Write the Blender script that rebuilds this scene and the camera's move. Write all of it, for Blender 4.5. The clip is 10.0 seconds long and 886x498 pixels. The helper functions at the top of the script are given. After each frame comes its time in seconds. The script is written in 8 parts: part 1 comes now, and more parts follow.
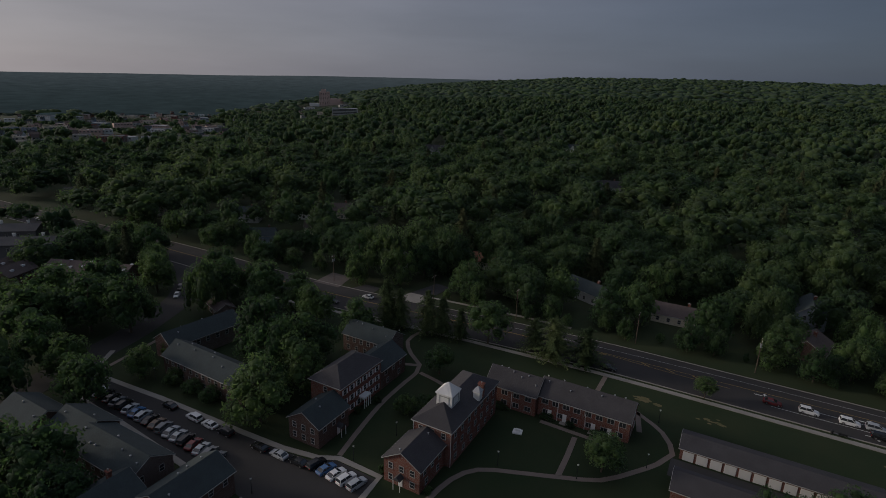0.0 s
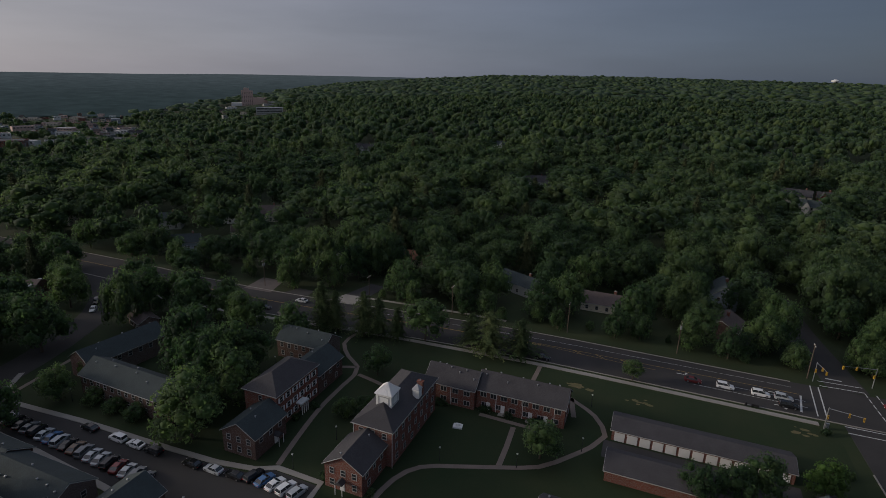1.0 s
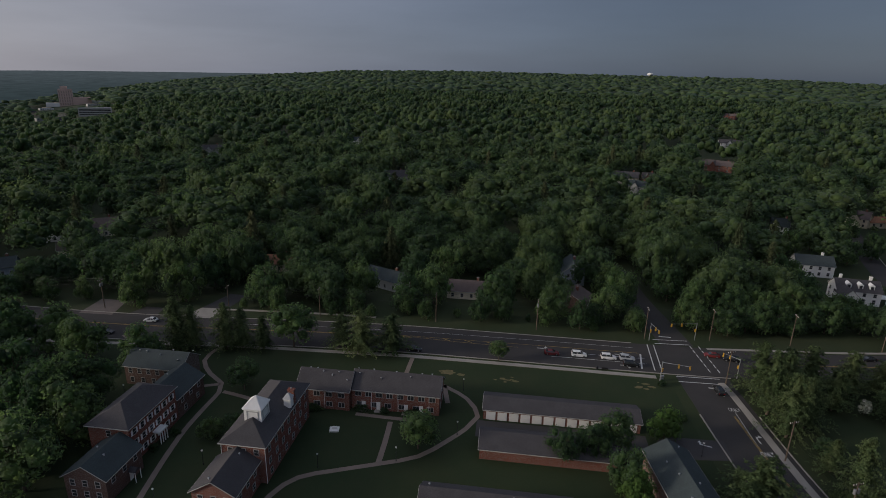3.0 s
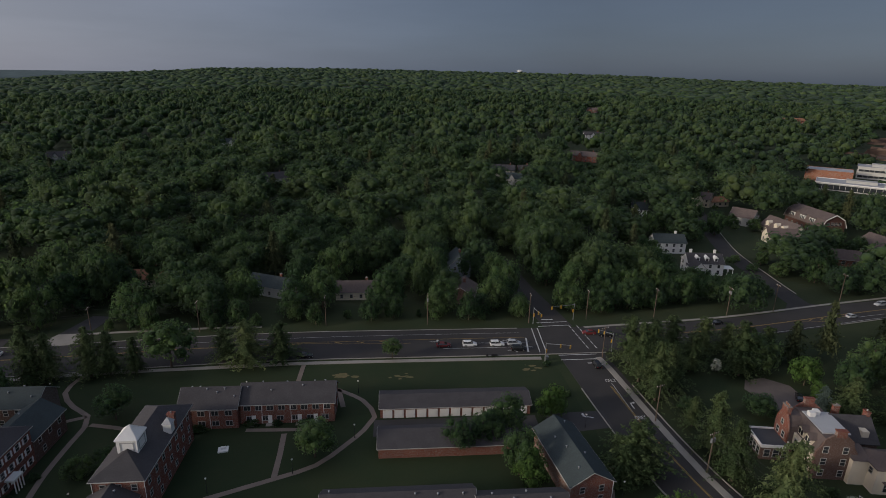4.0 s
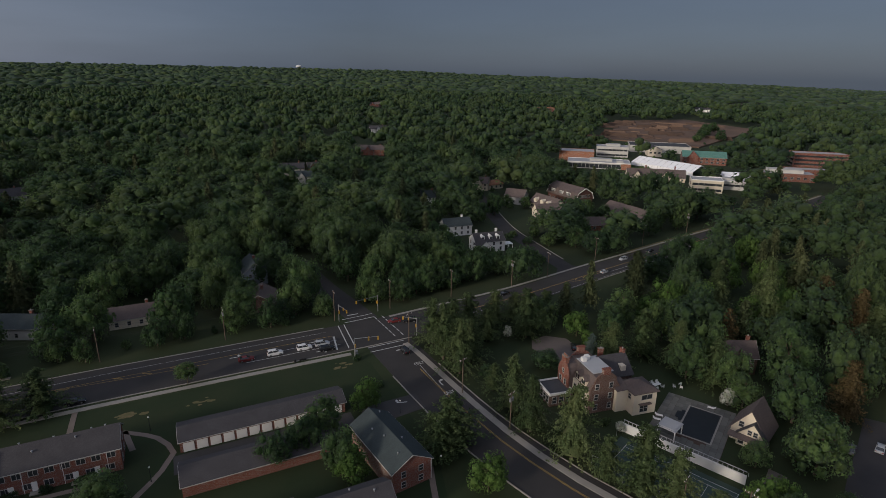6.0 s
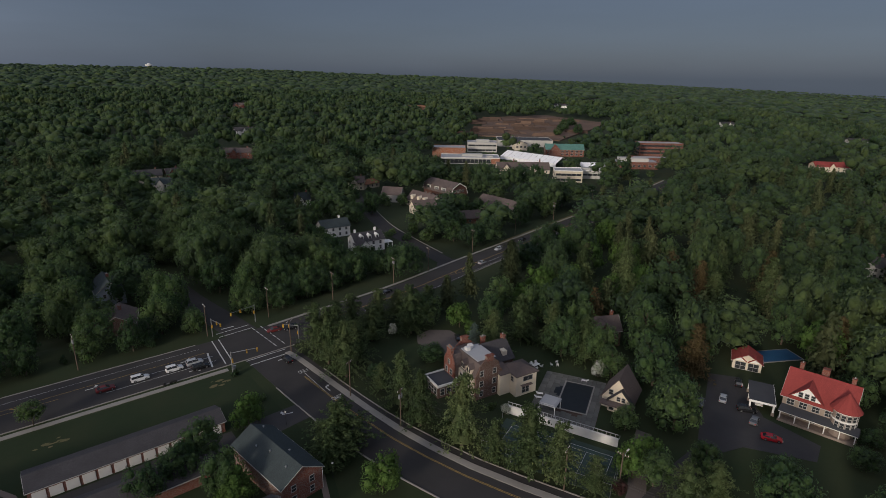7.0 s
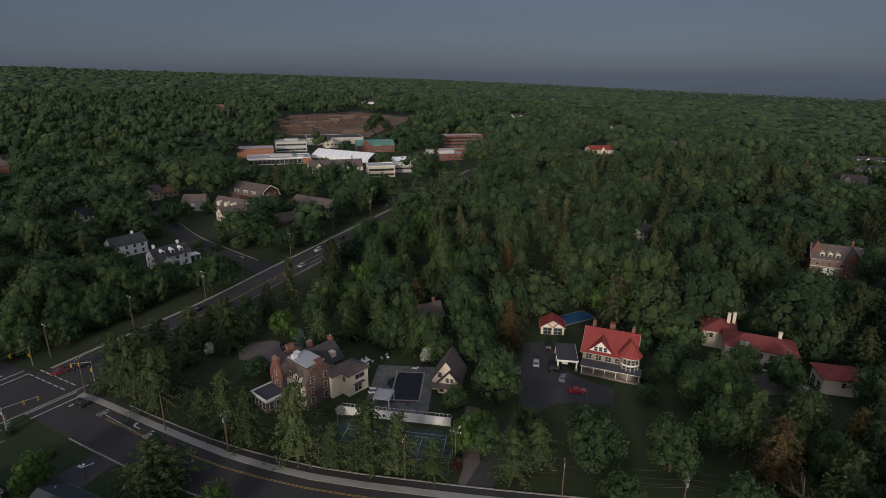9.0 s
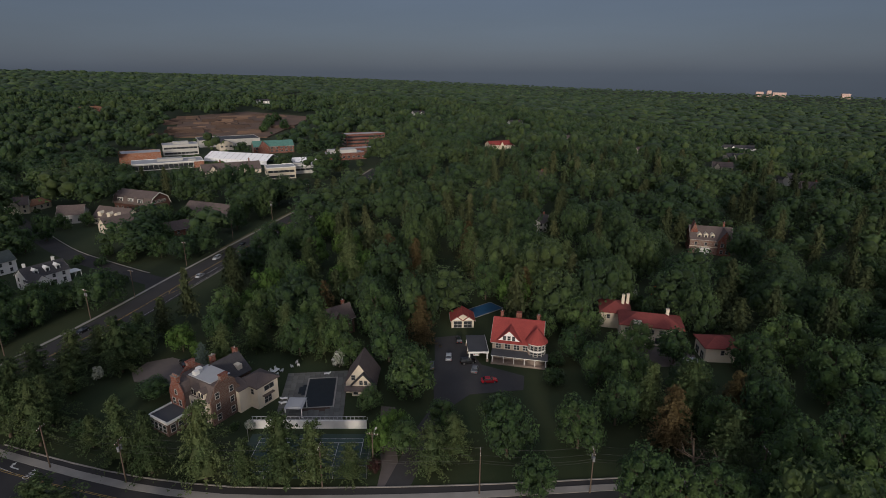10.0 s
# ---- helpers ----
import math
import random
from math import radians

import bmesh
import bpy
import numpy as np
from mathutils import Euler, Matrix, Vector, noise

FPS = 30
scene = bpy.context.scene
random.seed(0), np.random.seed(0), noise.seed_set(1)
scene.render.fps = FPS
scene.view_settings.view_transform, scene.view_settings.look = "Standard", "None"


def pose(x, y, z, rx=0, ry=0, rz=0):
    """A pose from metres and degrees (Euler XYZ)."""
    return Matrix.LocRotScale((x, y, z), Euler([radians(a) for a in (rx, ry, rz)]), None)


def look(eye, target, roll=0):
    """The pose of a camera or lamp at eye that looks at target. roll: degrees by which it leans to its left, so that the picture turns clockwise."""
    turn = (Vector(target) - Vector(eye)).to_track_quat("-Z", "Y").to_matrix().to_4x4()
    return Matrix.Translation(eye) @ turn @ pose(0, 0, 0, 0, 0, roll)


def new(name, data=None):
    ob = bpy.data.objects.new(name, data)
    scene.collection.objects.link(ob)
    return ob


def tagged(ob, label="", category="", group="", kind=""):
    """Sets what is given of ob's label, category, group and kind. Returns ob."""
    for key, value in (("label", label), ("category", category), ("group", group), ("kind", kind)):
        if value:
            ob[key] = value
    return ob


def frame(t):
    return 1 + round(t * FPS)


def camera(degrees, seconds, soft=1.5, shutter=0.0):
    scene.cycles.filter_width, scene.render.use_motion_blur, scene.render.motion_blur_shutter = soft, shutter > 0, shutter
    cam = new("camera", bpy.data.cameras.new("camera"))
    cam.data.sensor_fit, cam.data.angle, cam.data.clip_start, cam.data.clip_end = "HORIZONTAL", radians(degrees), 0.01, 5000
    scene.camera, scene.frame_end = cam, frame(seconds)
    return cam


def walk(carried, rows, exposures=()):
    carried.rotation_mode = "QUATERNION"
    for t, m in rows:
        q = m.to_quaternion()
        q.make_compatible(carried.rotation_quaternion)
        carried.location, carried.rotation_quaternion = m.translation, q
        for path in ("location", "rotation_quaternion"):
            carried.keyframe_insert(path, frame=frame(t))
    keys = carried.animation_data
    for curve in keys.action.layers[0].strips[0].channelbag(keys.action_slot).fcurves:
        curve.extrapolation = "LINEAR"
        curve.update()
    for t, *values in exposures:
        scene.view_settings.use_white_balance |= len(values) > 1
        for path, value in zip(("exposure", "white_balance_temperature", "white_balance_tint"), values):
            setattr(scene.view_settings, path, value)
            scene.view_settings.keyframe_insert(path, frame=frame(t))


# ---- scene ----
# The camera hovers 80 m above a crossroads, drifts a little and turns to its right.
cam = camera(77.63, 10.0, soft=0.6)
# seconds, place, then yaw to the left, pitch and roll in degrees
ROWS = [
    (0.0, -2.11, 1.00, 80.05, 28.67, -17.37, 1.88),
    (0.5, -1.98, 0.96, 80.16, 24.75, -17.37, 1.71),
    (1.0, -1.85, 0.93, 80.26, 21.53, -17.37, 1.70),
    (1.5, -1.80, 1.11, 80.25, 18.88, -17.38, 1.60),
    (2.0, -1.75, 1.28, 80.24, 16.03, -17.40, 1.56),
    (3.5, -0.37, 1.02, 80.77, 1.22, -17.45, 1.24),
    (4.0, -0.16, 1.15, 80.81, -5.00, -17.48, 1.17),
    (4.5, 0.04, 1.28, 80.86, -10.20, -17.50, 1.11),
    (5.0, 0.41, 1.49, 80.82, -15.04, -17.53, 1.04),
    (5.5, 0.78, 1.70, 80.78, -20.23, -17.56, 0.99),
    (7.0, 2.17, 1.71, 80.14, -39.30, -17.46, 0.79),
    (7.5, 2.61, 1.60, 80.05, -44.53, -17.46, 0.73),
    (8.0, 3.05, 1.48, 79.96, -49.77, -17.49, 0.66),
    (8.5, 3.30, 1.35, 80.00, -54.44, -17.52, 0.52),
    (9.0, 3.54, 1.22, 80.05, -58.41, -17.57, 0.53),
    (9.5, 3.68, 0.99, 80.15, -63.23, -17.62, 0.45),
    (10.0, 3.82, 0.76, 80.26, -68.35, -17.73, 0.31),
]
EYE = 80.0


def aim(x, y, z, yaw, pitch, roll):
    a, p = radians(yaw), radians(pitch)
    way = Vector((-math.sin(a) * math.cos(p), math.cos(a) * math.cos(p), math.sin(p)))
    return look((x, y, z), Vector((x, y, z)) + way, roll)


walk(cam, [(t, aim(*rest)) for t, *rest in ROWS], exposures=[(0.0, -0.16), (1.0, 0.18), (2.0, 0.32), (4.0, 0.44), (10.0, 0.36)])

# ---- daylight: hazy low evening sun from the south-west ----
SUN_AZ, SUN_EL = -108.0, 13.0  # degrees to the right of +y, degrees up
world = bpy.data.worlds.new("evening_sky")
scene.world = world
world.use_nodes = True
wn, wl = world.node_tree.nodes, world.node_tree.links
wn.clear()
sky = wn.new("ShaderNodeTexSky")
sky.sky_type, sky.sun_disc = "NISHITA", False
sky.sun_elevation, sky.sun_rotation = radians(SUN_EL), radians(SUN_AZ)
sky.dust_density, sky.air_density, sky.ozone_density = 1.0, 1.0, 2.0
grey = wn.new("ShaderNodeHueSaturation")
grey.inputs["Saturation"].default_value = 0.55
dim = wn.new("ShaderNodeMixRGB")  # thin high cloud dims the clear sky
dim.blend_type, dim.inputs[0].default_value, dim.inputs[2].default_value = "MULTIPLY", 1.0, (0.13, 0.14, 0.175, 1)
veil = wn.new("ShaderNodeMixRGB")  # and adds a grey-blue veil, brighter overhead than at the horizon
veil.blend_type, veil.inputs[0].default_value = "ADD", 1.0
where, split, rise, cloud = wn.new("ShaderNodeTexCoord"), wn.new("ShaderNodeSeparateXYZ"), wn.new("ShaderNodeMapRange"), wn.new("ShaderNodeMixRGB")
wl.new(where.outputs["Generated"], split.inputs[0])
wl.new(split.outputs["Z"], rise.inputs["Value"])
rise.inputs["From Min"].default_value, rise.inputs["From Max"].default_value = 0.12, 1.0
rise.inputs["To Min"].default_value, rise.inputs["To Max"].default_value = 1.0, 2.1
cloud.blend_type, cloud.inputs[0].default_value, cloud.inputs[1].default_value = "MULTIPLY", 1.0, (0.25, 0.325, 0.47, 1)
hue, warm = wn.new("ShaderNodeMixRGB"), wn.new("ShaderNodeMapRange")  # blue-grey away from the sun, pinkish grey near it
hue.inputs[1].default_value, hue.inputs[2].default_value = (0.325, 0.445, 0.67, 1), (0.615, 0.552, 0.56, 1)
warm.inputs["From Min"].default_value, warm.inputs["From Max"].default_value = -0.5, 0.85
wl.new(warm.outputs[0], hue.inputs[0])
wl.new(hue.outputs[0], cloud.inputs[1])
# the haze glows towards the sun and is dimmer on the far side
facing, side, both = wn.new("ShaderNodeVectorMath"), wn.new("ShaderNodeMapRange"), wn.new("ShaderNodeMath")
facing.operation, both.operation = "DOT_PRODUCT", "MULTIPLY"
facing.inputs[1].default_value = (math.sin(radians(SUN_AZ)), math.cos(radians(SUN_AZ)), 0.0)
side.inputs["From Min"].default_value, side.inputs["From Max"].default_value = -0.6, 1.0
side.inputs["To Min"].default_value, side.inputs["To Max"].default_value = 0.84, 4.9
wl.new(where.outputs["Generated"], facing.inputs[0])
wl.new(facing.outputs["Value"], side.inputs["Value"])
wl.new(facing.outputs["Value"], warm.inputs["Value"])
wl.new(side.outputs[0], both.inputs[0])
wl.new(rise.outputs[0], both.inputs[1])
# faint streaks of high cloud
stretch, streak, soft_streak, veiled = wn.new("ShaderNodeMapping"), wn.new("ShaderNodeTexNoise"), wn.new("ShaderNodeMapRange"), wn.new("ShaderNodeMath")
stretch.inputs["Scale"].default_value = (1.6, 1.6, 9.0)
streak.inputs["Scale"].default_value, streak.inputs["Detail"].default_value = 2.2, 5.0
soft_streak.inputs["From Min"].default_value, soft_streak.inputs["From Max"].default_value = 0.35, 0.7
soft_streak.inputs["To Min"].default_value, soft_streak.inputs["To Max"].default_value = 0.94, 1.12
veiled.operation = "MULTIPLY"
wl.new(where.outputs["Generated"], stretch.inputs["Vector"])
wl.new(stretch.outputs[0], streak.inputs["Vector"])
wl.new(streak.outputs["Fac"], soft_streak.inputs["Value"])
wl.new(both.outputs[0], veiled.inputs[0])
wl.new(soft_streak.outputs[0], veiled.inputs[1])
wl.new(veiled.outputs[0], cloud.inputs[2])
wl.new(cloud.outputs[0], veil.inputs[2])
bg, wout = wn.new("ShaderNodeBackground"), wn.new("ShaderNodeOutputWorld")
bg.inputs[1].default_value = 0.1
wl.new(sky.outputs[0], grey.inputs["Color"])
wl.new(grey.outputs[0], dim.inputs[1])
wl.new(dim.outputs[0], veil.inputs[1])
wl.new(veil.outputs[0], bg.inputs[0])
wl.new(bg.outputs[0], wout.inputs[0])

sun_data = bpy.data.lights.new("sun", "SUN")
sun_data.energy, sun_data.angle, sun_data.color = 1.7, radians(9.0), (1.0, 0.88, 0.74)
sun = new("sun", sun_data)
az, el = radians(SUN_AZ), radians(SUN_EL)
sun.matrix_world = look((0, 0, 300), Vector((0, 0, 300)) - Vector((math.sin(az) * math.cos(el), math.cos(az) * math.cos(el), math.sin(el))))

# ---- materials ----


def surface(name, base, other=None, rough=0.8, scale=0.6, fine=9.0, mix=0.5, bump=0.0, metal=0.0, per_object=0.0, per_island=0.0, spec=0.3, leaf=0.0, tint=0.0, sheen=0.0, depth=0.05):
    """A procedural surface: two colours mixed by coarse and fine noise, with optional relief and variation by piece."""
    m = bpy.data.materials.new(name)
    m.use_nodes = True
    nt = m.node_tree
    n, l = nt.nodes, nt.links
    p = n["Principled BSDF"]
    p.inputs["Roughness"].default_value, p.inputs["Metallic"].default_value = rough, metal
    p.inputs["Specular IOR Level"].default_value = spec
    # the bluish leaf sheen stands in for haze over the trees
    p.inputs["Sheen Weight"].default_value, p.inputs["Sheen Roughness"].default_value = sheen, 0.6
    p.inputs["Sheen Tint"].default_value = (0.68, 0.86, 1.0, 1.0)
    other = other or tuple(c * 0.7 for c in base)
    co = n.new("ShaderNodeTexCoord")
    a, b = n.new("ShaderNodeTexNoise"), n.new("ShaderNodeTexNoise")
    a.inputs["Scale"].default_value, b.inputs["Scale"].default_value = scale, fine
    a.inputs["Detail"].default_value = 4
    b.inputs["Detail"].default_value, b.inputs["Roughness"].default_value = 3.0, 0.65
    l.new(co.outputs["Object"], a.inputs["Vector"])
    l.new(co.outputs["Object"], b.inputs["Vector"])
    add = n.new("ShaderNodeMath")
    add.operation = "MULTIPLY_ADD"
    add.inputs[1].default_value = mix
    l.new(b.outputs["Fac"], add.inputs[0])
    sub = n.new("ShaderNodeMath")
    sub.operation = "MULTIPLY_ADD"
    sub.inputs[1].default_value, sub.inputs[2].default_value = 2.2 * (1 - mix / 2), -0.85 + 0.3 * (1 - mix)
    l.new(a.outputs["Fac"], sub.inputs[0])
    l.new(sub.outputs[0], add.inputs[2])
    cr = n.new("ShaderNodeMixRGB")
    cr.use_clamp = True
    cr.inputs[1].default_value, cr.inputs[2].default_value = (*base, 1), (*other, 1)
    l.new(add.outputs[0], cr.inputs[0])
    out = cr.outputs[0]
    for amount, node, socket in ((per_object, "ShaderNodeObjectInfo", "Random"), (per_island, "ShaderNodeNewGeometry", "Random Per Island")):
        if amount:
            r, hsv, mr = n.new(node), n.new("ShaderNodeHueSaturation"), n.new("ShaderNodeMapRange")
            mr.inputs["To Min"].default_value, mr.inputs["To Max"].default_value = 1 - amount, 1 + amount
            l.new(r.outputs[socket], mr.inputs["Value"])
            l.new(mr.outputs[0], hsv.inputs["Value"])
            if node == "ShaderNodeObjectInfo":
                hr = n.new("ShaderNodeMapRange")
                hr.inputs["To Min"].default_value, hr.inputs["To Max"].default_value = 0.5 + amount * 0.05, 0.5 - amount * 0.06
                l.new(r.outputs[socket], hr.inputs["Value"])
                l.new(hr.outputs[0], hsv.inputs["Hue"])
            l.new(out, hsv.inputs["Color"])
            out = hsv.outputs[0]
    if tint:  # each tree of a wood has its own shade of green
        at, hv, mr = n.new("ShaderNodeAttribute"), n.new("ShaderNodeHueSaturation"), n.new("ShaderNodeMapRange")
        at.attribute_name = "shade"
        mr.inputs["To Min"].default_value, mr.inputs["To Max"].default_value = 1 - tint, 1 + tint
        l.new(at.outputs["Fac"], mr.inputs["Value"])
        l.new(mr.outputs[0], hv.inputs["Value"])
        hr = n.new("ShaderNodeMapRange")
        hr.inputs["To Min"].default_value, hr.inputs["To Max"].default_value = 0.515, 0.475
        l.new(at.outputs["Fac"], hr.inputs["Value"])
        l.new(hr.outputs[0], hv.inputs["Hue"])
        l.new(out, hv.inputs["Color"])
        out = hv.outputs[0]
    l.new(out, p.inputs["Base Color"])
    if leaf:  # light passes through thin leaves
        tr, ms, mo = n.new("ShaderNodeBsdfTranslucent"), n.new("ShaderNodeMixShader"), n["Material Output"]
        ms.inputs[0].default_value = leaf
        l.new(out, tr.inputs["Color"])
        l.new(p.outputs[0], ms.inputs[1])
        l.new(tr.outputs[0], ms.inputs[2])
        l.new(ms.outputs[0], mo.inputs["Surface"])
    if bump:
        bp = n.new("ShaderNodeBump")
        bp.inputs["Strength"].default_value, bp.inputs["Distance"].default_value = bump, depth
        l.new(b.outputs["Fac"], bp.inputs["Height"])
        l.new(bp.outputs[0], p.inputs["Normal"])
    return m


def brickwork(name, base, mortar):
    m = surface(name, base, tuple(c * 0.65 for c in base), rough=0.9, scale=0.4, fine=5, bump=0.1)
    n, l = m.node_tree.nodes, m.node_tree.links
    p = n["Principled BSDF"]
    src = p.inputs["Base Color"].links[0].from_socket
    br, mp, co = n.new("ShaderNodeTexBrick"), n.new("ShaderNodeMapping"), n.new("ShaderNodeTexCoord")
    mp.inputs["Rotation"].default_value = (radians(90), 0, 0)
    br.inputs["Scale"].default_value = 4.5
    br.inputs["Mortar"].default_value = (*mortar, 1)
    br.inputs["Mortar Size"].default_value = 0.02
    dark = n.new("ShaderNodeMixRGB")
    dark.blend_type, dark.inputs[0].default_value, dark.inputs[2].default_value = "MULTIPLY", 1.0, (0.7, 0.66, 0.68, 1)
    l.new(co.outputs["Object"], mp.inputs[0])
    l.new(mp.outputs[0], br.inputs["Vector"])
    l.new(src, br.inputs["Color1"])
    l.new(src, dark.inputs[1])
    l.new(dark.outputs[0], br.inputs["Color2"])
    l.new(br.outputs["Color"], p.inputs["Base Color"])
    return m


def shingled(name, base, course=0.3):
    m = surface(name, base, tuple(c * 0.72 for c in base), rough=0.9, scale=0.35, fine=3.0, bump=0.15)
    n, l = m.node_tree.nodes, m.node_tree.links
    p = n["Principled BSDF"]
    src = p.inputs["Base Color"].links[0].from_socket
    co, br, mx = n.new("ShaderNodeTexCoord"), n.new("ShaderNodeTexBrick"), n.new("ShaderNodeMixRGB")
    br.inputs["Scale"].default_value = 0.6 / course
    br.inputs["Color1"].default_value, br.inputs["Color2"].default_value = (1, 1, 1, 1), (0.78, 0.78, 0.8, 1)
    br.inputs["Mortar"].default_value, br.inputs["Mortar Size"].default_value = (0.6, 0.6, 0.6, 1), 0.03
    mx.blend_type, mx.inputs[0].default_value = "MULTIPLY", 0.8
    l.new(co.outputs["Object"], br.inputs["Vector"])
    l.new(src, mx.inputs[1])
    l.new(br.outputs["Color"], mx.inputs[2])
    l.new(mx.outputs[0], p.inputs["Base Color"])
    return m


BRICK = brickwork("red_brick", (0.231, 0.077, 0.051), (0.239, 0.214, 0.188))
BRICK_DARK = brickwork("brown_brick", (0.14, 0.080, 0.062), (0.20, 0.17, 0.15))
BRICK_ORANGE = brickwork("orange_brick", (0.38, 0.15, 0.08), (0.3, 0.27, 0.24))
ROOF_GREY = shingled("grey_shingle", (0.079, 0.075, 0.079))
ROOF_SLATE = shingled("blue_grey_slate", (0.055, 0.072, 0.075))
ROOF_BROWN = shingled("brown_shingle", (0.15, 0.118, 0.108))
ROOF_RED = shingled("red_tile", (0.34, 0.064, 0.056))
ROOF_OLD_RED = shingled("weathered_red_tile", (0.25, 0.062, 0.055))
ROOF_TAN = shingled("orange_brown_shingle", (0.34, 0.17, 0.10))
ROOF_GREEN = shingled("green_metal", (0.12, 0.27, 0.23))
FLAT_GREY = surface("flat_roof_membrane", (0.42, 0.43, 0.44), (0.3, 0.3, 0.31), scale=0.15)
FLAT_DARK = surface("dark_membrane", (0.055, 0.058, 0.065), (0.085, 0.085, 0.09), scale=0.15)
EAVE = surface("weathered_white_board", (0.46, 0.45, 0.43), (0.36, 0.35, 0.33), rough=0.7, scale=0.5)
WHITE = surface("white_paint", (0.80, 0.79, 0.76), (0.68, 0.67, 0.64), rough=0.55, scale=0.5)
CREAM = surface("cream_stucco", (0.66, 0.59, 0.47), (0.54, 0.48, 0.38), rough=0.85, scale=0.3, bump=0.1)
SIDING_BLUE = surface("blue_grey_siding", (0.28, 0.32, 0.38), (0.22, 0.26, 0.31), scale=0.3)
SIDING_GREY = surface("grey_siding", (0.42, 0.42, 0.40), (0.34, 0.34, 0.33), scale=0.3)
STONE = surface("fieldstone", (0.30, 0.24, 0.20), (0.18, 0.14, 0.12), scale=1.5, fine=4, bump=0.4)
SASH = surface("aged_white_sash", (0.42, 0.41, 0.39), (0.32, 0.31, 0.29), rough=0.6, scale=0.6)
GLASS = surface("window_glass", (0.03, 0.035, 0.04), (0.05, 0.055, 0.06), rough=0.08, spec=0.8)
ASPHALT = surface("asphalt", (0.051, 0.047, 0.046), (0.034, 0.034, 0.033), rough=0.9, scale=0.12, fine=2.5)
ASPHALT_OLD = surface("old_asphalt", (0.061, 0.058, 0.058), (0.043, 0.041, 0.042), rough=0.9, scale=0.15, fine=2.5)
PAVERS = surface("grey_brown_pavers", (0.15, 0.125, 0.115), (0.11, 0.095, 0.09), rough=0.9, scale=0.3, fine=4)
CONCRETE = surface("concrete", (0.317, 0.295, 0.264), (0.229, 0.216, 0.194), rough=0.9, scale=0.3, fine=4)
MARK_WHITE = surface("white_road_paint", (0.62, 0.62, 0.60), (0.35, 0.35, 0.34), rough=0.7, scale=1.2)
MARK_YELLOW = surface("yellow_road_paint", (0.40, 0.26, 0.07), (0.20, 0.145, 0.06), rough=0.7, scale=1.2)
GRASS = surface("mown_grass", (0.022, 0.037, 0.014), (0.039, 0.046, 0.019), rough=0.95, scale=0.07, fine=0.9, bump=0.3)
LAWN = surface("kept_lawn", (0.018, 0.033, 0.012), (0.030, 0.039, 0.016), rough=0.95, scale=0.1, fine=1.2, bump=0.3)
SOIL = surface("bare_soil", (0.185, 0.115, 0.08), (0.075, 0.058, 0.045), rough=0.95, scale=0.03, fine=0.35)
SOIL_DARK = surface("wet_soil", (0.095, 0.062, 0.046), (0.06, 0.042, 0.034), rough=0.95, scale=0.1, fine=0.6)
PATH = surface("brown_paved_path", (0.220, 0.176, 0.150), (0.158, 0.128, 0.110), rough=0.9, scale=0.3, fine=4)
WORN = surface("worn_turf", (0.17, 0.13, 0.07), (0.07, 0.09, 0.03), rough=0.95, scale=0.5, fine=2)
LEAF = surface("broad_leaves", (0.064, 0.125, 0.041), (0.128, 0.196, 0.060), rough=0.6, scale=1.6, fine=11.0, mix=0.7, bump=0.8, depth=0.6, per_object=0.32, per_island=0.48, spec=0.2, leaf=0.62, sheen=0.18)
LEAF_BRIGHT = surface("bright_leaves", (0.079, 0.154, 0.037), (0.132, 0.209, 0.055), rough=0.6, scale=1.6, fine=11.0, mix=0.7, bump=0.8, depth=0.6, per_object=0.2, per_island=0.35, spec=0.2, leaf=0.4)
NEEDLE = surface("pine_needles", (0.069, 0.112, 0.047), (0.125, 0.148, 0.063), rough=0.7, scale=3.0, fine=24.0, bump=0.6, depth=0.4, per_object=0.3, per_island=0.4, spec=0.15, leaf=0.4)
NEEDLE_RUST = surface("rusty_needles", (0.12, 0.088, 0.042), (0.095, 0.085, 0.038), rough=0.7, scale=3.0, fine=24.0, bump=0.6, depth=0.4, per_object=0.2, per_island=0.35, spec=0.15, leaf=0.4)
NEEDLE_BLUE = surface("blue_spruce_needles", (0.10, 0.14, 0.12), (0.15, 0.19, 0.17), rough=0.7, scale=0.4, fine=1.5, per_island=0.3, spec=0.15, leaf=0.3)
COPPER = surface("copper_leaves", (0.055, 0.022, 0.022), (0.04, 0.03, 0.02), rough=0.6, scale=0.4, fine=1.5, per_island=0.3, spec=0.2, leaf=0.4)
BLOSSOM = surface("white_blossom", (0.55, 0.55, 0.50), (0.14, 0.19, 0.07), rough=0.7, scale=1.2, fine=3, per_island=0.3)
WOODS = surface("woodland_leaves", (0.060, 0.115, 0.041), (0.128, 0.185, 0.058), rough=0.6, scale=0.045, fine=1.6, mix=0.8, bump=1.0, depth=0.55, per_island=0.36, spec=0.2, leaf=0.62, tint=0.28, sheen=0.18)
NEEDLE_WOODS = surface("woodland_needles", (0.060, 0.085, 0.040), (0.108, 0.111, 0.051), rough=0.7, scale=0.06, fine=1.6, mix=0.8, per_island=0.38, spec=0.15, leaf=0.4, tint=0.35)
BARK = surface("bark", (0.11, 0.085, 0.065), (0.07, 0.055, 0.042), rough=0.95, scale=1.5, fine=8, bump=0.5)
TIMBER = surface("pole_timber", (0.125, 0.095, 0.072), (0.085, 0.065, 0.05), rough=0.9, scale=1.0, fine=6)
STEEL = surface("galvanised_steel", (0.35, 0.36, 0.37), (0.27, 0.28, 0.29), rough=0.5, metal=0.6, scale=2)
BLACK = surface("black_paint", (0.02, 0.02, 0.022), (0.03, 0.03, 0.032), rough=0.5)
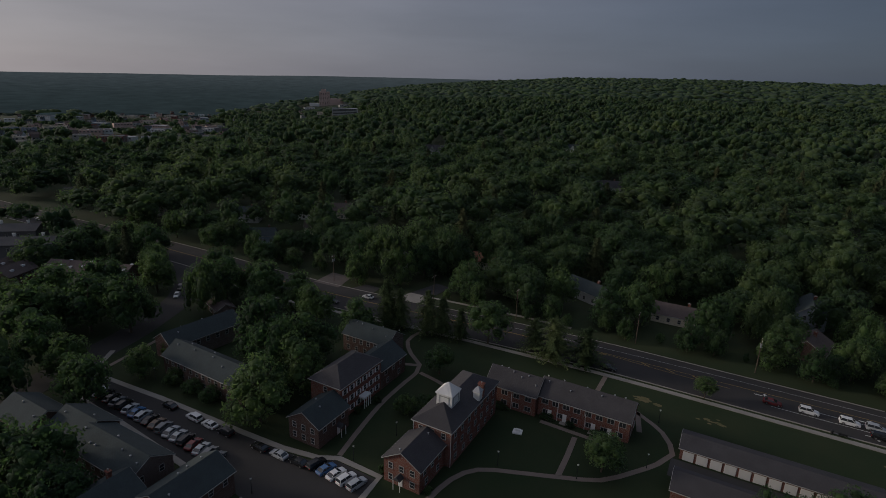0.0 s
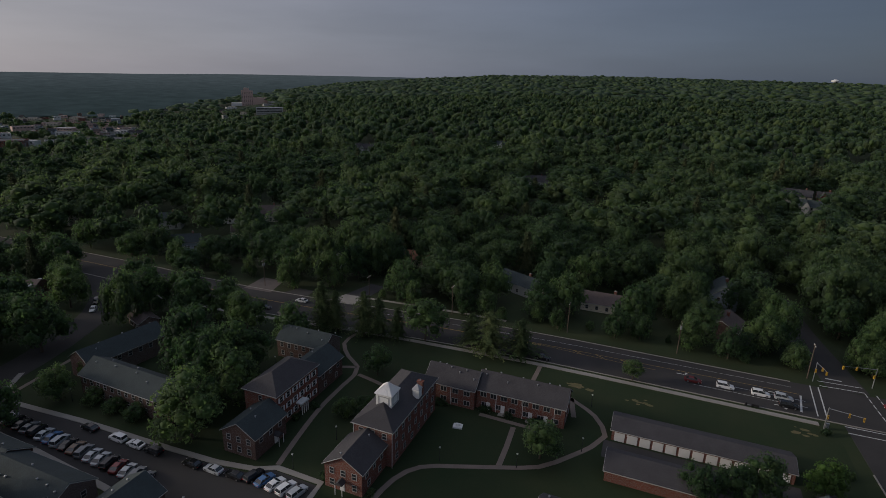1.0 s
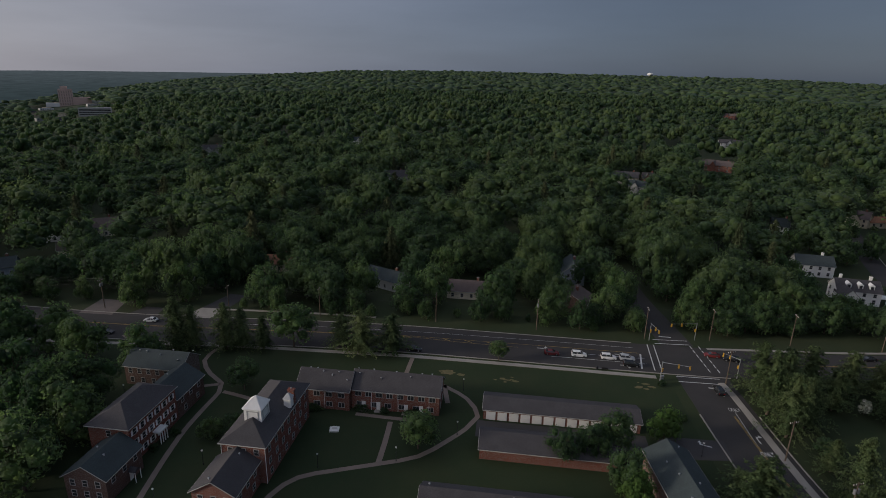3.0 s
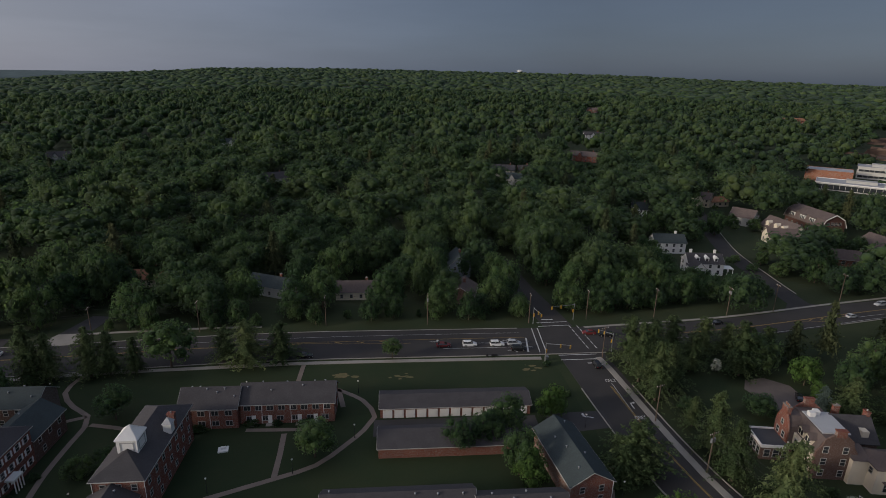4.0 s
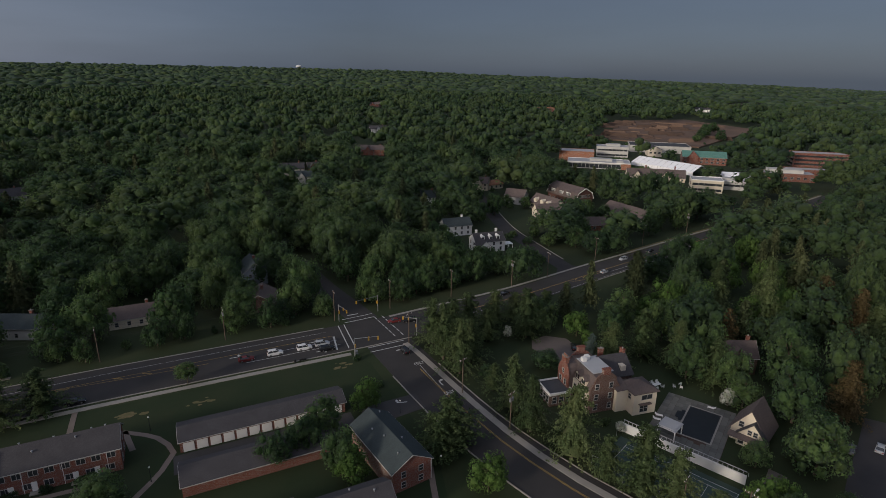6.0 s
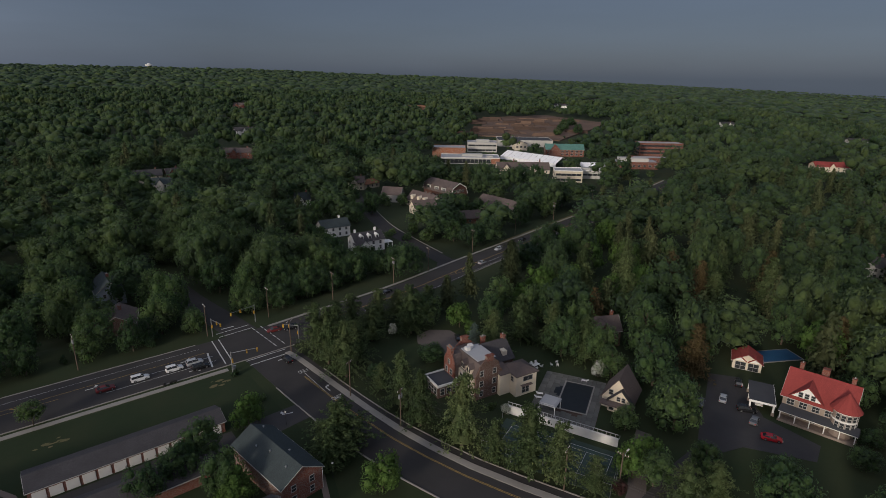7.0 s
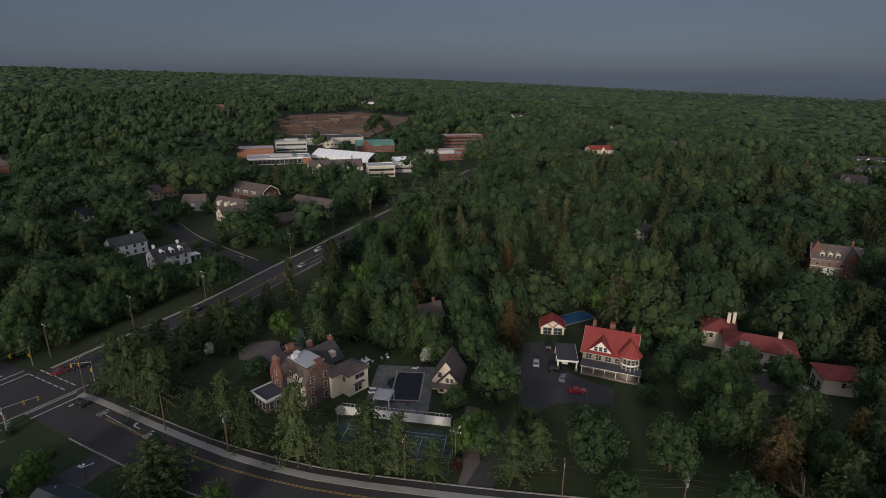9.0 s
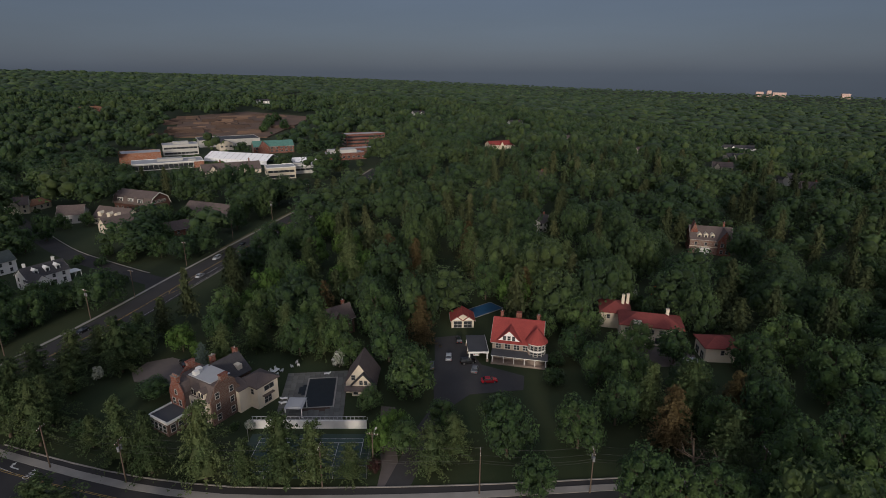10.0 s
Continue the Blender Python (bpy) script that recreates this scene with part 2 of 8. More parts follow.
SIGNAL_YELLOW = surface("signal_yellow", (0.50, 0.30, 0.03), (0.42, 0.25, 0.03), rough=0.5)
ORANGE = surface("orange_plastic", (0.55, 0.16, 0.04), (0.45, 0.13, 0.04), rough=0.5)
RUBBER = surface("tyre_rubber", (0.02, 0.02, 0.02), (0.03, 0.03, 0.03), rough=0.9)
RIM = surface("alloy_rim", (0.45, 0.45, 0.46), (0.35, 0.35, 0.36), rough=0.35, metal=0.8)
LAMP_GLASS = surface("lamp_glass", (0.75, 0.73, 0.68), (0.65, 0.63, 0.58), rough=0.3)
TAIL = surface("tail_lamp", (0.35, 0.02, 0.02), (0.28, 0.02, 0.02), rough=0.25)
POOL_DARK = surface("pool_cover_black", (0.02, 0.024, 0.028), (0.03, 0.034, 0.038), rough=0.5)
POOL_BLUE = surface("pool_cover_blue", (0.03, 0.10, 0.20), (0.02, 0.07, 0.15), rough=0.5, scale=0.4)
COURT = surface("court_green", (0.042, 0.066, 0.054), (0.03, 0.05, 0.04), rough=0.85, scale=0.2)
COURT_IN = surface("court_blue_green", (0.052, 0.085, 0.075), (0.04, 0.066, 0.06), rough=0.85, scale=0.2)
TENT = surface("tent_canvas", (0.85, 0.86, 0.88), (0.75, 0.76, 0.78), rough=0.5, scale=0.3)
PINK = surface("pink_stone_tower", (0.62, 0.44, 0.38), (0.52, 0.38, 0.33), scale=0.05)
PAINT = {c: surface("car_paint_" + c, v, tuple(k * 0.92 for k in v), rough=0.25, scale=0.8, spec=0.6) for c, v in dict(
    white=(0.75, 0.75, 0.74), silver=(0.42, 0.44, 0.46), grey=(0.16, 0.17, 0.18), black=(0.015, 0.016, 0.018),
    blue=(0.07, 0.16, 0.32), red=(0.42, 0.02, 0.03), maroon=(0.16, 0.03, 0.03), bronze=(0.14, 0.09, 0.06)).items()}
# ---- building helpers ----


class Geo:
    """Collects the corners and faces of one mesh."""

    def __init__(self):
        self.v, self.f = [], []

    def face(self, pts):
        k = len(self.v)
        self.v += [tuple(p) for p in pts]
        self.f.append(tuple(range(k, k + len(pts))))

    def solid(self, bottom, top):
        k, n = len(self.v), len(bottom)
        self.v += [tuple(p) for p in bottom] + [tuple(p) for p in top]
        self.f.append(tuple(range(k + n - 1, k - 1, -1)))
        self.f.append(tuple(range(k + n, k + 2 * n)))
        self.f += [(k + i, k + (i + 1) % n, k + n + (i + 1) % n, k + n + i) for i in range(n)]
        return self

    def box(self, x0, x1, y0, y1, z0, z1):
        return self.solid([(x0, y0, z0), (x1, y0, z0), (x1, y1, z0), (x0, y1, z0)], [(x0, y0, z1), (x1, y0, z1), (x1, y1, z1), (x0, y1, z1)])

    def rod(self, a, b, r0, r1=None, n=8):
        a, b = Vector(a), Vector(b)
        r1 = r0 if r1 is None else r1
        w = (b - a).normalized()
        u = w.orthogonal().normalized()
        t = w.cross(u)
        ring = [(math.cos(2 * math.pi * i / n), math.sin(2 * math.pi * i / n)) for i in range(n)]
        return self.solid([a + (u * c + t * s) * r0 for c, s in ring], [b + (u * c + t * s) * r1 for c, s in ring])

    def extrude(self, profile, x0, x1, flip=False):
        """A profile of (y, z) run along x; flip: a profile of (x, z) run along y."""
        if flip:
            return self.solid([(p, x0, q) for p, q in profile][::-1], [(p, x1, q) for p, q in profile][::-1])
        return self.solid([(x0, p, q) for p, q in profile], [(x1, p, q) for p, q in profile])

    def mesh(self, name, material):
        me = bpy.data.meshes.new(name)
        me.from_pydata(self.v, [], self.f)
        me.materials.append(material)
        me.update()
        return me


def part(name, g, material, parent, label=""):
    ob = new(name, g if isinstance(g, bpy.types.Mesh) else g.mesh(name, material))
    ob.parent = parent
    return tagged(ob, label)


def thing(name, x, y, label, category, z=None, turn=0.0, group="", kind=""):
    ob = new(name)
    ob.location, ob.rotation_euler = (x, y, height(x, y) if z is None else z), (0, 0, radians(turn))
    return tagged(ob, label, category, group, kind)


# how high the ground stands on the far ridge, by the bearing to the right of +y
RIDGE = [(-180, 0), (-110, -40), (-50, -40), (-41, -25), (-30, 25), (-17, 75), (-5, 86), (8, 83), (20, 80), (34, 61), (44, 50), (56, 30), (69, -3), (81, -37), (93, -60), (106, -70), (140, -70), (180, 0)]


def height(x, y):
    """The ground's height: level round the crossroads, rising to a wooded ridge and falling to a valley in the west."""
    r, a = np.hypot(x, y), np.degrees(np.arctan2(x, y))
    far = np.interp(a, [p[0] for p in RIDGE], [p[1] for p in RIDGE])
    s = np.clip((r - 480) / (3000 - 480), 0, 1)
    return far * np.where(far > 0, s ** 1.25, np.clip(s * 2.6, 0, 1))


CLEAR = []  # strips and spots where no wild tree stands: ax, ay, bx, by, radius
VIEWS = []  # open outlooks over low growth: x, y, radius, length towards the crossroads


def keep_clear(x, y, r, front=0.0):
    CLEAR.append((x, y, x, y, r))
    if front:
        VIEWS.append((x, y, r, front))


# ---- ground, roads and paths ----
def build_ground():
    rings = [0, 60, 120, 200, 300, 400, 480, 540, 600, 680, 780, 900, 1050, 1250, 1500, 1800, 2150, 2500, 2800, 3000, 3300, 3700, 4200, 4700]
    n = 120
    g = Geo()
    for r in rings:
        for i in range(n):
            a = 2 * math.pi * i / n
            x, y = r * math.sin(a), r * math.cos(a)
            g.v.append((x, y, float(height(x, y)) - 0.02))
    for k in range(len(rings) - 1):
        for i in range(n):
            j = (i + 1) % n
            g.f.append((k * n + i, (k + 1) * n + i, (k + 1) * n + j, k * n + j))
    ob = new("ground", g.mesh("ground", GRASS))
    return tagged(ob, "grassy ground rolling away under woods to a ridge", "ground", kind="structure")


build_ground()


def offset_line(pts, d):
    out = []
    for i, p in enumerate(pts):
        a, b = Vector(pts[max(i - 1, 0)]), Vector(pts[min(i + 1, len(pts) - 1)])
        t = (b - a).normalized()
        out.append((p[0] + t.y * d, p[1] - t.x * d))
    return out


def refine(pts, step=8.0):
    """A smooth line through the points."""
    out = []
    for i in range(len(pts) - 1):
        p0, p1, p2, p3 = (Vector(pts[k]) for k in (max(i - 1, 0), i, i + 1, min(i + 2, len(pts) - 1)))
        n = max(1, int((p2 - p1).length / step))
        for k in range(n):
            t = k / n
            out.append(tuple(0.5 * (2 * p1 + (p2 - p0) * t + (2 * p0 - 5 * p1 + 4 * p2 - p3) * t * t + (3 * p1 - p0 - 3 * p2 + p3) * t ** 3)))
    return out + [tuple(pts[-1])]


def ribbon(name, pts, left, right, z, thick, material, label, category, kind="structure", clear=True, parent=None, step=8.0):
    """A strip along a line, from left to right metres beside it (right is positive), z above the ground."""
    line = refine(pts, step)
    a, b = offset_line(line, left), offset_line(line, right)
    g = Geo()
    for i, (p, q) in enumerate(zip(a, b)):
        hp, hq = float(height(*p)), float(height(*q))
        g.v += [(p[0], p[1], hp + z), (q[0], q[1], hq + z), (p[0], p[1], hp + z - thick), (q[0], q[1], hq + z - thick)]
        if i:
            k, j = 4 * i, 4 * i - 4
            g.f += [(j, j + 1, k + 1, k), (j, k, k + 2, j + 2), (j + 1, j + 3, k + 3, k + 1)]
    ob = new(name, g.mesh(name, material))
    if parent:
        ob.parent = parent
        return ob
    if clear:
        for p, q in zip(line[:-1], line[1:]):
            CLEAR.append((*p, *q, max(abs(left), abs(right)) + 3.5))
    return tagged(ob, label, category, kind=kind)


def slab(name, pts, z, thick, material, label="", category="", kind="structure", parent=None):
    g = Geo().solid([(x, y, z - thick) for x, y in pts], [(x, y, z) for x, y in pts])
    ob = new(name, g.mesh(name, material))
    ob.parent = parent
    return tagged(ob, label, category, kind=kind) if not parent else ob


MAIN = [(-460, 146), (-380, 148), (-326, 149), (-266, 151), (-208, 151.5), (-160, 150.2), (-124, 151.2), (-90, 154), (-60, 156.8), (-30, 158.4), (0, 158.5), (40, 158.5), (64, 159), (85, 161.3), (105, 163.4), (125, 166.6), (146, 171), (165, 175), (197, 181), (236, 188.6), (298, 200), (360, 212), (430, 228)]
main_w, main_e = MAIN[:13], MAIN[12:]
road = ribbon("road", main_w, -8.9, 9.3, 0.03, 0.3, ASPHALT, "wide grey asphalt main road with turning lanes", "road")
ribbon("road", main_e, -7.2, 7.0, 0.03, 0.3, ASPHALT, "asphalt main road bending uphill past the junction", "road")
slab("road", [(64, 150.4), (76, 151.0), (96, 154.0), (112, 157.2), (120, 160), (118, 163), (64, 159)], 0.034, 0.3, ASPHALT, "asphalt turning lane widening towards the junction", "road")
slab("road", [(138, 175.5), (143, 177.6), (148, 184), (155.5, 186), (161, 182), (168, 180.6), (160, 176), (146, 173)], 0.036, 0.3, ASPHALT, "asphalt mouth of the residential street", "road")
CROSS = [(55.2, 149.2), (56.3, 130), (57.8, 110), (60.2, 92), (65.2, 72), (73, 52), (83.5, 28), (96, 2), (112, -30), (130, -60)]
ribbon("road", CROSS, -8.2, 6.3, 0.034, 0.3, ASPHALT, "dark asphalt side road curving away from the junction", "road")
ribbon("road", [(54.5, 167.8), (52, 185), (49, 205), (46, 240)], -5, 5, 0.026, 0.3, ASPHALT, "narrow asphalt road into the trees", "road")
for x, y in ((156, 205), (160, 222), (164, 240), (169, 258), (174, 276), (180, 294)):
    keep_clear(x, y, 8, 30)
ribbon("road", [(152.5, 180), (154, 192), (157.5, 215), (163.5, 250), (177, 290), (196, 340)], -4.2, 4.2, 0.026, 0.3, ASPHALT, "quiet residential asphalt street", "road")
ribbon("kerb", [(159.2, 194), (162.2, 215), (168.2, 249), (181.6, 289)], -0.2, 0.2, 0.15, 0.3, CONCRETE, "pale concrete kerb of the residential street", "kerb", clear=False)
WEST = [(-216, 148), (-204, 143), (-190, 134), (-175, 119), (-167, 104), (-161, 88), (-157, 70), (-152, 50), (-146, 20)]
ribbon("road", WEST, -5.2, 5.2, 0.036, 0.3, ASPHALT, "asphalt side road past the apartments", "road")
slab("road", [(55, 149.3), (66, 150.2), (76, 151.2), (76, 168.0), (66, 167.4), (55, 167.7)], 0.038, 0.2, ASPHALT, "asphalt of the signalled crossroads", "road")
# pavements and kerbs
ribbon("pavement", [(-190, 137), (-160, 137), (-128, 138.4), (-90, 143.2), (-50, 145.7), (-30, 146.8), (0, 147), (43, 146.8)], -0.8, 0.8, 0.12, 0.3, CONCRETE, "pale concrete pavement beside the main road", "pavement")
ribbon("pavement", [(60.6, 146.5), (61.6, 140), (63.2, 118), (65.4, 95), (70.2, 74), (78.8, 52), (88.6, 30), (101, 5), (118, -30)], -0.9, 0.9, 0.12, 0.3, CONCRETE, "pale concrete pavement along the curving road", "pavement")
ribbon("kerb", offset_line(main_w[:-1], -9.05), -0.15, 0.15, 0.13, 0.3, CONCRETE, "weathered concrete kerb on the far side", "kerb")
ribbon("kerb", offset_line(main_e[4:], 7.15), -0.15, 0.15, 0.15, 0.3, CONCRETE, "concrete kerb", "kerb", clear=False)
ribbon("verge", offset_line(main_e[6:], -9.0), -1.4, 1.6, 0.06, 0.3, WORN, "dry trodden verge beside the road", "verge", clear=False)
ribbon("pavement", offset_line(main_e, -8.4), -0.55, 0.55, 0.12, 0.3, CONCRETE, "concrete pavement on the uphill side", "pavement")
ribbon("kerb", offset_line(main_w, 9.45), -0.15, 0.15, 0.15, 0.3, CONCRETE, "concrete kerb", "kerb", clear=False)
ribbon("kerb", offset_line(CROSS[1:], -8.35), -0.15, 0.15, 0.15, 0.3, CONCRETE, "concrete kerb", "kerb", clear=False)
ribbon("kerb", offset_line(CROSS[1:], 6.45), -0.15, 0.15, 0.15, 0.3, CONCRETE, "concrete kerb", "kerb", clear=False)


def stripe(pts, w, material, z=0.045, name="road_marking", label="worn painted road line"):
    ribbon(name, pts, -w / 2, w / 2, z, 0.006, material, label, "road marking", clear=False, step=10)


for o in (-0.15, 0.15):
    stripe(offset_line(main_w[:10], o - 0.8), 0.14, MARK_YELLOW)
    stripe(offset_line(main_e[1:], o + 0.4), 0.14, MARK_YELLOW)
    stripe(offset_line(CROSS[1:], o - 2.1), 0.14, MARK_YELLOW, 0.05)
stripe([(-36, 160), (10, 160.6), (41, 160.8)], 0.14, MARK_YELLOW)
stripe([(-36, 160), (-16, 158.6), (4, 158.2)], 0.14, MARK_YELLOW)
stripe([(140, 168.6), (150, 168.4), (168, 174.6)], 0.14, MARK_YELLOW)
for k in range(3):
    stripe([(-20 + 7 * k, 160.1), (-17.5 + 7 * k, 158.9)], 0.3, MARK_YELLOW)
for k in range(3):
    stripe([(146 + 5 * k, 169.2 + 0.9 * k), (148.5 + 5 * k, 171.0 + 0.9 * k)], 0.3, MARK_YELLOW)
stripe(offset_line(main_e[2:], 6.2), 0.12, MARK_WHITE)
stripe(offset_line(main_e[5:], 3.6), 0.12, MARK_WHITE)
stripe([(78, 156.4), (112, 160.6)], 0.12, MARK_WHITE)
stripe([(22, 157.4), (42, 157.4)], 0.14, MARK_WHITE)
stripe([(14, 154.2), (42, 154.2)], 0.14, MARK_WHITE)
stripe([(-90, 158.6), (-60, 161.6), (-30, 163.4), (0, 164), (40, 164.2)], 0.1, MARK_WHITE)
stripe([(59.2, 132), (59.4, 118)], 0.12, MARK_WHITE, 0.05)
# crossings and stop lines round the junction
for y in (145.4, 148.3):
    stripe([(48.8, y), (60.8, y + 0.3)], 0.3, MARK_WHITE, 0.052)
for x in (43.6, 45.6):
    stripe([(x, 150.6), (x + 1.3, 167.4)], 0.3, MARK_WHITE, 0.052)
for y in (168.6, 171.4):
    stripe([(47.5, y), (58.4, y + 0.7)], 0.3, MARK_WHITE, 0.052)
for x in (58.3, 61.0):
    for k in range(6):  # worn into dashes
        stripe([(x + 0.22 * k * 2.9 / 3, 168.8 - 2.9 * k), (x + 0.22 * (k + 0.7) * 2.9 / 3, 166.8 - 2.9 * k)], 0.28, MARK_WHITE, 0.052)
stripe([(40.0, 151), (41.4, 160.2)], 0.5, MARK_WHITE, 0.052)
stripe([(56.2, 143.2), (61.2, 143.2)], 0.5, MARK_WHITE, 0.052)
stripe([(50, 174), (54, 174)], 0.5, MARK_WHITE, 0.052)


def painted_word(text, x, y, turn, size):
    c = bpy.data.curves.new("painted_word", "FONT")
    c.body, c.size, c.align_x, c.extrude = text, size, "CENTER", 0.002
    ob = new("road_lettering", c)
    ob.location, ob.rotation_euler, ob.scale = (x, y, 0.056), (0, 0, radians(turn)), (0.7, 1.4, 1)
    dg = bpy.context.evaluated_depsgraph_get()
    me = bpy.data.meshes.new_from_object(ob.evaluated_get(dg))
    me.materials.clear()
    me.materials.append(MARK_WHITE)
    word = new("road_lettering", me)
    word.matrix_world = ob.matrix_basis.copy()
    bpy.data.objects.remove(ob)
    tagged(word, "white painted word ONLY on the asphalt", "road marking", kind="structure")


def painted_arrow(x, y, turn, bend=1):
    """A curved turning arrow."""
    g = Geo()
    g.solid([(-0.15, -1.6, 0), (0.15, -1.6, 0), (0.15, 0.2, 0), (-0.15, 0.2, 0)], [(-0.15, -1.6, .006), (0.15, -1.6, .006), (0.15, 0.2, .006), (-0.15, 0.2, .006)])
    arc = [(0.15, 0.2), (0.15 + 0.35 * bend, 0.75), (0.75 * bend, 0.85), (0.75 * bend, 1.15), (-0.05, 1.0), (-0.15, 0.2)]
    tip = [(0.7 * bend, 0.5), (1.5 * bend, 1.0), (0.7 * bend, 1.5)]
    for poly in (arc, tip):
        poly = poly if bend > 0 else poly[::-1]
        g.solid([(a, b, 0) for a, b in poly], [(a, b, 0.006) for a, b in poly])
    ob = new("road_arrow", g.mesh("road_arrow", MARK_WHITE))
    ob.location, ob.rotation_euler = (x, y, 0.052), (0, 0, radians(turn))
    tagged(ob, "white painted turning arrow on the asphalt", "road marking", kind="structure")


painted_word("ONLY", 59.4, 132.4, 2, 1.6)
painted_word("ONLY", 60.5, 114.8, 5, 1.6)
painted_arrow(59.0, 141.0, 2, 1)
painted_arrow(60.4, 121.0, 4, 1)
painted_arrow(11.5, 158.8, -90, -1)
painted_arrow(35.0, 158.9, -90, -1)
painted_arrow(35.5, 152.2, -90, 1)

# apartment lawns, lot and paths
slab("parking_lot", [(-150, 66.6), (-139, 66.0), (-138, 63.6), (-120, 63), (-91, 60.6), (-78, 60.2), (-77, 48), (-44, 48), (-47, 62), (-58.2, 70), (-58.4, 78), (-70, 78.4), (-73, 75.6), (-81, 74.6), (-95, 73.9), (-122, 73.0), (-150, 71.5)][::1], 0.03, 0.3, ASPHALT, "dark asphalt parking lot between brick apartments", "parking lot")
ribbon("pavement", [(-156, 82), (-150, 73.6), (-143, 72.2), (-122, 73.8), (-95, 74.7), (-82, 75.4), (-73, 77.0), (-69, 79.2), (-58, 79), (-57.4, 71)], -0.7, 0.7, 0.12, 0.3, CONCRETE, "pale concrete walk round the parking lot", "pavement")
ribbon("pavement", [(-140, 70), (-139.5, 63.5), (-120, 62.4), (-90, 60)], -0.7, 0.7, 0.12, 0.3, CONCRETE, "pale concrete walk at the car fronts", "pavement")
ribbon("pavement", [(-78, 59.6), (-74.5, 59), (-73.8, 54), (-75.5, 48)], -0.7, 0.7, 0.12, 0.3, CONCRETE, "pale concrete walk at a lot corner", "pavement")
slab("lawn", [(-60, 76), (-44, 60), (36, 60), (47.5, 96), (46.5, 140), (42, 145.6), (-60, 145.4), (-100, 143.6), (-150, 144), (-168, 108), (-157, 81), (-72, 79)], 0.012, 0.2, LAWN, "mown green lawn between brick apartment blocks", "lawn")
PATHS = [
    [(-16.5, 132.5), (-9.2, 126.8), (-5.9, 119.4), (-8.3, 114.1), (-12.4, 108.5), (-17.9, 102.3), (-25.8, 98.6), (-34.4, 95.1), (-41.4, 91.8), (-45, 86), (-46.5, 76)],
    [(-26.8, 113.8), (-26.3, 106.2), (-26.1, 99.0)], [(-36, 115.6), (-22, 115.2)], [(-27.3, 146), (-27.5, 127)], [(-16, 132.6), (-14, 124)],
    [(-84, 145), (-86.6, 141), (-86.5, 134), (-81, 127.5), (-75.5, 123.4), (-73.9, 119), (-73.9, 113), (-73.6, 103.6), (-72.8, 97.1), (-71.2, 88.1), (-69.5, 80)],
    [(-73, 119.6), (-66.6, 118.2), (-58, 115.5)], [(-75.5, 123), (-80.2, 121)], [(-148, 74), (-152, 96)], [(46.8, 100), (40, 80), (38, 64)], [(-120, 145), (-108, 137)]]
for p in PATHS:
    ribbon("path", p, -0.62, 0.62, 0.05, 0.2, PATH, "winding brownish footpath across the lawn", "path", step=3)
slab("driveway", [(-6, 111.5), (34, 111.5), (34, 118.0), (-6, 118.0)], 0.035, 0.2, ASPHALT_OLD, "asphalt yard between two garage rows", "driveway")
slab("driveway", [(36.5, 110), (52, 112), (52, 119), (36.5, 118.5)], 0.04, 0.2, ASPHALT_OLD, "asphalt entry drive with faded markings", "driveway")
painted_arrow(47, 116.6, 75, 1)
blot = random.Random(8)
for k in range(26):  # small worn patches with ragged rims
    cx, cy, sx = ((1.5, 138, 4.0), (-16, 139.8, 2.6), (40, 141.5, 3.5))[k % 3]
    px, py, pr = cx + blot.gauss(0, sx * 0.5), cy + blot.gauss(0, 0.7), blot.uniform(0.25, 0.9)
    rim = [(px + pr * 1.5 * blot.uniform(0.6, 1.2) * math.cos(i * 0.6981), py + pr * 0.8 * blot.uniform(0.6, 1.2) * math.sin(i * 0.6981)) for i in range(9)]
    slab("bare_patch", rim, 0.014 + 0.0006 * k, 0.1, WORN, "worn bare patch in the lawn", "lawn patch")
# estate grounds
slab("lawn", [(70, 108), (98, 112), (104, 140), (96, 150), (74, 150), (68, 140)], 0.012, 0.2, LAWN, "shaded estate lawn behind a tree belt", "lawn")
keep_clear(86, 128, 13, 8)
keep_clear(85, 113, 10, 12)
keep_clear(78, 104, 8, 6)
keep_clear(78, 92, 7, 4)
slab("driveway", [(95, 127), (98, 131.5), (104, 132.5), (109, 128), (108.5, 119), (103, 112), (97.5, 113), (97, 120)], 0.03, 0.2, PAVERS, "grey-brown paved turning court", "driveway")
keep_clear(102, 123, 8, 14)
slab("driveway", [(79.5, 42.8), (84.6, 45.5), (106, 47.5), (116, 47.5), (124, 51), (137, 56), (150, 61.5), (154.5, 55), (147, 49), (139.5, 42.5), (138, 29.5), (131, 28), (123.5, 40.5), (116, 43.2), (106, 42.5), (82, 40.2)], 0.03, 0.2, ASPHALT_OLD, "grey asphalt driveway before a red-roofed house", "driveway")
CLEAR += [(80, 43, 120, 46, 3.2), (120, 46, 150, 57, 6.5), (133, 30, 140, 47, 8)]
slab("driveway", [(-146, 157.5), (-134, 158), (-137, 170), (-147, 170)], 0.035, 0.2, PAVERS, "brownish paved drive across the main road", "driveway")
slab("driveway", [(-130, 158.2), (-119, 159), (-120, 166.5), (-127, 166.5)], 0.035, 0.2, ASPHALT_OLD, "worn grey drive across the main road", "driveway")
slab("driveway", [(-110.5, 160.4), (-100, 161.4), (-98.5, 169.5), (-107.5, 169)], 0.035, 0.2, CONCRETE, "pale concrete drive across the main road", "driveway")
slab("driveway", [(-107.5, 169), (-98.5, 169.5), (-97, 182), (-104, 183)], 0.033, 0.2, ASPHALT_OLD, "dark asphalt drive behind a pale apron", "driveway")
CLEAR += [(-140, 160, -142, 170, 5), (-124, 160, -124, 166, 5), (-105, 162, -101, 182, 5)]
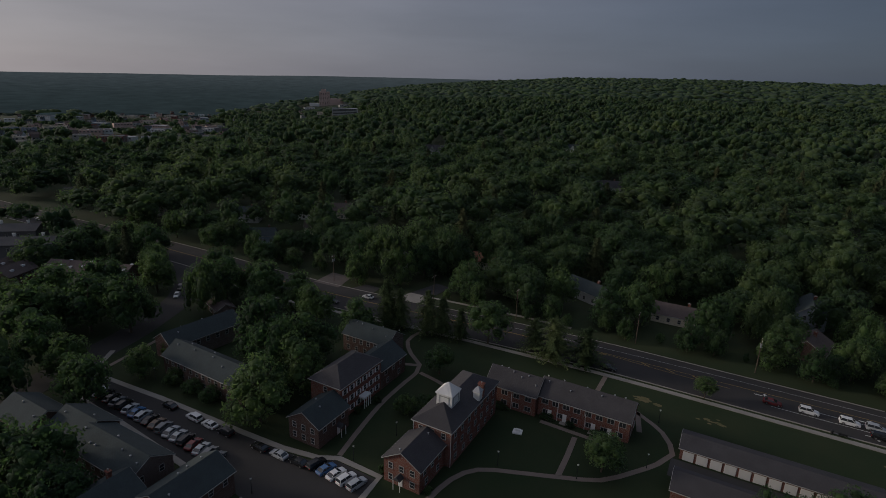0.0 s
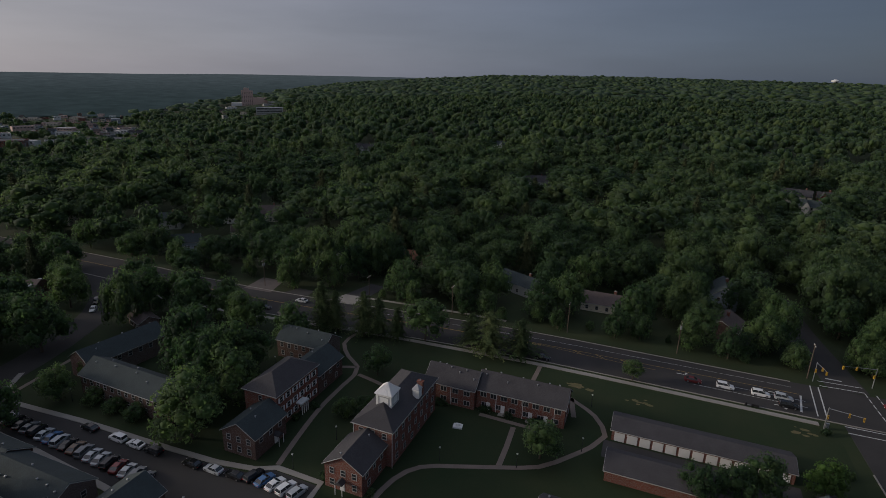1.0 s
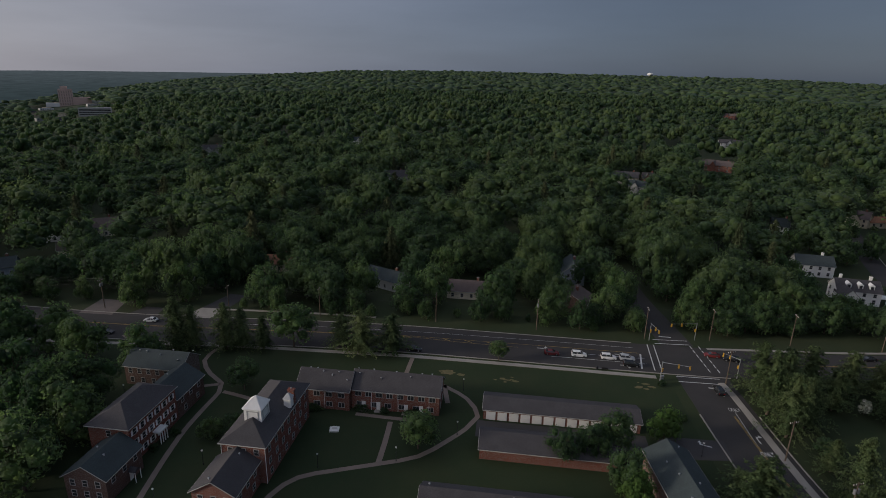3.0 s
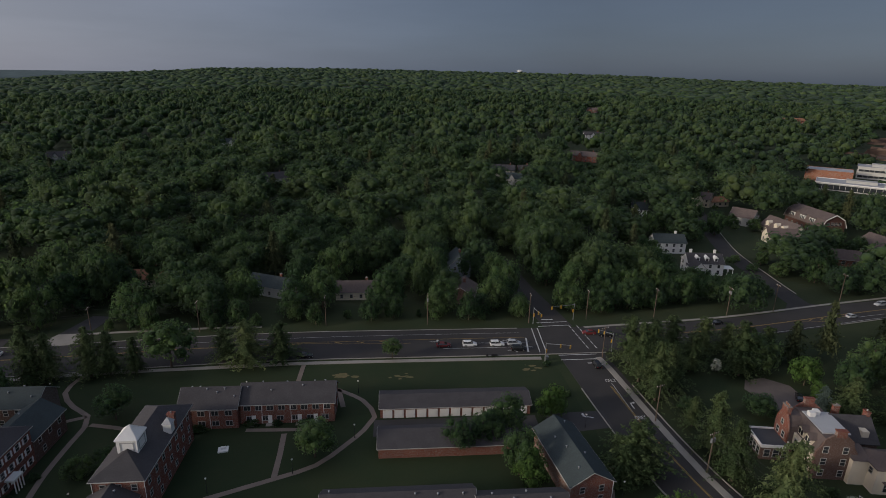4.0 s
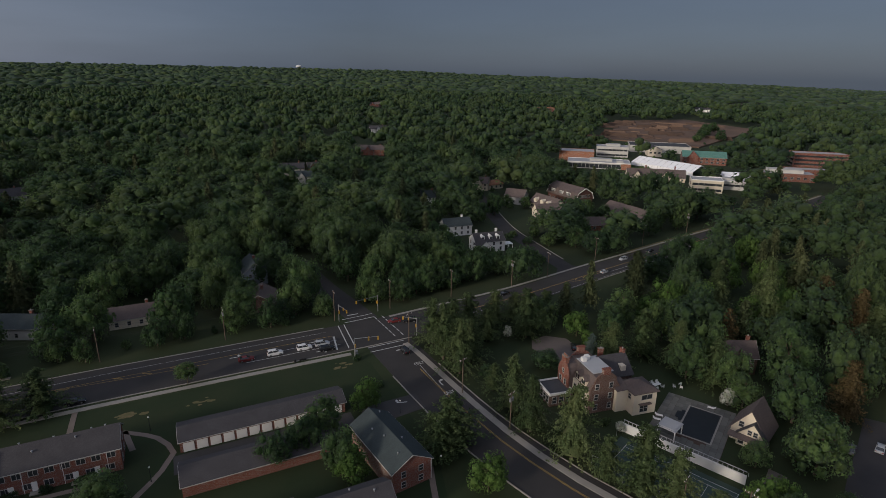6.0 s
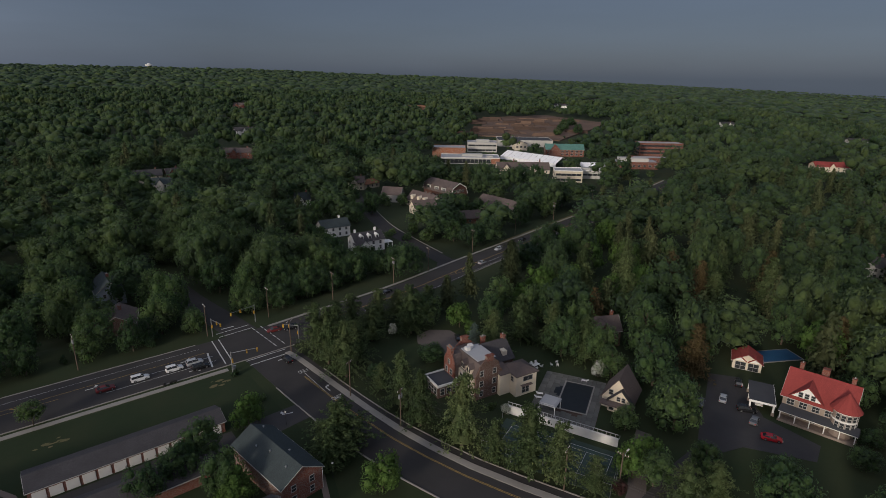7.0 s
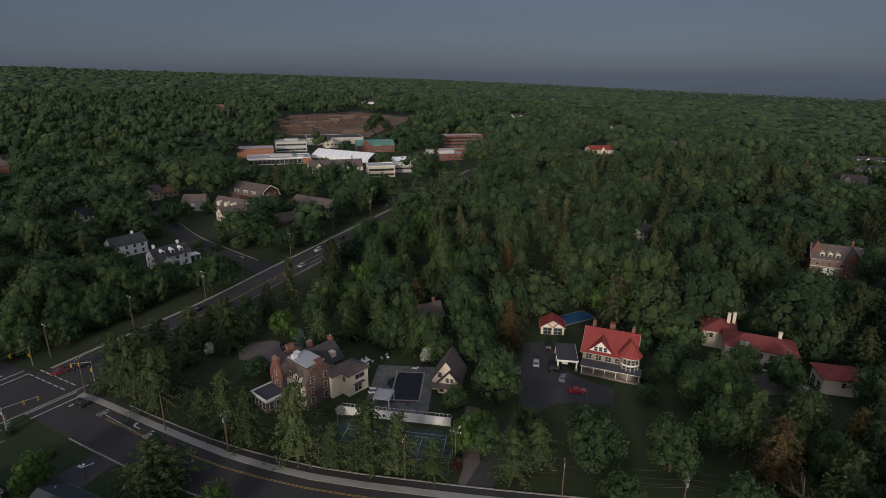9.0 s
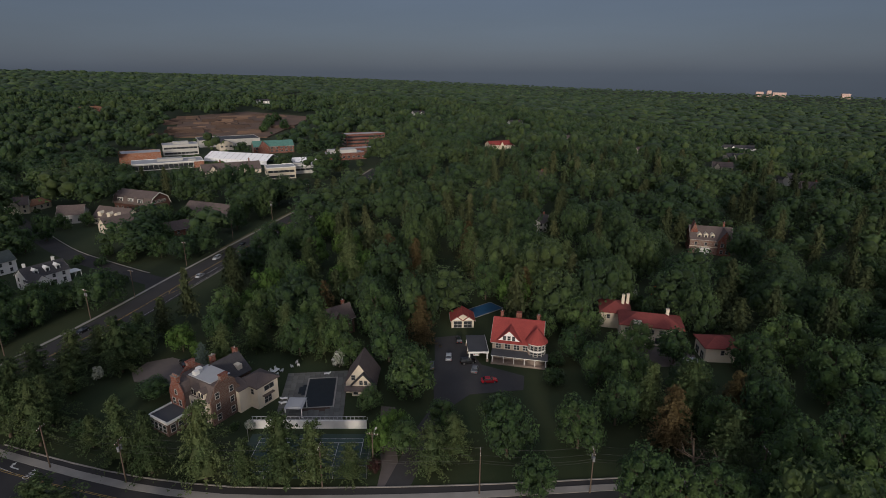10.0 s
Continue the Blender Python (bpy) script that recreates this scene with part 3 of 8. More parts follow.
ribbon("pavement", [(-98, 169.0), (-80, 170.6), (-60, 171.8), (-45, 172)], -0.6, 0.6, 0.1, 0.2, CONCRETE, "strip of pale pavement on the far verge", "pavement")
for k in range(12):  # low growth on the near side of the uphill bend
    q = Vector(MAIN[14]).lerp(Vector(MAIN[18]), k / 11)
    keep_clear(q.x + 1, q.y - 2, 9.0, 12)
keep_clear(133, 38, 9, 12)
keep_clear(136, 47, 8, 12)
keep_clear(166, 240, 7, 16)
keep_clear(159, 212, 6, 12)
CLEAR += [(86, 84, 96, 82, 7), (84, 92, 84, 96, 5)]
CLEAR += [(103, 106, 118, 97, 7.5)]
slab("driveway", [(80.5, 45.6), (82.4, 42.2), (92, 45.8), (100, 50.5), (111, 56), (110, 59.5), (98, 53.8), (90, 48.8)], 0.028, 0.2, PAVERS, "brown paved drive past the tennis court", "driveway")
# ---- buildings ----
WINDOWS = {}


def lattice(xs, zs, solid, y0, y1):
    """One connected flat frame: the cells (i, k) for which solid holds, between y0 (front) and y1."""
    g, ids = Geo(), {}

    def at(i, k, s):
        if (i, k, s) not in ids:
            ids[i, k, s] = len(g.v)
            g.v.append((xs[i], (y0, y1)[s], zs[k]))
        return ids[i, k, s]

    cells = {(i, k) for i in range(len(xs) - 1) for k in range(len(zs) - 1) if solid(i, k)}
    for i, k in sorted(cells):
        g.f.append((at(i, k, 0), at(i + 1, k, 0), at(i + 1, k + 1, 0), at(i, k + 1, 0)))
        for di, dk, a, c in ((-1, 0, (0, 1), (0, 0)), (1, 0, (1, 0), (1, 1)), (0, -1, (0, 0), (1, 0)), (0, 1, (1, 1), (0, 1))):
            if (i + di, k + dk) not in cells:
                p, q = (i + a[0], k + a[1]), (i + c[0], k + c[1])
                g.f.append((at(*p, 0), at(*p, 1), at(*q, 1), at(*q, 0)))
    return g


def window_meshes(w, h, bars, trim):
    key = (w, h, bars, trim.name)
    if key not in WINDOWS:
        t = 0.1
        xs = [-w / 2 - t, -w / 2, -0.04, 0.04, w / 2, w / 2 + t] if w > 1.4 else [-w / 2 - t, -w / 2, w / 2, w / 2 + t]
        zs = [-t, 0, h / 2 - 0.04, h / 2 + 0.04, h, h + t] if bars else [-t, 0, h, h + t]
        edge_x, edge_z = {0, len(xs) - 2} | ({2} if w > 1.4 else set()), {0, len(zs) - 2} | ({2} if bars else set())
        f = lattice(xs, zs, lambda i, k: i in edge_x or k in edge_z, -0.08, 0.02)
        WINDOWS[key] = (f.mesh("window", trim), Geo().box(-w / 2, w / 2, -0.03, 0.015, 0, h).mesh("pane", GLASS))
    return WINDOWS[key]


SHUTTER = {}


def add_window(root, x, y, z, turn, w=0.95, h=1.35, bars=True, trim=SASH, shutters=False):
    """A sash window on a wall that faces -y when turn is 0."""
    fm, pm = window_meshes(w, h, bars, trim)
    win = part("window", fm, None, root)
    win.location, win.rotation_euler = (x, y, z), (0, 0, radians(turn))
    part("pane", pm, None, win)
    if shutters:
        if h not in SHUTTER:
            SHUTTER[h] = Geo().box(-0.22, 0.22, -0.06, 0, 0, h).mesh("shutter", WHITE)
        for s in (-1, 1):
            part("shutter", SHUTTER[h], None, win).location = (s * (w / 2 + 0.33), 0, 0)
    return win


def row(root, side, wide, deep, z, count, **kw):
    """Windows spread evenly along one side of a block of that width and depth."""
    length = wide if side in "SN" else deep
    for i in range(count):
        u = (i + 0.5) / count * (length - 0.8) - (length - 0.8) / 2
        x, y, a = {"S": (u, -deep / 2, 0), "N": (-u, deep / 2, 180), "E": (wide / 2, u, 90), "W": (-wide / 2, -u, -90)}[side]
        add_window(root, x, y, z, a, **kw)


def gable_roof(w, d, h, rise, along="x", over=0.45, thick=0.22):
    half, run = (d / 2, w / 2) if along == "x" else (w / 2, d / 2)
    k = rise / half
    e = half + over
    prof = [(-e, h - over * k), (0, h + rise), (e, h - over * k), (e, h - over * k - thick), (0, h + rise - thick), (-e, h - over * k - thick)]
    prof = [(a, b + thick) for a, b in prof]
    return Geo().extrude(prof, -run - over * 0.7, run + over * 0.7, flip=along == "y")


def hip_roof(w, d, h, rise, over=0.5, ends=(1, 1)):
    """Hipped at both ends of its longer side, or at those named by ends."""
    g = Geo()
    a, b = w / 2 + over, d / 2 + over
    z, t = h - 0.05, h + 0.18
    base = [(-a, -b), (a, -b), (a, b), (-a, b)]
    g.solid([(x, y, z) for x, y in base], [(x, y, t) for x, y in base])
    if d >= w:
        p, q = (0, -b + (a if ends[0] else 0), t + rise), (0, b - (a if ends[1] else 0), t + rise)
    else:
        p, q = (-a + (b if ends[0] else 0), 0, t + rise), (a - (b if ends[1] else 0), 0, t + rise)
    c = [(x, y, t + 0.004) for x, y in base]
    if d >= w:
        for f in ((c[0], c[1], p), (c[1], c[2], q, p), (c[2], c[3], q), (c[3], c[0], p, q)):
            g.face(f)
    else:
        for f in ((c[0], c[1], q, p), (c[1], c[2], q), (c[2], c[3], p, q), (c[3], c[0], p)):
            g.face(f)
    return g


def walls(w, d, h, rise=0.0, along="x"):
    g = Geo().box(-w / 2, w / 2, -d / 2, d / 2, -1.5, h)
    if rise:
        if along == "x":
            g.extrude([(-d / 2, h), (d / 2, h), (0, h + rise)], -w / 2, w / 2)
        else:
            g.extrude([(-w / 2, h), (w / 2, h), (0, h + rise)], -d / 2, d / 2, flip=True)
    return g


def eave_trim(w, d, h, along="x", over=0.45, rise=3.0):
    """White boards under the eaves, one by one."""
    boards = []
    half = d / 2 if along == "x" else w / 2
    k = rise / half
    z = h - over * k + 0.02
    for s in (-1, 1):
        if along == "x":
            y = s * (d / 2 + over)
            boards.append(Geo().box(-w / 2 - 0.3, w / 2 + 0.3, min(y, y + s * 0.08), max(y, y + s * 0.08), z - 0.02, z + 0.13))
        else:
            x = s * (w / 2 + over)
            boards.append(Geo().box(min(x, x + s * 0.08), max(x, x + s * 0.08), -d / 2 - 0.3, d / 2 + 0.3, z - 0.02, z + 0.13))
    for s in (-1, 1):  # boards up the gables
        for q in (-1, 1):
            run = (w if along == "x" else d) / 2 + over * 0.7
            a = [(q * (half + over), h - over * k), (0, h + rise), (0, h + rise + 0.14), (q * (half + over), h - over * k + 0.14)]
            if q < 0:
                a = a[::-1]
            lo, hi = sorted((s * run, s * (run + 0.07)))
            boards.append(Geo().extrude(a, lo, hi, flip=along == "y"))
    return boards


def chimney(root, x, y, z0, z1, w=0.9, d=0.7, material=None):
    c = part("chimney", Geo().box(x - w / 2, x + w / 2, y - d / 2, y + d / 2, z0, z1).box(x - w / 2 - 0.1, x + w / 2 + 0.1, y - d / 2 - 0.1, y + d / 2 + 0.1, z1, z1 + 0.2), material or BRICK, root)
    part("flue", Geo().rod((x, y, z1 + 0.2), (x, y, z1 + 0.6), 0.17), CONCRETE, c)
    return c


def roof_vents(root, w, h, rise, d, count, seed, along="x"):
    rnd = random.Random(seed)
    for i in range(count):
        u = (i + 0.5 + rnd.uniform(-0.3, 0.3)) / count * w - w / 2
        v = rnd.uniform(0.12, 0.6) * rnd.choice((-1, -1, 1))
        z = h + rise * (1 - abs(v)) + 0.15
        x, y = (u, v * d / 2) if along == "x" else (v * d / 2, u)
        part("roof_vent", Geo().rod((x, y, z - 0.2), (x, y, z + 0.4), 0.14, 0.14, 8).rod((x, y, z + 0.4), (x, y, z + 0.5), 0.24, 0.1, 8), STEEL, root)


def house(name, label, x, y, w, d, h, rise, along="x", roof="gable", turn=0.0, wall=BRICK, top=ROOF_GREY, rows=(), vents=0, z=None, trim=True, category="house", group="", clear=None, over=0.45, roof_label=""):
    """A block with walls, roof, white boards and rows of windows: rows of (side, count, height[, options])."""
    root = thing(name, x, y, label, category, z, turn, group)
    part("wall", walls(w, d, h, rise if roof == "gable" else 0, along), wall, root)
    if roof == "gable":
        part("roof", gable_roof(w, d, h, rise, along, over), top, root, roof_label)
        if trim:
            for g in eave_trim(w, d, h, along, over, rise):
                part("eave_board", g, EAVE, root, "white painted eave board")
    elif roof == "hip":
        part("roof", hip_roof(w, d, h, rise, over), top, root, roof_label)
        if trim:
            a, b = w / 2 + over, d / 2 + over
            for x0, x1, y0, y1 in ((-a - 0.06, a + 0.06, -b - 0.06, -b), (-a - 0.06, a + 0.06, b, b + 0.06), (-a - 0.06, -a, -b, b), (a, a + 0.06, -b, b)):
                part("eave_board", Geo().box(x0, x1, y0, y1, h - 0.06, h + 0.14), EAVE, root, "white painted eave board")
    else:
        a, b = w / 2 + 0.1, d / 2 + 0.1
        part("roof", Geo().box(-a + 0.3, a - 0.3, -b + 0.3, b - 0.3, h - 0.1, h + 0.1), top, root)
        g = Geo().box(-a, a, -b, -b + 0.3, h - 0.2, h + 0.45).box(-a, a, b - 0.3, b, h - 0.2, h + 0.45)
        g.box(-a, -a + 0.3, -b + 0.3, b - 0.3, h - 0.2, h + 0.45).box(a - 0.3, a, -b + 0.3, b - 0.3, h - 0.2, h + 0.45)
        part("parapet", g, WHITE if trim else wall, root)
    for r in rows:
        row(root, r[0], w, d, r[2], r[1], **(r[3] if len(r) > 3 else {}))
    if vents:
        roof_vents(root, w if along == "x" else d, h, rise, d if along == "x" else w, vents, int(x * 7 + y), along)
    if clear:
        keep_clear(x, y, *clear)
    return root


def door(root, x, y, z, turn, w=1.0, h=2.1, material=WHITE, knob=True):
    d = part("door", Geo().box(-w / 2, w / 2, -0.08, 0.02, 0, h).box(-w / 2 + 0.12, w / 2 - 0.12, -0.1, -0.08, 0.2, h * 0.45).box(-w / 2 + 0.12, w / 2 - 0.12, -0.1, -0.08, h * 0.55, h - 0.15), material, root)
    d.location, d.rotation_euler = (x, y, z), (0, 0, radians(turn))
    if knob:
        part("handle", Geo().rod((w / 2 - 0.1, -0.1, h * 0.48), (w / 2 - 0.1, -0.16, h * 0.48), 0.04), STEEL, d)
    return d


def stoop(root, x, y, turn, w=1.8, d=1.6):
    """A little gabled door canopy with posts."""
    g = Geo().extrude([(-w / 2, 2.5), (w / 2, 2.5), (0, 3.3)], -d, 0, flip=True)
    c = part("door_canopy", g, ROOF_GREY, root)
    for s in (-1, 1):
        part("post", Geo().box(s * (w / 2 - 0.1) - 0.06, s * (w / 2 - 0.1) + 0.06, -d + 0.05, -d + 0.17, 0, 2.5), WHITE, c)
    c.location, c.rotation_euler = (x, y, 0), (0, 0, radians(turn))
    door(root, x, y, 0.1, turn)


APT = "apartment block"
TWO = dict(w=1.5, h=1.2, bars=False)
# the court of brick apartments
a1 = house("apartment_block", "two-storey red brick apartment wing with grey shingle roof", -44.6, 120.9, 13.4, 8.6, 5.6, 3.0, rows=[("S", 4, 3.6, TWO), ("S", 4, 0.9, TWO)], vents=6, category=APT)
a2 = house("apartment_block", "long two-storey red brick apartment wing, white doors, grey roof", -26.6, 122.3, 22.2, 8.4, 5.6, 3.0, rows=[("S", 8, 3.7, TWO), ("S", 6, 0.9, TWO), ("E", 2, 3.6), ("E", 2, 0.9)], vents=7, category=APT)
for u in (-8.0, -4.2, 2.8, 6.6):
    door(a2, u, -4.2, 0.2, 0)
    part("step", Geo().box(u - 0.9, u + 0.9, -5.4, -4.2, 0, 0.2), CONCRETE, a2)
for root, xs, y in ((a1, (-4.5, 0.4), -4.35), (a2, (-6.0, 0.8, 8.6), -4.25)):
    for u in xs:
        part("downpipe", Geo().rod((u, y, 0), (u, y, 5.4), 0.06, n=6), WHITE, root, "white rain pipe")
b = house("apartment_block", "three-storey brick apartment block with hipped grey roof and cupola", -51.5, 101.0, 9.2, 23.8, 8.8, 3.0, roof="hip", rows=[("E", 7, 6.4), ("E", 7, 3.6), ("E", 6, 0.9), ("W", 7, 6.4), ("W", 7, 3.6), ("S", 3, 6.6)], category=APT)
for s in (-1, 1):
    part("downpipe", Geo().rod((s * 4.68, -11.98, 0), (s * 4.68, -11.98, 8.6), 0.06, n=6), WHITE, b, "white rain pipe")
part("roof_vent", Geo().rod((0, -8.2, 10.4), (0, -8.2, 11.3), 0.16), STEEL, b)
cup = part("cupola", Geo().box(-1.9, 1.9, -6.9, -3.1, 10.0, 13.6).box(-2.1, 2.1, -7.1, -2.9, 13.6, 13.85), WHITE, b, "white louvred timber cupola")
part("cupola_roof", Geo().solid([(-2.2, -7.2, 13.85), (2.2, -7.2, 13.85), (2.2, -2.8, 13.85), (-2.2, -2.8, 13.85)], [(-0.05, -5.05, 15.9), (0.05, -5.05, 15.9), (0.05, -4.95, 15.9), (-0.05, -4.95, 15.9)]), WHITE, cup, "pale ribbed metal pyramid roof")
for i in range(9):
    u = -2.0 + 0.5 * i
    part("seam", Geo().rod((u, -7.2, 13.89), (u * 0.03, -5.02, 15.93), 0.04, n=4), WHITE, cup)
    part("seam", Geo().rod((2.2, -5.0 + u, 13.89), (0.03, -5.0 + u * 0.03, 15.93), 0.04, n=4), WHITE, cup)
for (fx, fy, tn) in ((0, -6.92, 0), (1.92, -5.0, 90), (-1.92, -5.0, -90)):
    lv = part("louvre", lattice([-1.3, -1.1, 1.1, 1.3], [0, 0.2, 2.0, 2.2], lambda i, k: not (i == 1 and k == 1), -0.06, 0.02), SIDING_GREY, cup, "grey louvre frame")
    lv.location, lv.rotation_euler = (fx, fy, 11.1), (0, 0, radians(tn))
cup2 = part("roof_lantern", Geo().box(3.3, 4.9, 1.0, 2.6, 9.4, 11.6), WHITE, b, "small white roof lantern")
part("lantern_roof", Geo().solid([(3.1, 0.8, 11.6), (5.1, 0.8, 11.6), (5.1, 2.8, 11.6), (3.1, 2.8, 11.6)], [(4.05, 1.75, 12.8), (4.15, 1.75, 12.8), (4.15, 1.85, 12.8), (4.05, 1.85, 12.8)]), FLAT_GREY, cup2)
chimney(b, 4.1, 3.6, 8.8, 12.4, 1.4, 0.9)
c = house("apartment_block", "two-storey red brick gabled apartment wing facing the car park", -52.6, 83.9, 8.6, 10.0, 5.6, 2.6, "y", rows=[("S", 3, 3.6), ("E", 3, 3.4), ("E", 2, 0.9), ("W", 3, 3.4)], category=APT, vents=2)
add_window(c, -2.6, -5, 0.9, 0)
add_window(c, 2.6, -5, 0.9, 0)
stoop(c, -0.2, -5.0, 0)
d_ = house("apartment_block", "three-storey brick apartment block with white shutters and portico", -81.8, 98.2, 9.2, 16.4, 8.8, 3.0, roof="hip", rows=[("E", 6, 6.5, dict(shutters=True)), ("E", 6, 3.8, dict(shutters=True)), ("E", 6, 1.1, dict(shutters=True)), ("S", 1, 6.6)], category=APT)
po = part("portico", Geo().box(4.6, 6.4, -1.2, 1.6, 2.9, 3.3), WHITE, d_, "white curved entrance portico")
for u in (-1.0, -0.2, 0.6, 1.4):
    part("column", Geo().rod((6.2, u, 0.1), (6.2, u, 2.9), 0.13, 0.11, 8), WHITE, po)
e_ = house("apartment_block", "two-storey brown brick gabled wing with grey roof", -79.0, 84.4, 8.8, 10.4, 5.4, 2.6, "y", wall=BRICK_DARK, top=ROOF_SLATE, rows=[("S", 3, 3.4), ("S", 3, 0.9), ("E", 3, 3.4)], category=APT, vents=2)
stoop(e_, 4.4, 1.5, 90)
house("apartment_block", "two-storey brick gabled link wing with grey roof", -81.8, 112.3, 9.2, 11.5, 5.6, 2.8, "y", wall=BRICK_DARK, top=ROOF_SLATE, rows=[("E", 3, 3.5), ("E", 2, 0.9)], category=APT, vents=2)
house("apartment_block", "long two-storey brick apartment wing behind trees", -92.0, 123.4, 16.0, 8.6, 5.6, 2.8, wall=BRICK_DARK, top=ROOF_SLATE, rows=[("S", 6, 3.5), ("S", 5, 0.9)], vents=5, category=APT)
house("apartment_block", "long two-storey brick apartment row beside the lot", -116.5, 86.0, 31.0, 8.8, 5.6, 2.8, wall=BRICK_DARK, top=ROOF_SLATE, rows=[("S", 12, 3.5), ("S", 10, 0.9)], vents=8, category=APT, turn=-2)
house("apartment_block", "two-storey brick apartment wing with slate-grey roof", -137.0, 97.5, 9.0, 22.0, 5.6, 2.8, "y", wall=BRICK_DARK, top=ROOF_SLATE, rows=[("E", 7, 3.5)], vents=4, category=APT, turn=-8)
house("garage", "small brick garage with two white doors", -152.5, 118.0, 9.0, 6.0, 2.6, 1.6, wall=BRICK_DARK, top=ROOF_BROWN, category="garage", turn=-20, rows=[("S", 2, 0.1, dict(w=2.4, h=2.1, bars=True))])
s1 = house("apartment_block", "two-storey brick apartment block seen from its gable end", -103.6, 52.6, 20.0, 9.4, 5.6, 2.6, wall=BRICK_DARK, top=ROOF_SLATE, rows=[("S", 6, 3.5), ("S", 5, 0.9), ("E", 2, 3.5)], vents=7, category=APT)
house("apartment_block", "two-storey brick apartment wing set back", -119.4, 54.2, 11.4, 9.0, 5.4, 2.5, wall=BRICK_DARK, top=ROOF_SLATE, rows=[("S", 4, 3.4)], vents=2, category=APT)
house("apartment_block", "two-storey brick apartment wing with pale rain pipes", -133.0, 50.6, 13.6, 9.0, 5.4, 2.5, wall=BRICK_DARK, top=ROOF_SLATE, rows=[("E", 2, 3.4)], vents=2, category=APT)
house("apartment_block", "two-storey brick apartment wing beside the lot entrance", -84.2, 53.4, 9.2, 14.0, 5.4, 2.6, "y", wall=BRICK_DARK, top=ROOF_SLATE, rows=[("E", 4, 3.4)], vents=4, category=APT)
s4 = house("apartment_block", "two-storey brick block with a chimney on its roof", -94.0, 43.6, 9.0, 10.0, 5.4, 2.6, "y", wall=BRICK_DARK, top=ROOF_SLATE, category=APT)
chimney(s4, -1.0, 2.0, 6.5, 9.0)
# garage rows and the block beside the side road
g_ = house("garage_row", "long brick garage row with white panel doors", 14.2, 122.4, 37.4, 7.4, 2.9, 1.3, top=ROOF_GREY, category="garage")
for i in range(13):
    gd = part("garage_door", Geo().box(-1.15, 1.15, -0.08, 0.02, 0.05, 2.25), WHITE, g_, "white panelled garage door")
    gd.location = (-16.9 + 2.8 * i, -3.7, 0)
    for k in range(3):
        part("panel", Geo().box(-1.05, 1.05, -0.11, -0.08, 0.15 + 0.7 * k, 0.72 + 0.7 * k), WHITE, gd)
house("garage_row", "low brick garage row with plain grey roof", 10.2, 107.5, 29.4, 7.6, 2.8, 1.9, top=ROOF_GREY, category="garage", rows=[])
i1 = house("apartment_block", "two-storey red brick gabled block with slate roof", 36.4, 96.8, 9.0, 19.0, 5.2, 2.6, "y", turn=8, top=ROOF_SLATE, rows=[("S", 2, 3.2), ("S", 2, 0.8), ("E", 5, 3.2)], category=APT, vents=5)
part("downpipe", Geo().rod((4.55, -9.52, 0), (4.55, -9.52, 5), 0.06, n=6), WHITE, i1)
house("apartment_block", "two-storey brick apartment wing with grey roof", -0.2, 84.0, 28.0, 8.6, 5.4, 2.7, rows=[("S", 8, 3.4)], vents=6, category=APT)
house("apartment_block", "two-storey brick apartment wing stepped forward", 22.4, 82.0, 16.6, 8.6, 5.4, 2.7, rows=[("S", 5, 3.4)], vents=4, category=APT)

# houses across the main road
H1 = dict(w=0.9, h=1.3)
hs = [
    ("bungalow with orange-brown roof among trees", -99, 214, 15, 10, 3.4, 2.6, "x", CREAM, ROOF_TAN, 12, (8, 12)),
    ("grey-roofed house beside a lawn", -48, 203, 17, 9, 4.0, 2.8, "x", SIDING_GREY, ROOF_SLATE, -25, (8, 8)),
    ("brown-roofed bungalow with white gable", -15.5, 199, 15, 10, 3.2, 2.6, "x", CREAM, ROOF_BROWN, 0, (8, 8)),
    ("blue-grey house with steep dark roof", 26, 224, 9, 14, 5.4, 3.4, "y", SIDING_BLUE, ROOF_SLATE, 0, (6, 12)),
    ("brown house with white porch gable", 24.5, 195, 10, 12, 3.6, 2.8, "y", BRICK_DARK, ROOF_BROWN, -15, (6, 8)),
    ("small house with pale roof and yellow shrub", -128, 196, 11, 9, 4.6, 3.0, "y", SIDING_GREY, ROOF_GREY, 30, (6, 10)),
]
hs += [
    ("house with grey gambrel roof", -222, 232, 15, 10, 5.0, 3.4, "x", WHITE, ROOF_GREY, 36, (8, 9)),
    ("house with brownish dormer roof", -205, 245, 15, 9, 5.0, 3.4, "x", CREAM, ROOF_BROWN, 36, (8, 10)),
    ("house with grey dormer roof", -241, 208, 16, 9, 5.0, 3.2, "x", SIDING_GREY, ROOF_SLATE, 34, (7, 8)),
    ("low house with blue-grey roof", -204, 186, 12, 9, 4.0, 2.8, "x", SIDING_BLUE, ROOF_SLATE, 36, (6, 6)),
    ("small brown-roofed house among trees", -194, 212, 10, 8, 4.0, 2.8, "x", CREAM, ROOF_BROWN, 34, (6, 6)),
    ("pale house with grey roof", -360, 184, 15, 9, 5.0, 3.2, "x", CREAM, ROOF_GREY, 35, (8, 8)),
    ("pale house with brown roof", -294, 188, 13, 9, 5.0, 3.2, "x", CREAM, ROOF_BROWN, 30, (7, 6)),
]
hs += [("dark shingled house deep in the woods", -92, 420, 18, 10, 5.5, 4.0, "x", SIDING_GREY, ROOF_GREY, 20, (9, 40))]
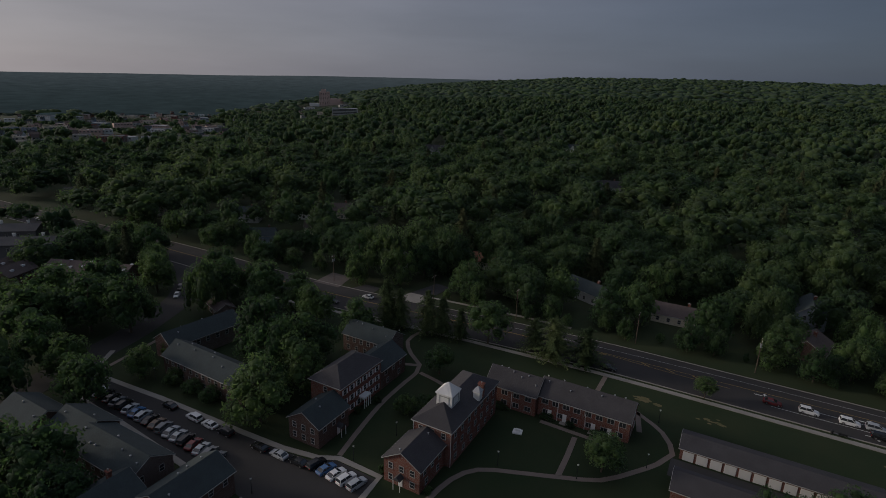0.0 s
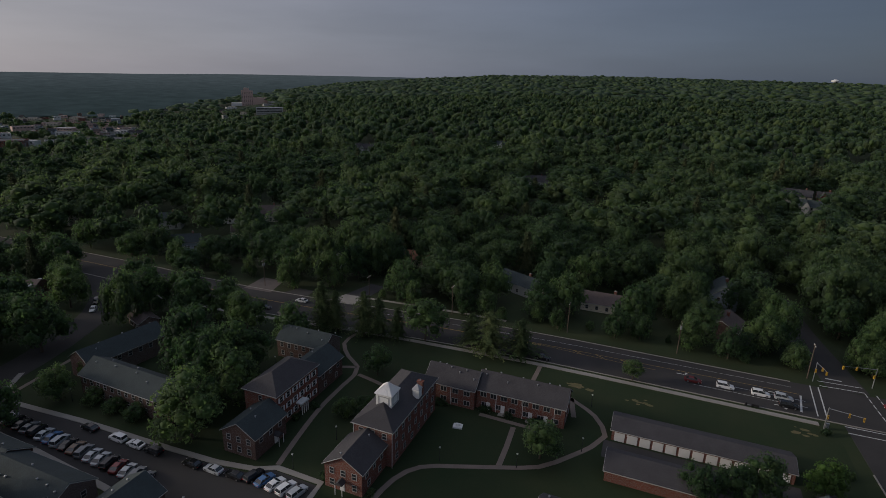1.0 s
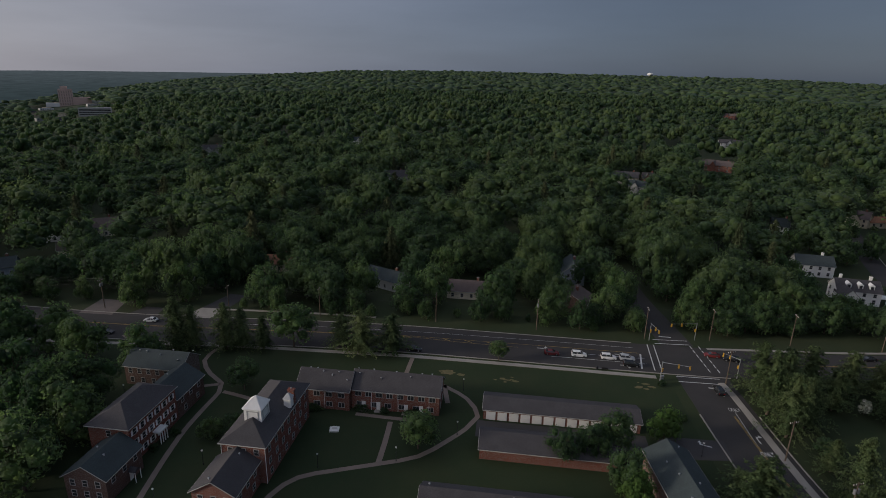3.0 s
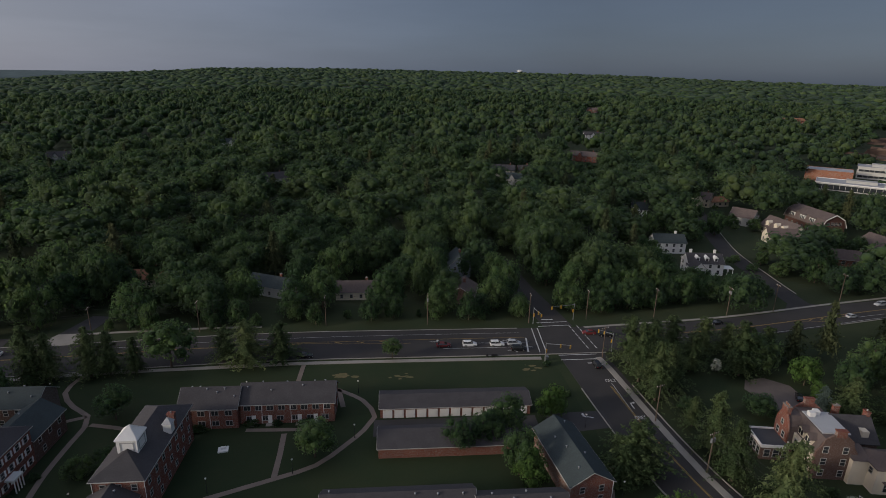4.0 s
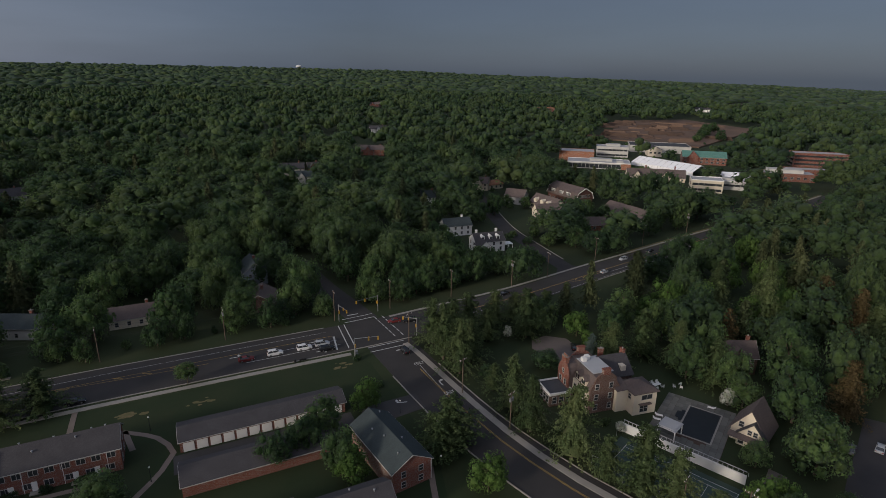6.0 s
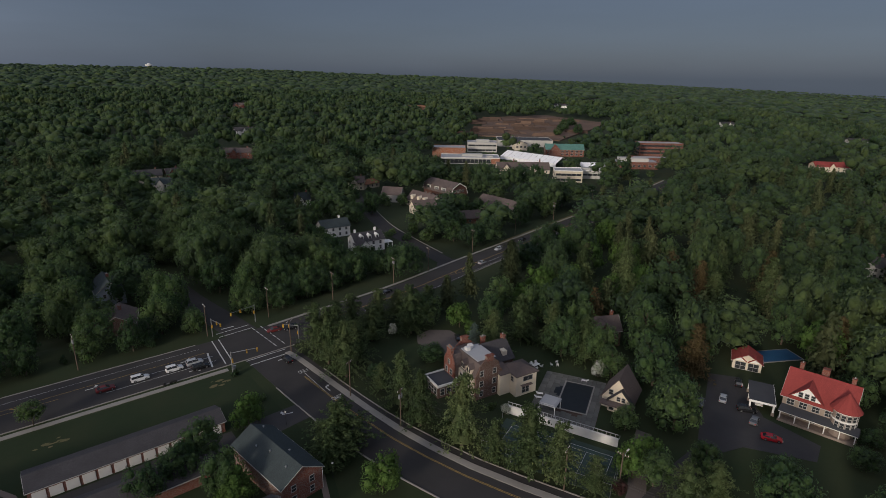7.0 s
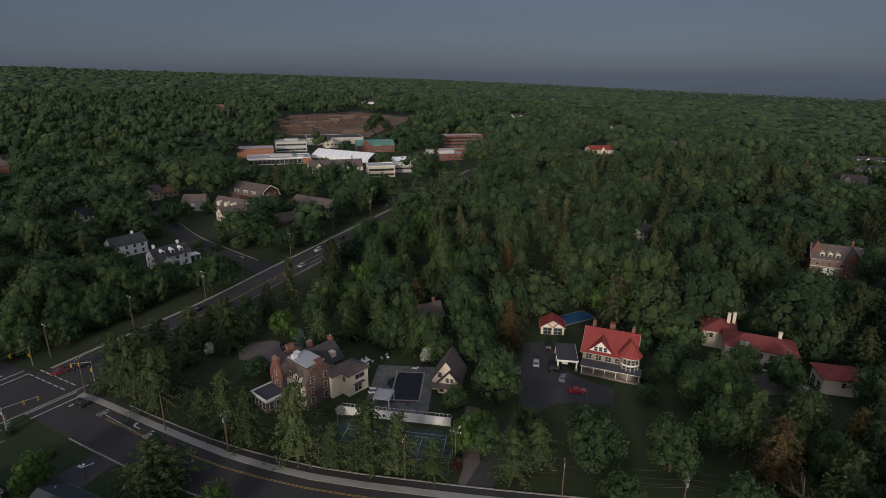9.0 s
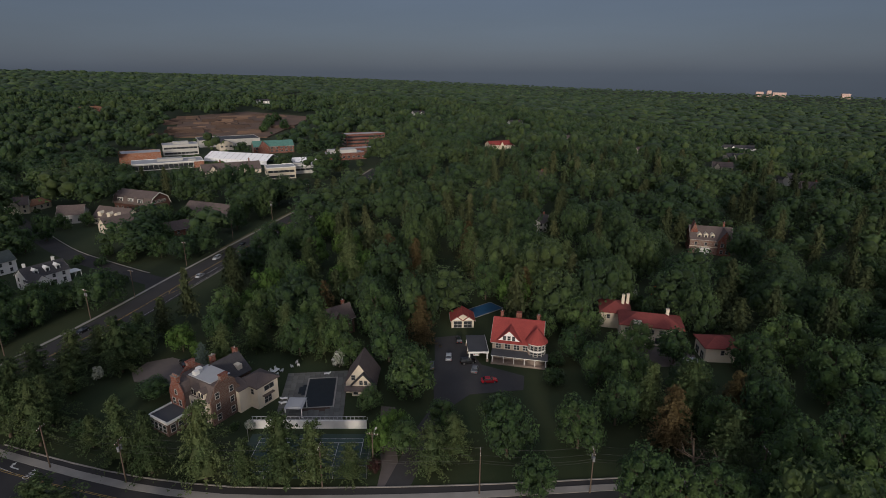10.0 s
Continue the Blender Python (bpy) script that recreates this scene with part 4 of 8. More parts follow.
for lab, x, y, w, d, h, rise, along, wm, tm, turn, cl in hs:
    r_ = house("house", lab, x, y, w, d, h, rise, along, wall=wm, top=tm, turn=turn, rows=[("S", 4 if along == "x" else 2, 0.9, H1), ("E", 2, 0.9, H1), ("W", 2, 0.9, H1)] + ([("S", 4 if along == "x" else 2, 3.3, H1)] if h > 4.5 else []), clear=cl)
    chimney(r_, w * 0.25 if along == "x" else 0.6, 0.5, h, h + rise + 1.0)
# white house with dormers beside the street, and its grey neighbour
wh = house("house", "white house with grey roof, dormers and side porch", 134.0, 221, 15, 9, 5.4, 3.2, "x", wall=WHITE, top=ROOF_GREY, turn=-8, rows=[("S", 4, 0.9, dict(h=1.5)), ("S", 4, 3.5), ("W", 2, 3.4), ("W", 2, 0.9), ("E", 2, 3.4)], clear=(13, 34))
for u in (-3.6, 0.4, 4.2):
    dm = part("dormer", Geo().box(u - 0.8, u + 0.8, -3.6, -0.5, 6.0, 7.6).extrude([(u - 1.0, 7.6), (u + 1.0, 7.6), (u, 8.4)], -3.7, -0.5, flip=True), WHITE, wh)
    part("pane", Geo().box(u - 0.5, u + 0.5, -3.65, -3.6, 6.3, 7.4), GLASS, dm)
chimney(wh, -5.5, 0.6, 6, 9.9, material=WHITE)
chimney(wh, 4.8, 0.8, 6, 9.9, material=WHITE)
pw = part("porch", Geo().box(7.5, 12.5, -3.2, 1.2, 2.7, 2.95), WHITE, wh, "white open side porch")
for px, py in ((7.8, -3), (12.3, -3), (12.3, 1), (10, -3)):
    part("post", Geo().box(px - 0.1, px + 0.1, py - 0.1, py + 0.1, 0, 2.7), WHITE, pw)
wg = house("house", "wing of the white house with a gable facing the road", 128, 214.5, 5.5, 7, 4.8, 2.6, "y", wall=WHITE, top=ROOF_GREY, turn=-8, rows=[("S", 2, 0.9), ("S", 1, 3.2)])
gh = house("house", "pale grey house with slate roof and white chimney", 133, 252, 15, 9, 5.4, 3.2, "x", wall=WHITE, top=ROOF_SLATE, turn=-6, rows=[("S", 4, 0.9), ("S", 4, 3.5), ("W", 2, 3.5)], clear=(12, 30))
chimney(gh, 3.5, 0.4, 6, 9.8, material=WHITE)
# the barns and halls up the street
for lab, x, y, w, d, h, rise, turn, wm, tm, cl in [
        ("brown hall with long tiled roof and cream end wall", 211.5, 277, 23, 11, 4.0, 5.0, -87, CREAM, ROOF_BROWN, (13, 46)),
        ("cream wing with a brown gabled roof and small terrace", 201, 264, 15, 9, 4.2, 3.6, -14, CREAM, ROOF_BROWN, (10, 26)),
        ("low hall with brown roof behind trees", 243, 240, 31, 13, 3.6, 4.6, -89, CREAM, ROOF_BROWN, (15, 30)),
        ("small grey-walled lodge with hipped brown roof", 205, 303, 13, 11, 5.0, 4.2, -50, SIDING_GREY, ROOF_BROWN, (11, 46)),
        ("brick annexe with brown roof and white gable window", 207, 230, 14, 8, 3.6, 3.4, -22, BRICK, ROOF_BROWN, (9, 26)),
        ("small roofed house by the bend of the street", 216, 352, 14, 9, 3.5, 2.5, 10, CREAM, ROOF_TAN, (8, 40))]:
    r_ = house("hall", lab, x, y, w, d, h, rise, "x", wall=wm, top=tm, turn=turn, rows=[("S", max(2, int(w / 4)), 1.2, dict(w=1.3, h=1.4)), ("E", 3, 1.2), ("E", 2, h + 0.6), ("W", 2, 1.2)], clear=cl, trim=wm is not CREAM)
    if 20 < w < 30:
        for u in (-0.28, 0.0, 0.24):
            part("dormer", Geo().box(u * w - 1.2, u * w + 1.2, -d / 2 + 0.4, -d / 4, h + 0.4, h + 2.4).extrude([(u * w - 1.5, h + 2.4), (u * w + 1.5, h + 2.4), (u * w, h + 3.4)], -d / 2 + 0.2, -d / 4 + 1, flip=True), wm if wm is CREAM else WHITE, r_)
barn = thing("hall", 239, 290, "dark red gambrel-roofed hall with white trimmed gable end", "hall", turn=-90)
keep_clear(239, 290, 18, 44)
GAMBREL = [(-7.2, 5.2), (-5.6, 9.4), (0, 12.4), (5.6, 9.4), (7.2, 5.2)]
RUSSET = surface("dark_red_boards", (0.105, 0.052, 0.042), (0.075, 0.04, 0.034), rough=0.85, scale=0.4, fine=5)
part("wall", Geo().extrude([(-6.7, 0), (6.7, 0), (6.7, 5.3), (5.2, 9.2), (0, 12.0), (-5.2, 9.2), (-6.7, 5.3)], -15, 15), RUSSET, barn)
part("roof", Geo().extrude(GAMBREL + [(p * 0.97, q - 0.35) for p, q in GAMBREL[::-1]], -15.6, 15.6), ROOF_BROWN, barn, "brown shingled gambrel roof")
for e in (-15.75, 15.6):
    for (p, q), (p2, q2) in zip(GAMBREL[:-1], GAMBREL[1:]):
        part("bargeboard", Geo().extrude([(p, q - 0.45), (p2, q2 - 0.45), (p2, q2 + 0.05), (p, q + 0.05)], e, e + 0.15), WHITE, barn, "white painted bargeboard")
for side, x_, tn_ in (("E", 15, 90), ("W", -15, -90)):
    for u in (-3.4, -1.1, 1.1, 3.4):
        add_window(barn, x_, u, 6.2, tn_, w=1.5, h=1.7)
    for u in (-3.6, 0, 3.6):
        add_window(barn, x_, u, 1.4, tn_, w=1.3, h=1.7)
for u in (-9.5, -1.0, 6.5):
    dm = part("dormer", Geo().box(u - 2.0, u + 2.0, -6.7, -4.2, 6.0, 8.7), WHITE, barn, "white shed dormer with windows")
    part("dormer_roof", Geo().solid([(u - 2.3, -7.0, 8.6), (u + 2.3, -7.0, 8.6), (u + 2.3, -3.6, 9.9), (u - 2.3, -3.6, 9.9)], [(u - 2.3, -7.0, 8.8), (u + 2.3, -7.0, 8.8), (u + 2.3, -3.6, 10.1), (u - 2.3, -3.6, 10.1)]), ROOF_BROWN, dm)
    for v in (-1.2, 0, 1.2):
        part("pane", Geo().box(u + v - 0.45, u + v + 0.45, -6.76, -6.7, 6.5, 8.2), GLASS, dm)
row(barn, "S", 30, 13.4, 1.6, 7, w=1.3, h=1.6)
# ---- school buildings and the building site ----
BIG = dict(w=2.2, h=1.6, bars=False)
PALE_WALL = surface("pale_render", (0.50, 0.49, 0.46), (0.40, 0.39, 0.37), rough=0.85, scale=0.2, fine=3)


def ribbons(root, w, d, levels, h=1.5, sides="SW"):
    """Long strips of dark glass between pale mullions round a block."""
    for z in levels:
        if "S" in sides:
            strip = part("ribbon_window", Geo().box(-w / 2 + 1, w / 2 - 1, -d / 2 - 0.08, -d / 2 + 0.1, z, z + h), GLASS, root)
            for k in range(1, int(w / 4)):
                u = -w / 2 + 1 + k * (w - 2) / int(w / 4)
                part("mullion", Geo().box(u - 0.12, u + 0.12, -d / 2 - 0.14, -d / 2 - 0.08, z, z + h), PALE_WALL, strip)
        if "W" in sides:
            part("ribbon_window", Geo().box(-w / 2 - 0.08, -w / 2 + 0.1, -d / 2 + 1, d / 2 - 1, z, z + h), GLASS, root)


def roof_plant(root, h, boxes):
    for x0, x1, y0, y1, rise_ in boxes:
        part("roof_plant", Geo().box(x0, x1, y0, y1, h, h + rise_), SIDING_GREY, root, "grey rooftop plant housing")


sb = house("school_block", "orange brick school block with flat pale roof", 372, 446, 34, 22, 9, 0, roof="flat", wall=BRICK_ORANGE, top=FLAT_GREY, turn=-40, category="school", clear=(26, 80), trim=False)
ribbons(sb, 34, 22, (1.2,), 2.2, "W")
sb = house("school_block", "low school block with glass front and pale flat roof", 362, 402, 56, 26, 5.5, 0, roof="flat", wall=PALE_WALL, top=FLAT_GREY, turn=-40, category="school", clear=(26, 80))
ribbons(sb, 56, 26, (0.6,), 3.8)
roof_plant(sb, 5.6, ((-8, 12, -3, 6, 2.2), (16, 22, -8, -3, 1.4)))
part("brick_end", Geo().box(20, 28.2, -13.3, -4, 0, 5.2), BRICK_ORANGE, sb, "orange brick end bay")
sb = house("school_block", "pale three-storey school block with dark window bands", 424, 452, 32, 22, 10, 0, roof="flat", wall=PALE_WALL, top=FLAT_GREY, turn=-40, category="school", clear=(20, 60), trim=False)
ribbons(sb, 32, 22, (1.2, 6.2), 1.8)
roof_plant(sb, 10.1, ((-6, 8, -4, 4, 2.4),))
house("school_block", "wide low sports hall with dark flat roof", 502, 462, 64, 38, 7, 0, roof="flat", wall=PALE_WALL, top=FLAT_DARK, turn=-40, rows=[("S", 4, 1.5, BIG)], category="school", clear=(34, 60), trim=False)
house("school_hall", "cream gabled hall with arched window", 468, 436, 14, 16, 7, 3, "y", wall=CREAM, top=ROOF_GREY, turn=-35, rows=[("S", 3, 3.0, BIG)], category="school", clear=(12, 36))
tent = thing("marquee", 414, 366, "long white canvas marquee with pitched roof", "tent", turn=-86)
part("canopy", Geo().extrude([(-11, 3.2), (0, 8.2), (11, 3.2), (11, 3.0), (0, 8.0), (-11, 3.0)], -34, 34), TENT, tent)
part("side_wall", Geo().box(-34, 34, -10.9, -10.7, 0, 3.1), TENT, tent)
part("gable_end", Geo().extrude([(-10.7, 0), (10.7, 0), (10.7, 3.1), (0, 7.9), (-10.7, 3.1)], -34, -33.8), TENT, tent)
for i in range(12):
    u = -33.9 + 6.16 * i
    part("leg", Geo().rod((u, -10.98, 0), (u, -10.98, 3.1), 0.09, n=6), STEEL, tent)
for i in range(11):
    u = -33.9 + 6.16 * (i + 0.5)
    for q in (-1, 1):
        part("roof_seam", Geo().rod((u, q * 11, 3.25), (u, 0, 8.25), 0.09, n=4), STEEL, tent)
keep_clear(414, 350, 20, 70)
keep_clear(412, 392, 18, 70)
tent2 = thing("marquee", 424, 304, "smaller white twin-peaked canvas marquee", "tent", turn=-42)
part("canopy", Geo().extrude([(-9, 3), (-4.5, 6), (0, 3.4), (4.5, 6), (9, 3), (9, 2.8), (-9, 2.8)], -10, 10), TENT, tent2)
part("side_wall", Geo().box(-10, 10, -8.9, -8.7, 0, 2.9), TENT, tent2)
keep_clear(424, 304, 13, 50)
for lab, x, y, w, d, h, rise, turn, wm, tm in [
        ("cottage-style school house with brown roof and cream gables", 352, 338, 24, 13, 3.4, 5.6, -35, CREAM, ROOF_BROWN),
        ("cottage-style school house with steep brown roof", 370, 324, 22, 13, 3.4, 5.6, -40, CREAM, ROOF_BROWN)]:
    r_ = house("school_house", lab, x, y, w, d, h, rise, "x", wall=wm, top=tm, turn=turn, rows=[("S", 5, 1.2), ("W", 2, 1.2), ("W", 2, 4.2)], clear=(16, 76), category="school")
    part("cross_gable", Geo().extrude([(-7.3, 4.4), (-1.7, 4.4), (-4.5, 8.2)], -8.0, 0, flip=True).box(-7.0, -2.0, -7.9, -6.3, 0, 4.5), CREAM, r_)
    part("gable_roof", Geo().extrude([(-7.9, 4.0), (-4.5, 8.6), (-1.1, 4.0), (-1.1, 3.75), (-4.5, 8.3), (-7.9, 3.75)], -8.5, 0, flip=True), ROOF_BROWN, r_)
    chimney(r_, 3, 0.3, 7, 11.5)
sb = house("school_block", "cream two-storey block with flat roof and window bands", 362, 283, 22, 16, 9, 0, roof="flat", wall=CREAM, top=FLAT_GREY, turn=-45, category="school", clear=(16, 68))
ribbons(sb, 22, 16, (1.2, 5.2), 1.7)
sb = house("school_block", "low pale flat-roofed block behind trees", 388, 284, 26, 16, 6.5, 0, roof="flat", wall=PALE_WALL, top=FLAT_GREY, turn=-45, category="school", clear=(13, 48))
ribbons(sb, 26, 16, (2.6,), 1.6, "S")
roof_plant(sb, 6.6, ((-4, 6, -3, 4, 1.6),))
sb = house("school_block", "grey and brick block with pale stepped roof", 468, 290, 40, 20, 6, 0, roof="flat", wall=BRICK, top=FLAT_GREY, turn=-42, rows=[("S", 8, 2, BIG)], category="school", clear=(22, 68), trim=False)
part("upper_storey", Geo().box(-14, 12, -5, 7, 6.1, 9.0), PALE_WALL, sb, "pale upper storey set back")
gr = house("school_hall", "brick hall with green metal roof", 474, 378, 40, 16, 7, 5, "x", wall=BRICK, top=ROOF_GREEN, turn=-42, rows=[("S", 8, 1.4, BIG), ("S", 8, 4.4, BIG)], category="school", clear=(24, 80))
part("cross_gable", Geo().extrude([(-15, 7), (-5, 7), (-10, 12)], -10, 0, flip=True).box(-14.4, -5.6, -9.6, -7.9, 0, 7), BRICK, gr)
br = house("office_block", "three-storey red brick office block with ribbon windows", 568, 324, 46, 18, 13, 0, roof="flat", wall=BRICK, top=FLAT_GREY, turn=-42, category="office", clear=(26, 88), trim=False)
for z in (2.0, 5.8, 9.6):
    part("ribbon_window", Geo().box(-22, 22, -9.06, -8.9, z, z + 1.7), GLASS, br)
    part("ribbon_window", Geo().box(-23.06, -22.9, -8, 8, z, z + 1.7), GLASS, br)
house("office_block", "low red brick wing before the office block", 514, 294, 46, 14, 5, 0, roof="flat", wall=BRICK, top=FLAT_GREY, turn=-42, rows=[("S", 8, 1.4, BIG)], category="office", clear=(18, 52), trim=False)
site = Geo()
SITE = [(514, 556), (548, 509), (567, 460), (640, 492), (755, 540), (837, 582), (861, 740), (709, 751)]
pts = [(x, y, float(height(x, y)) + 1.4) for x, y in SITE]
site.solid([(x, y, z - 4) for x, y, z in pts], pts)
tagged(new("building_site", site.mesh("building_site", SOIL)), "reddish bare earth of a cleared building site", "building site", kind="structure")
for x, y in SITE + [(640, 620), (700, 620), (760, 640), (700, 560), (790, 660), (620, 540), (720, 700)]:
    keep_clear(x, y, 26, 70)
CLEAR += [(560, 540, 700, 690, 55), (640, 530, 800, 650, 55)]
rnd = random.Random(5)
for i in range(48):
    u, v = rnd.uniform(0.05, 0.95), i / 48
    x, y = 575 + 190 * v + 120 * (u - 0.5), 500 + 190 * v - 130 * (u - 0.5) + 20
    g = Geo()
    w, d, h = rnd.choice((7, 10, 14, 30)) * rnd.uniform(0.8, 1.3), rnd.uniform(1.5, 4.5), rnd.uniform(1.0, 4.5)
    z0 = float(height(x, y)) + 1.5
    g.solid([(-w, -d, -1), (w, -d, -1), (w, d, -1), (-w, d, -1)], [(-w * 0.9, -d * 0.4, h), (w * 0.85, -d * 0.3, h * 0.8), (w * 0.9, d * 0.4, h), (-w * 0.8, d * 0.3, h * 0.7)])
    ob = new("earth_bank", g.mesh("earth_bank", (SOIL, SOIL_DARK, SOIL_DARK)[i % 3]))
    ob.location, ob.rotation_euler = (x, y, z0), (0, 0, -0.83 + rnd.uniform(-0.4, 0.4))
    tagged(ob, "long terrace bank of excavated earth and rubble", "earth bank", group="heaps on the building site")

# ---- estate: brick mansion, wings, pool and tennis court ----
km = thing("mansion", 92.8, 97.8, "large brick mansion with brown mansard roof and parapet gables", "house", turn=-9)
keep_clear(92.8, 97.8, 10, 10)
part("wall", Geo().box(-4.0, 4.0, -6.0, 6.0, 0, 6.4), BRICK_DARK, km)
part("mansard", Geo().extrude([(-4.5, 6.2), (4.5, 6.2), (4.3, 6.5), (2.7, 9.8), (-2.7, 9.8), (-4.3, 6.5)], -5.9, 5.9, flip=True), ROOF_BROWN, km, "steep brown slate mansard")
for y in (-6.3, 5.9):
    pg_ = part("parapet_gable", Geo().extrude([(-4.2, 0), (4.2, 0), (4.2, 6.8), (3.2, 8.2), (2.9, 9.6), (1.3, 10.9), (-1.3, 10.9), (-2.9, 9.6), (-3.2, 8.2), (-4.2, 6.8)], y, y + 0.4, flip=True), BRICK_DARK if y < 0 else BRICK, km, "shaped brick parapet gable")
    part("chimney", Geo().box(-1.0, 1.0, y - 0.2, y + 0.7, 10.5, 11.9).box(-1.15, 1.15, y - 0.3, y + 0.8, 11.9, 12.1), BRICK, pg_)
for z in (0.9, 3.7, 6.6):
    for u in (-2.4, 1.6):
        add_window(km, u, -6.32, z, 0, w=1.0, h=1.5)
part("cream_bay", Geo().box(-4.9, -3.9, -5.4, 0.9, 0, 6.3), CREAM, km, "cream rendered bay with white windows")
for u, z in ((4.5, 0.9), (4.5, 3.7), (2.6, 0.9), (2.6, 3.7), (0.4, 0.9), (0.4, 3.7)):
    add_window(km, -4.92, -u, z, -90, w=0.95, h=1.6)
SHAPED = [(0.9, 0), (6.3, 0), (6.3, 6.0), (6.0, 7.5), (5.3, 8.8), (4.6, 9.7), (2.6, 9.7), (1.9, 8.8), (1.2, 7.5), (0.9, 6.0)]
part("front_gable_roof", Geo().extrude([(3.6 + (p - 3.6) * 0.97, q * 0.975) for p, q in SHAPED], -5.9, -1.6), ROOF_BROWN, km, "gambrel slate roof behind the parapet")
fgm = part("front_gable", Geo().extrude(SHAPED, -6.3, -5.9), BRICK, km, "shaped red brick gable with stone coping")
for (p, q), (p2, q2) in zip(SHAPED[2:-1], SHAPED[3:]):
    part("coping", Geo().rod((-6.1, p, q + 0.06), (-6.1, p2, q2 + 0.06), 0.24, n=6), BRICK, fgm)
part("chimney", Geo().box(-6.4, -5.5, 2.5, 4.7, 9.7, 11.3).box(-6.5, -5.4, 2.4, 4.8, 11.3, 11.5), BRICK, fgm)
for v in (3.0, 3.6, 4.2):
    part("flue", Geo().rod((-5.95, v, 11.5), (-5.95, v, 12.0), 0.16, n=8), BRICK_ORANGE, fgm)
for u in (2.4, 4.7):
    for z in (1.0, 3.9):
        add_window(km, -6.32, u, z, -90, w=0.95, h=1.5)
add_window(km, -6.32, 3.55, 6.7, -90, w=0.8, h=1.2)
for u, out in ((-3.4, -4.6), (-0.6, -4.5)):
    dm = part("dormer", Geo().box(out, -2.4, u - 0.95, u + 0.95, 6.7, 8.5), CREAM, km, "cream gabled dormer")
    part("dormer_roof", Geo().extrude([(u - 1.25, 8.35), (u, 9.35), (u + 1.25, 8.35), (u + 1.25, 8.2), (u, 9.15), (u - 1.25, 8.2)], out - 0.3, -1.8), ROOF_BROWN, dm)
    for v in (-0.45, 0.45):
        part("pane", Geo().box(out - 0.06, out, u + v - 0.32, u + v + 0.32, 7.0, 8.2), GLASS, dm)
deck = part("roof_deck", Geo().box(-2.4, 3.4, -4.2, 4.0, 9.8, 9.98), FLAT_GREY, km, "pale flat roof deck")
for dx, dy in ((-2.0, 2.2), (-0.6, 3.0)):
    part("roof_unit", Geo().box(dx, dx + 1.2, dy - 0.6, dy + 0.6, 9.98, 11.0), WHITE, deck, "white rooftop air unit")
kn = house("mansion_wing", "brick rear wing with grey slate roof and red chimneys", 100.6, 99.8, 8.4, 8.8, 6.2, 3.8, "x", turn=-9, wall=BRICK_DARK, top=ROOF_GREY, rows=[("E", 2, 3.5), ("S", 2, 3.5)], trim=False, clear=(6, 4))
chimney(kn, 3.9, 0.5, 7, 10.9, 0.7, 1.5)
chimney(kn, -1.6, 2.4, 7, 10.8, 1.4, 0.7)
part("dormer", Geo().box(1.0, 2.4, -3.8, -1.6, 7.0, 8.4), CREAM, kn)
kc = house("mansion_wing", "cream stucco wing with hipped brown roof", 101.0, 89.6, 6.6, 6.4, 6.0, 1.9, roof="hip", turn=-9, wall=CREAM, top=ROOF_BROWN, rows=[("W", 2, 3.9), ("E", 2, 3.8)], trim=False, clear=(6, 8))
add_window(kc, 0.4, -3.2, 4.1, 0, w=3.0, h=1.3, bars=False)
add_window(kc, -0.2, -3.2, 0.7, 0, w=2.2, h=2.0)
part("bay_roof", Geo().box(-1.9, 1.5, -4.1, -3.2, 3.0, 3.18), ROOF_BROWN, kc)
part("link", Geo().box(-6.6, -3.3, -0.6, 3.2, 0, 6.0), CREAM, kc, "cream two-storey link")
part("link_roof", Geo().solid([(-6.8, -0.9, 6.0), (-3.2, -0.9, 6.0), (-3.2, 3.4, 6.0), (-6.8, 3.4, 6.0)], [(-6.6, 2.6, 7.4), (-3.4, 2.6, 7.4), (-3.4, 3.4, 7.4), (-6.6, 3.4, 7.4)]), ROOF_BROWN, kc)
kf = house("garden_room", "flat-roofed garden room with white parapet", 84.4, 101.8, 6.6, 7.0, 3.3, 0, roof="flat", turn=-9, wall=BRICK_DARK, top=FLAT_DARK, rows=[("W", 4, 0.8, dict(w=1.2, h=1.8)), ("S", 3, 0.8, dict(w=1.2, h=1.8))], clear=(5, 16))
PA = 28.0
terr = thing("pool_terrace", 108.4, 76.5, "grey stone paving round the pool", "terrace", z=0.0, turn=PA, kind="structure")
PAVING = surface("terrace_stone", (0.15, 0.148, 0.135), (0.09, 0.088, 0.08), scale=0.5, fine=3, per_object=0.18)
part("bedding", Geo().box(-12, 12, -6.6, 9.0, -0.2, 0.03), SOIL_DARK, terr)
FLAGS, flag = {}, random.Random(14)
ty = -6.55
while ty < 8.9:
    depth_, tx = flag.choice((1.1, 1.4, 1.7)), -11.95
    while tx < 11.9:
        wide = min(flag.choice((1.2, 1.7, 2.2)), 11.95 - tx)
        if not (-6.6 < tx + wide / 2 < 6.6 and -3.4 < ty + depth_ / 2 < 3.4) and wide > 0.3:
            key = (round(wide, 2), depth_)
            if key not in FLAGS:
                FLAGS[key] = Geo().box(0.02, wide - 0.02, 0.02, depth_ - 0.02, 0.0, 0.05).mesh("flagstone", PAVING)
            part("flagstone", FLAGS[key], None, terr).location = (tx, ty, 0.012)
        tx += wide
    ty += depth_
pool = thing("swimming_pool", 109.7, 77.2, "pool under a taut black cover, stepped end", "swimming pool", z=0.05, turn=PA)
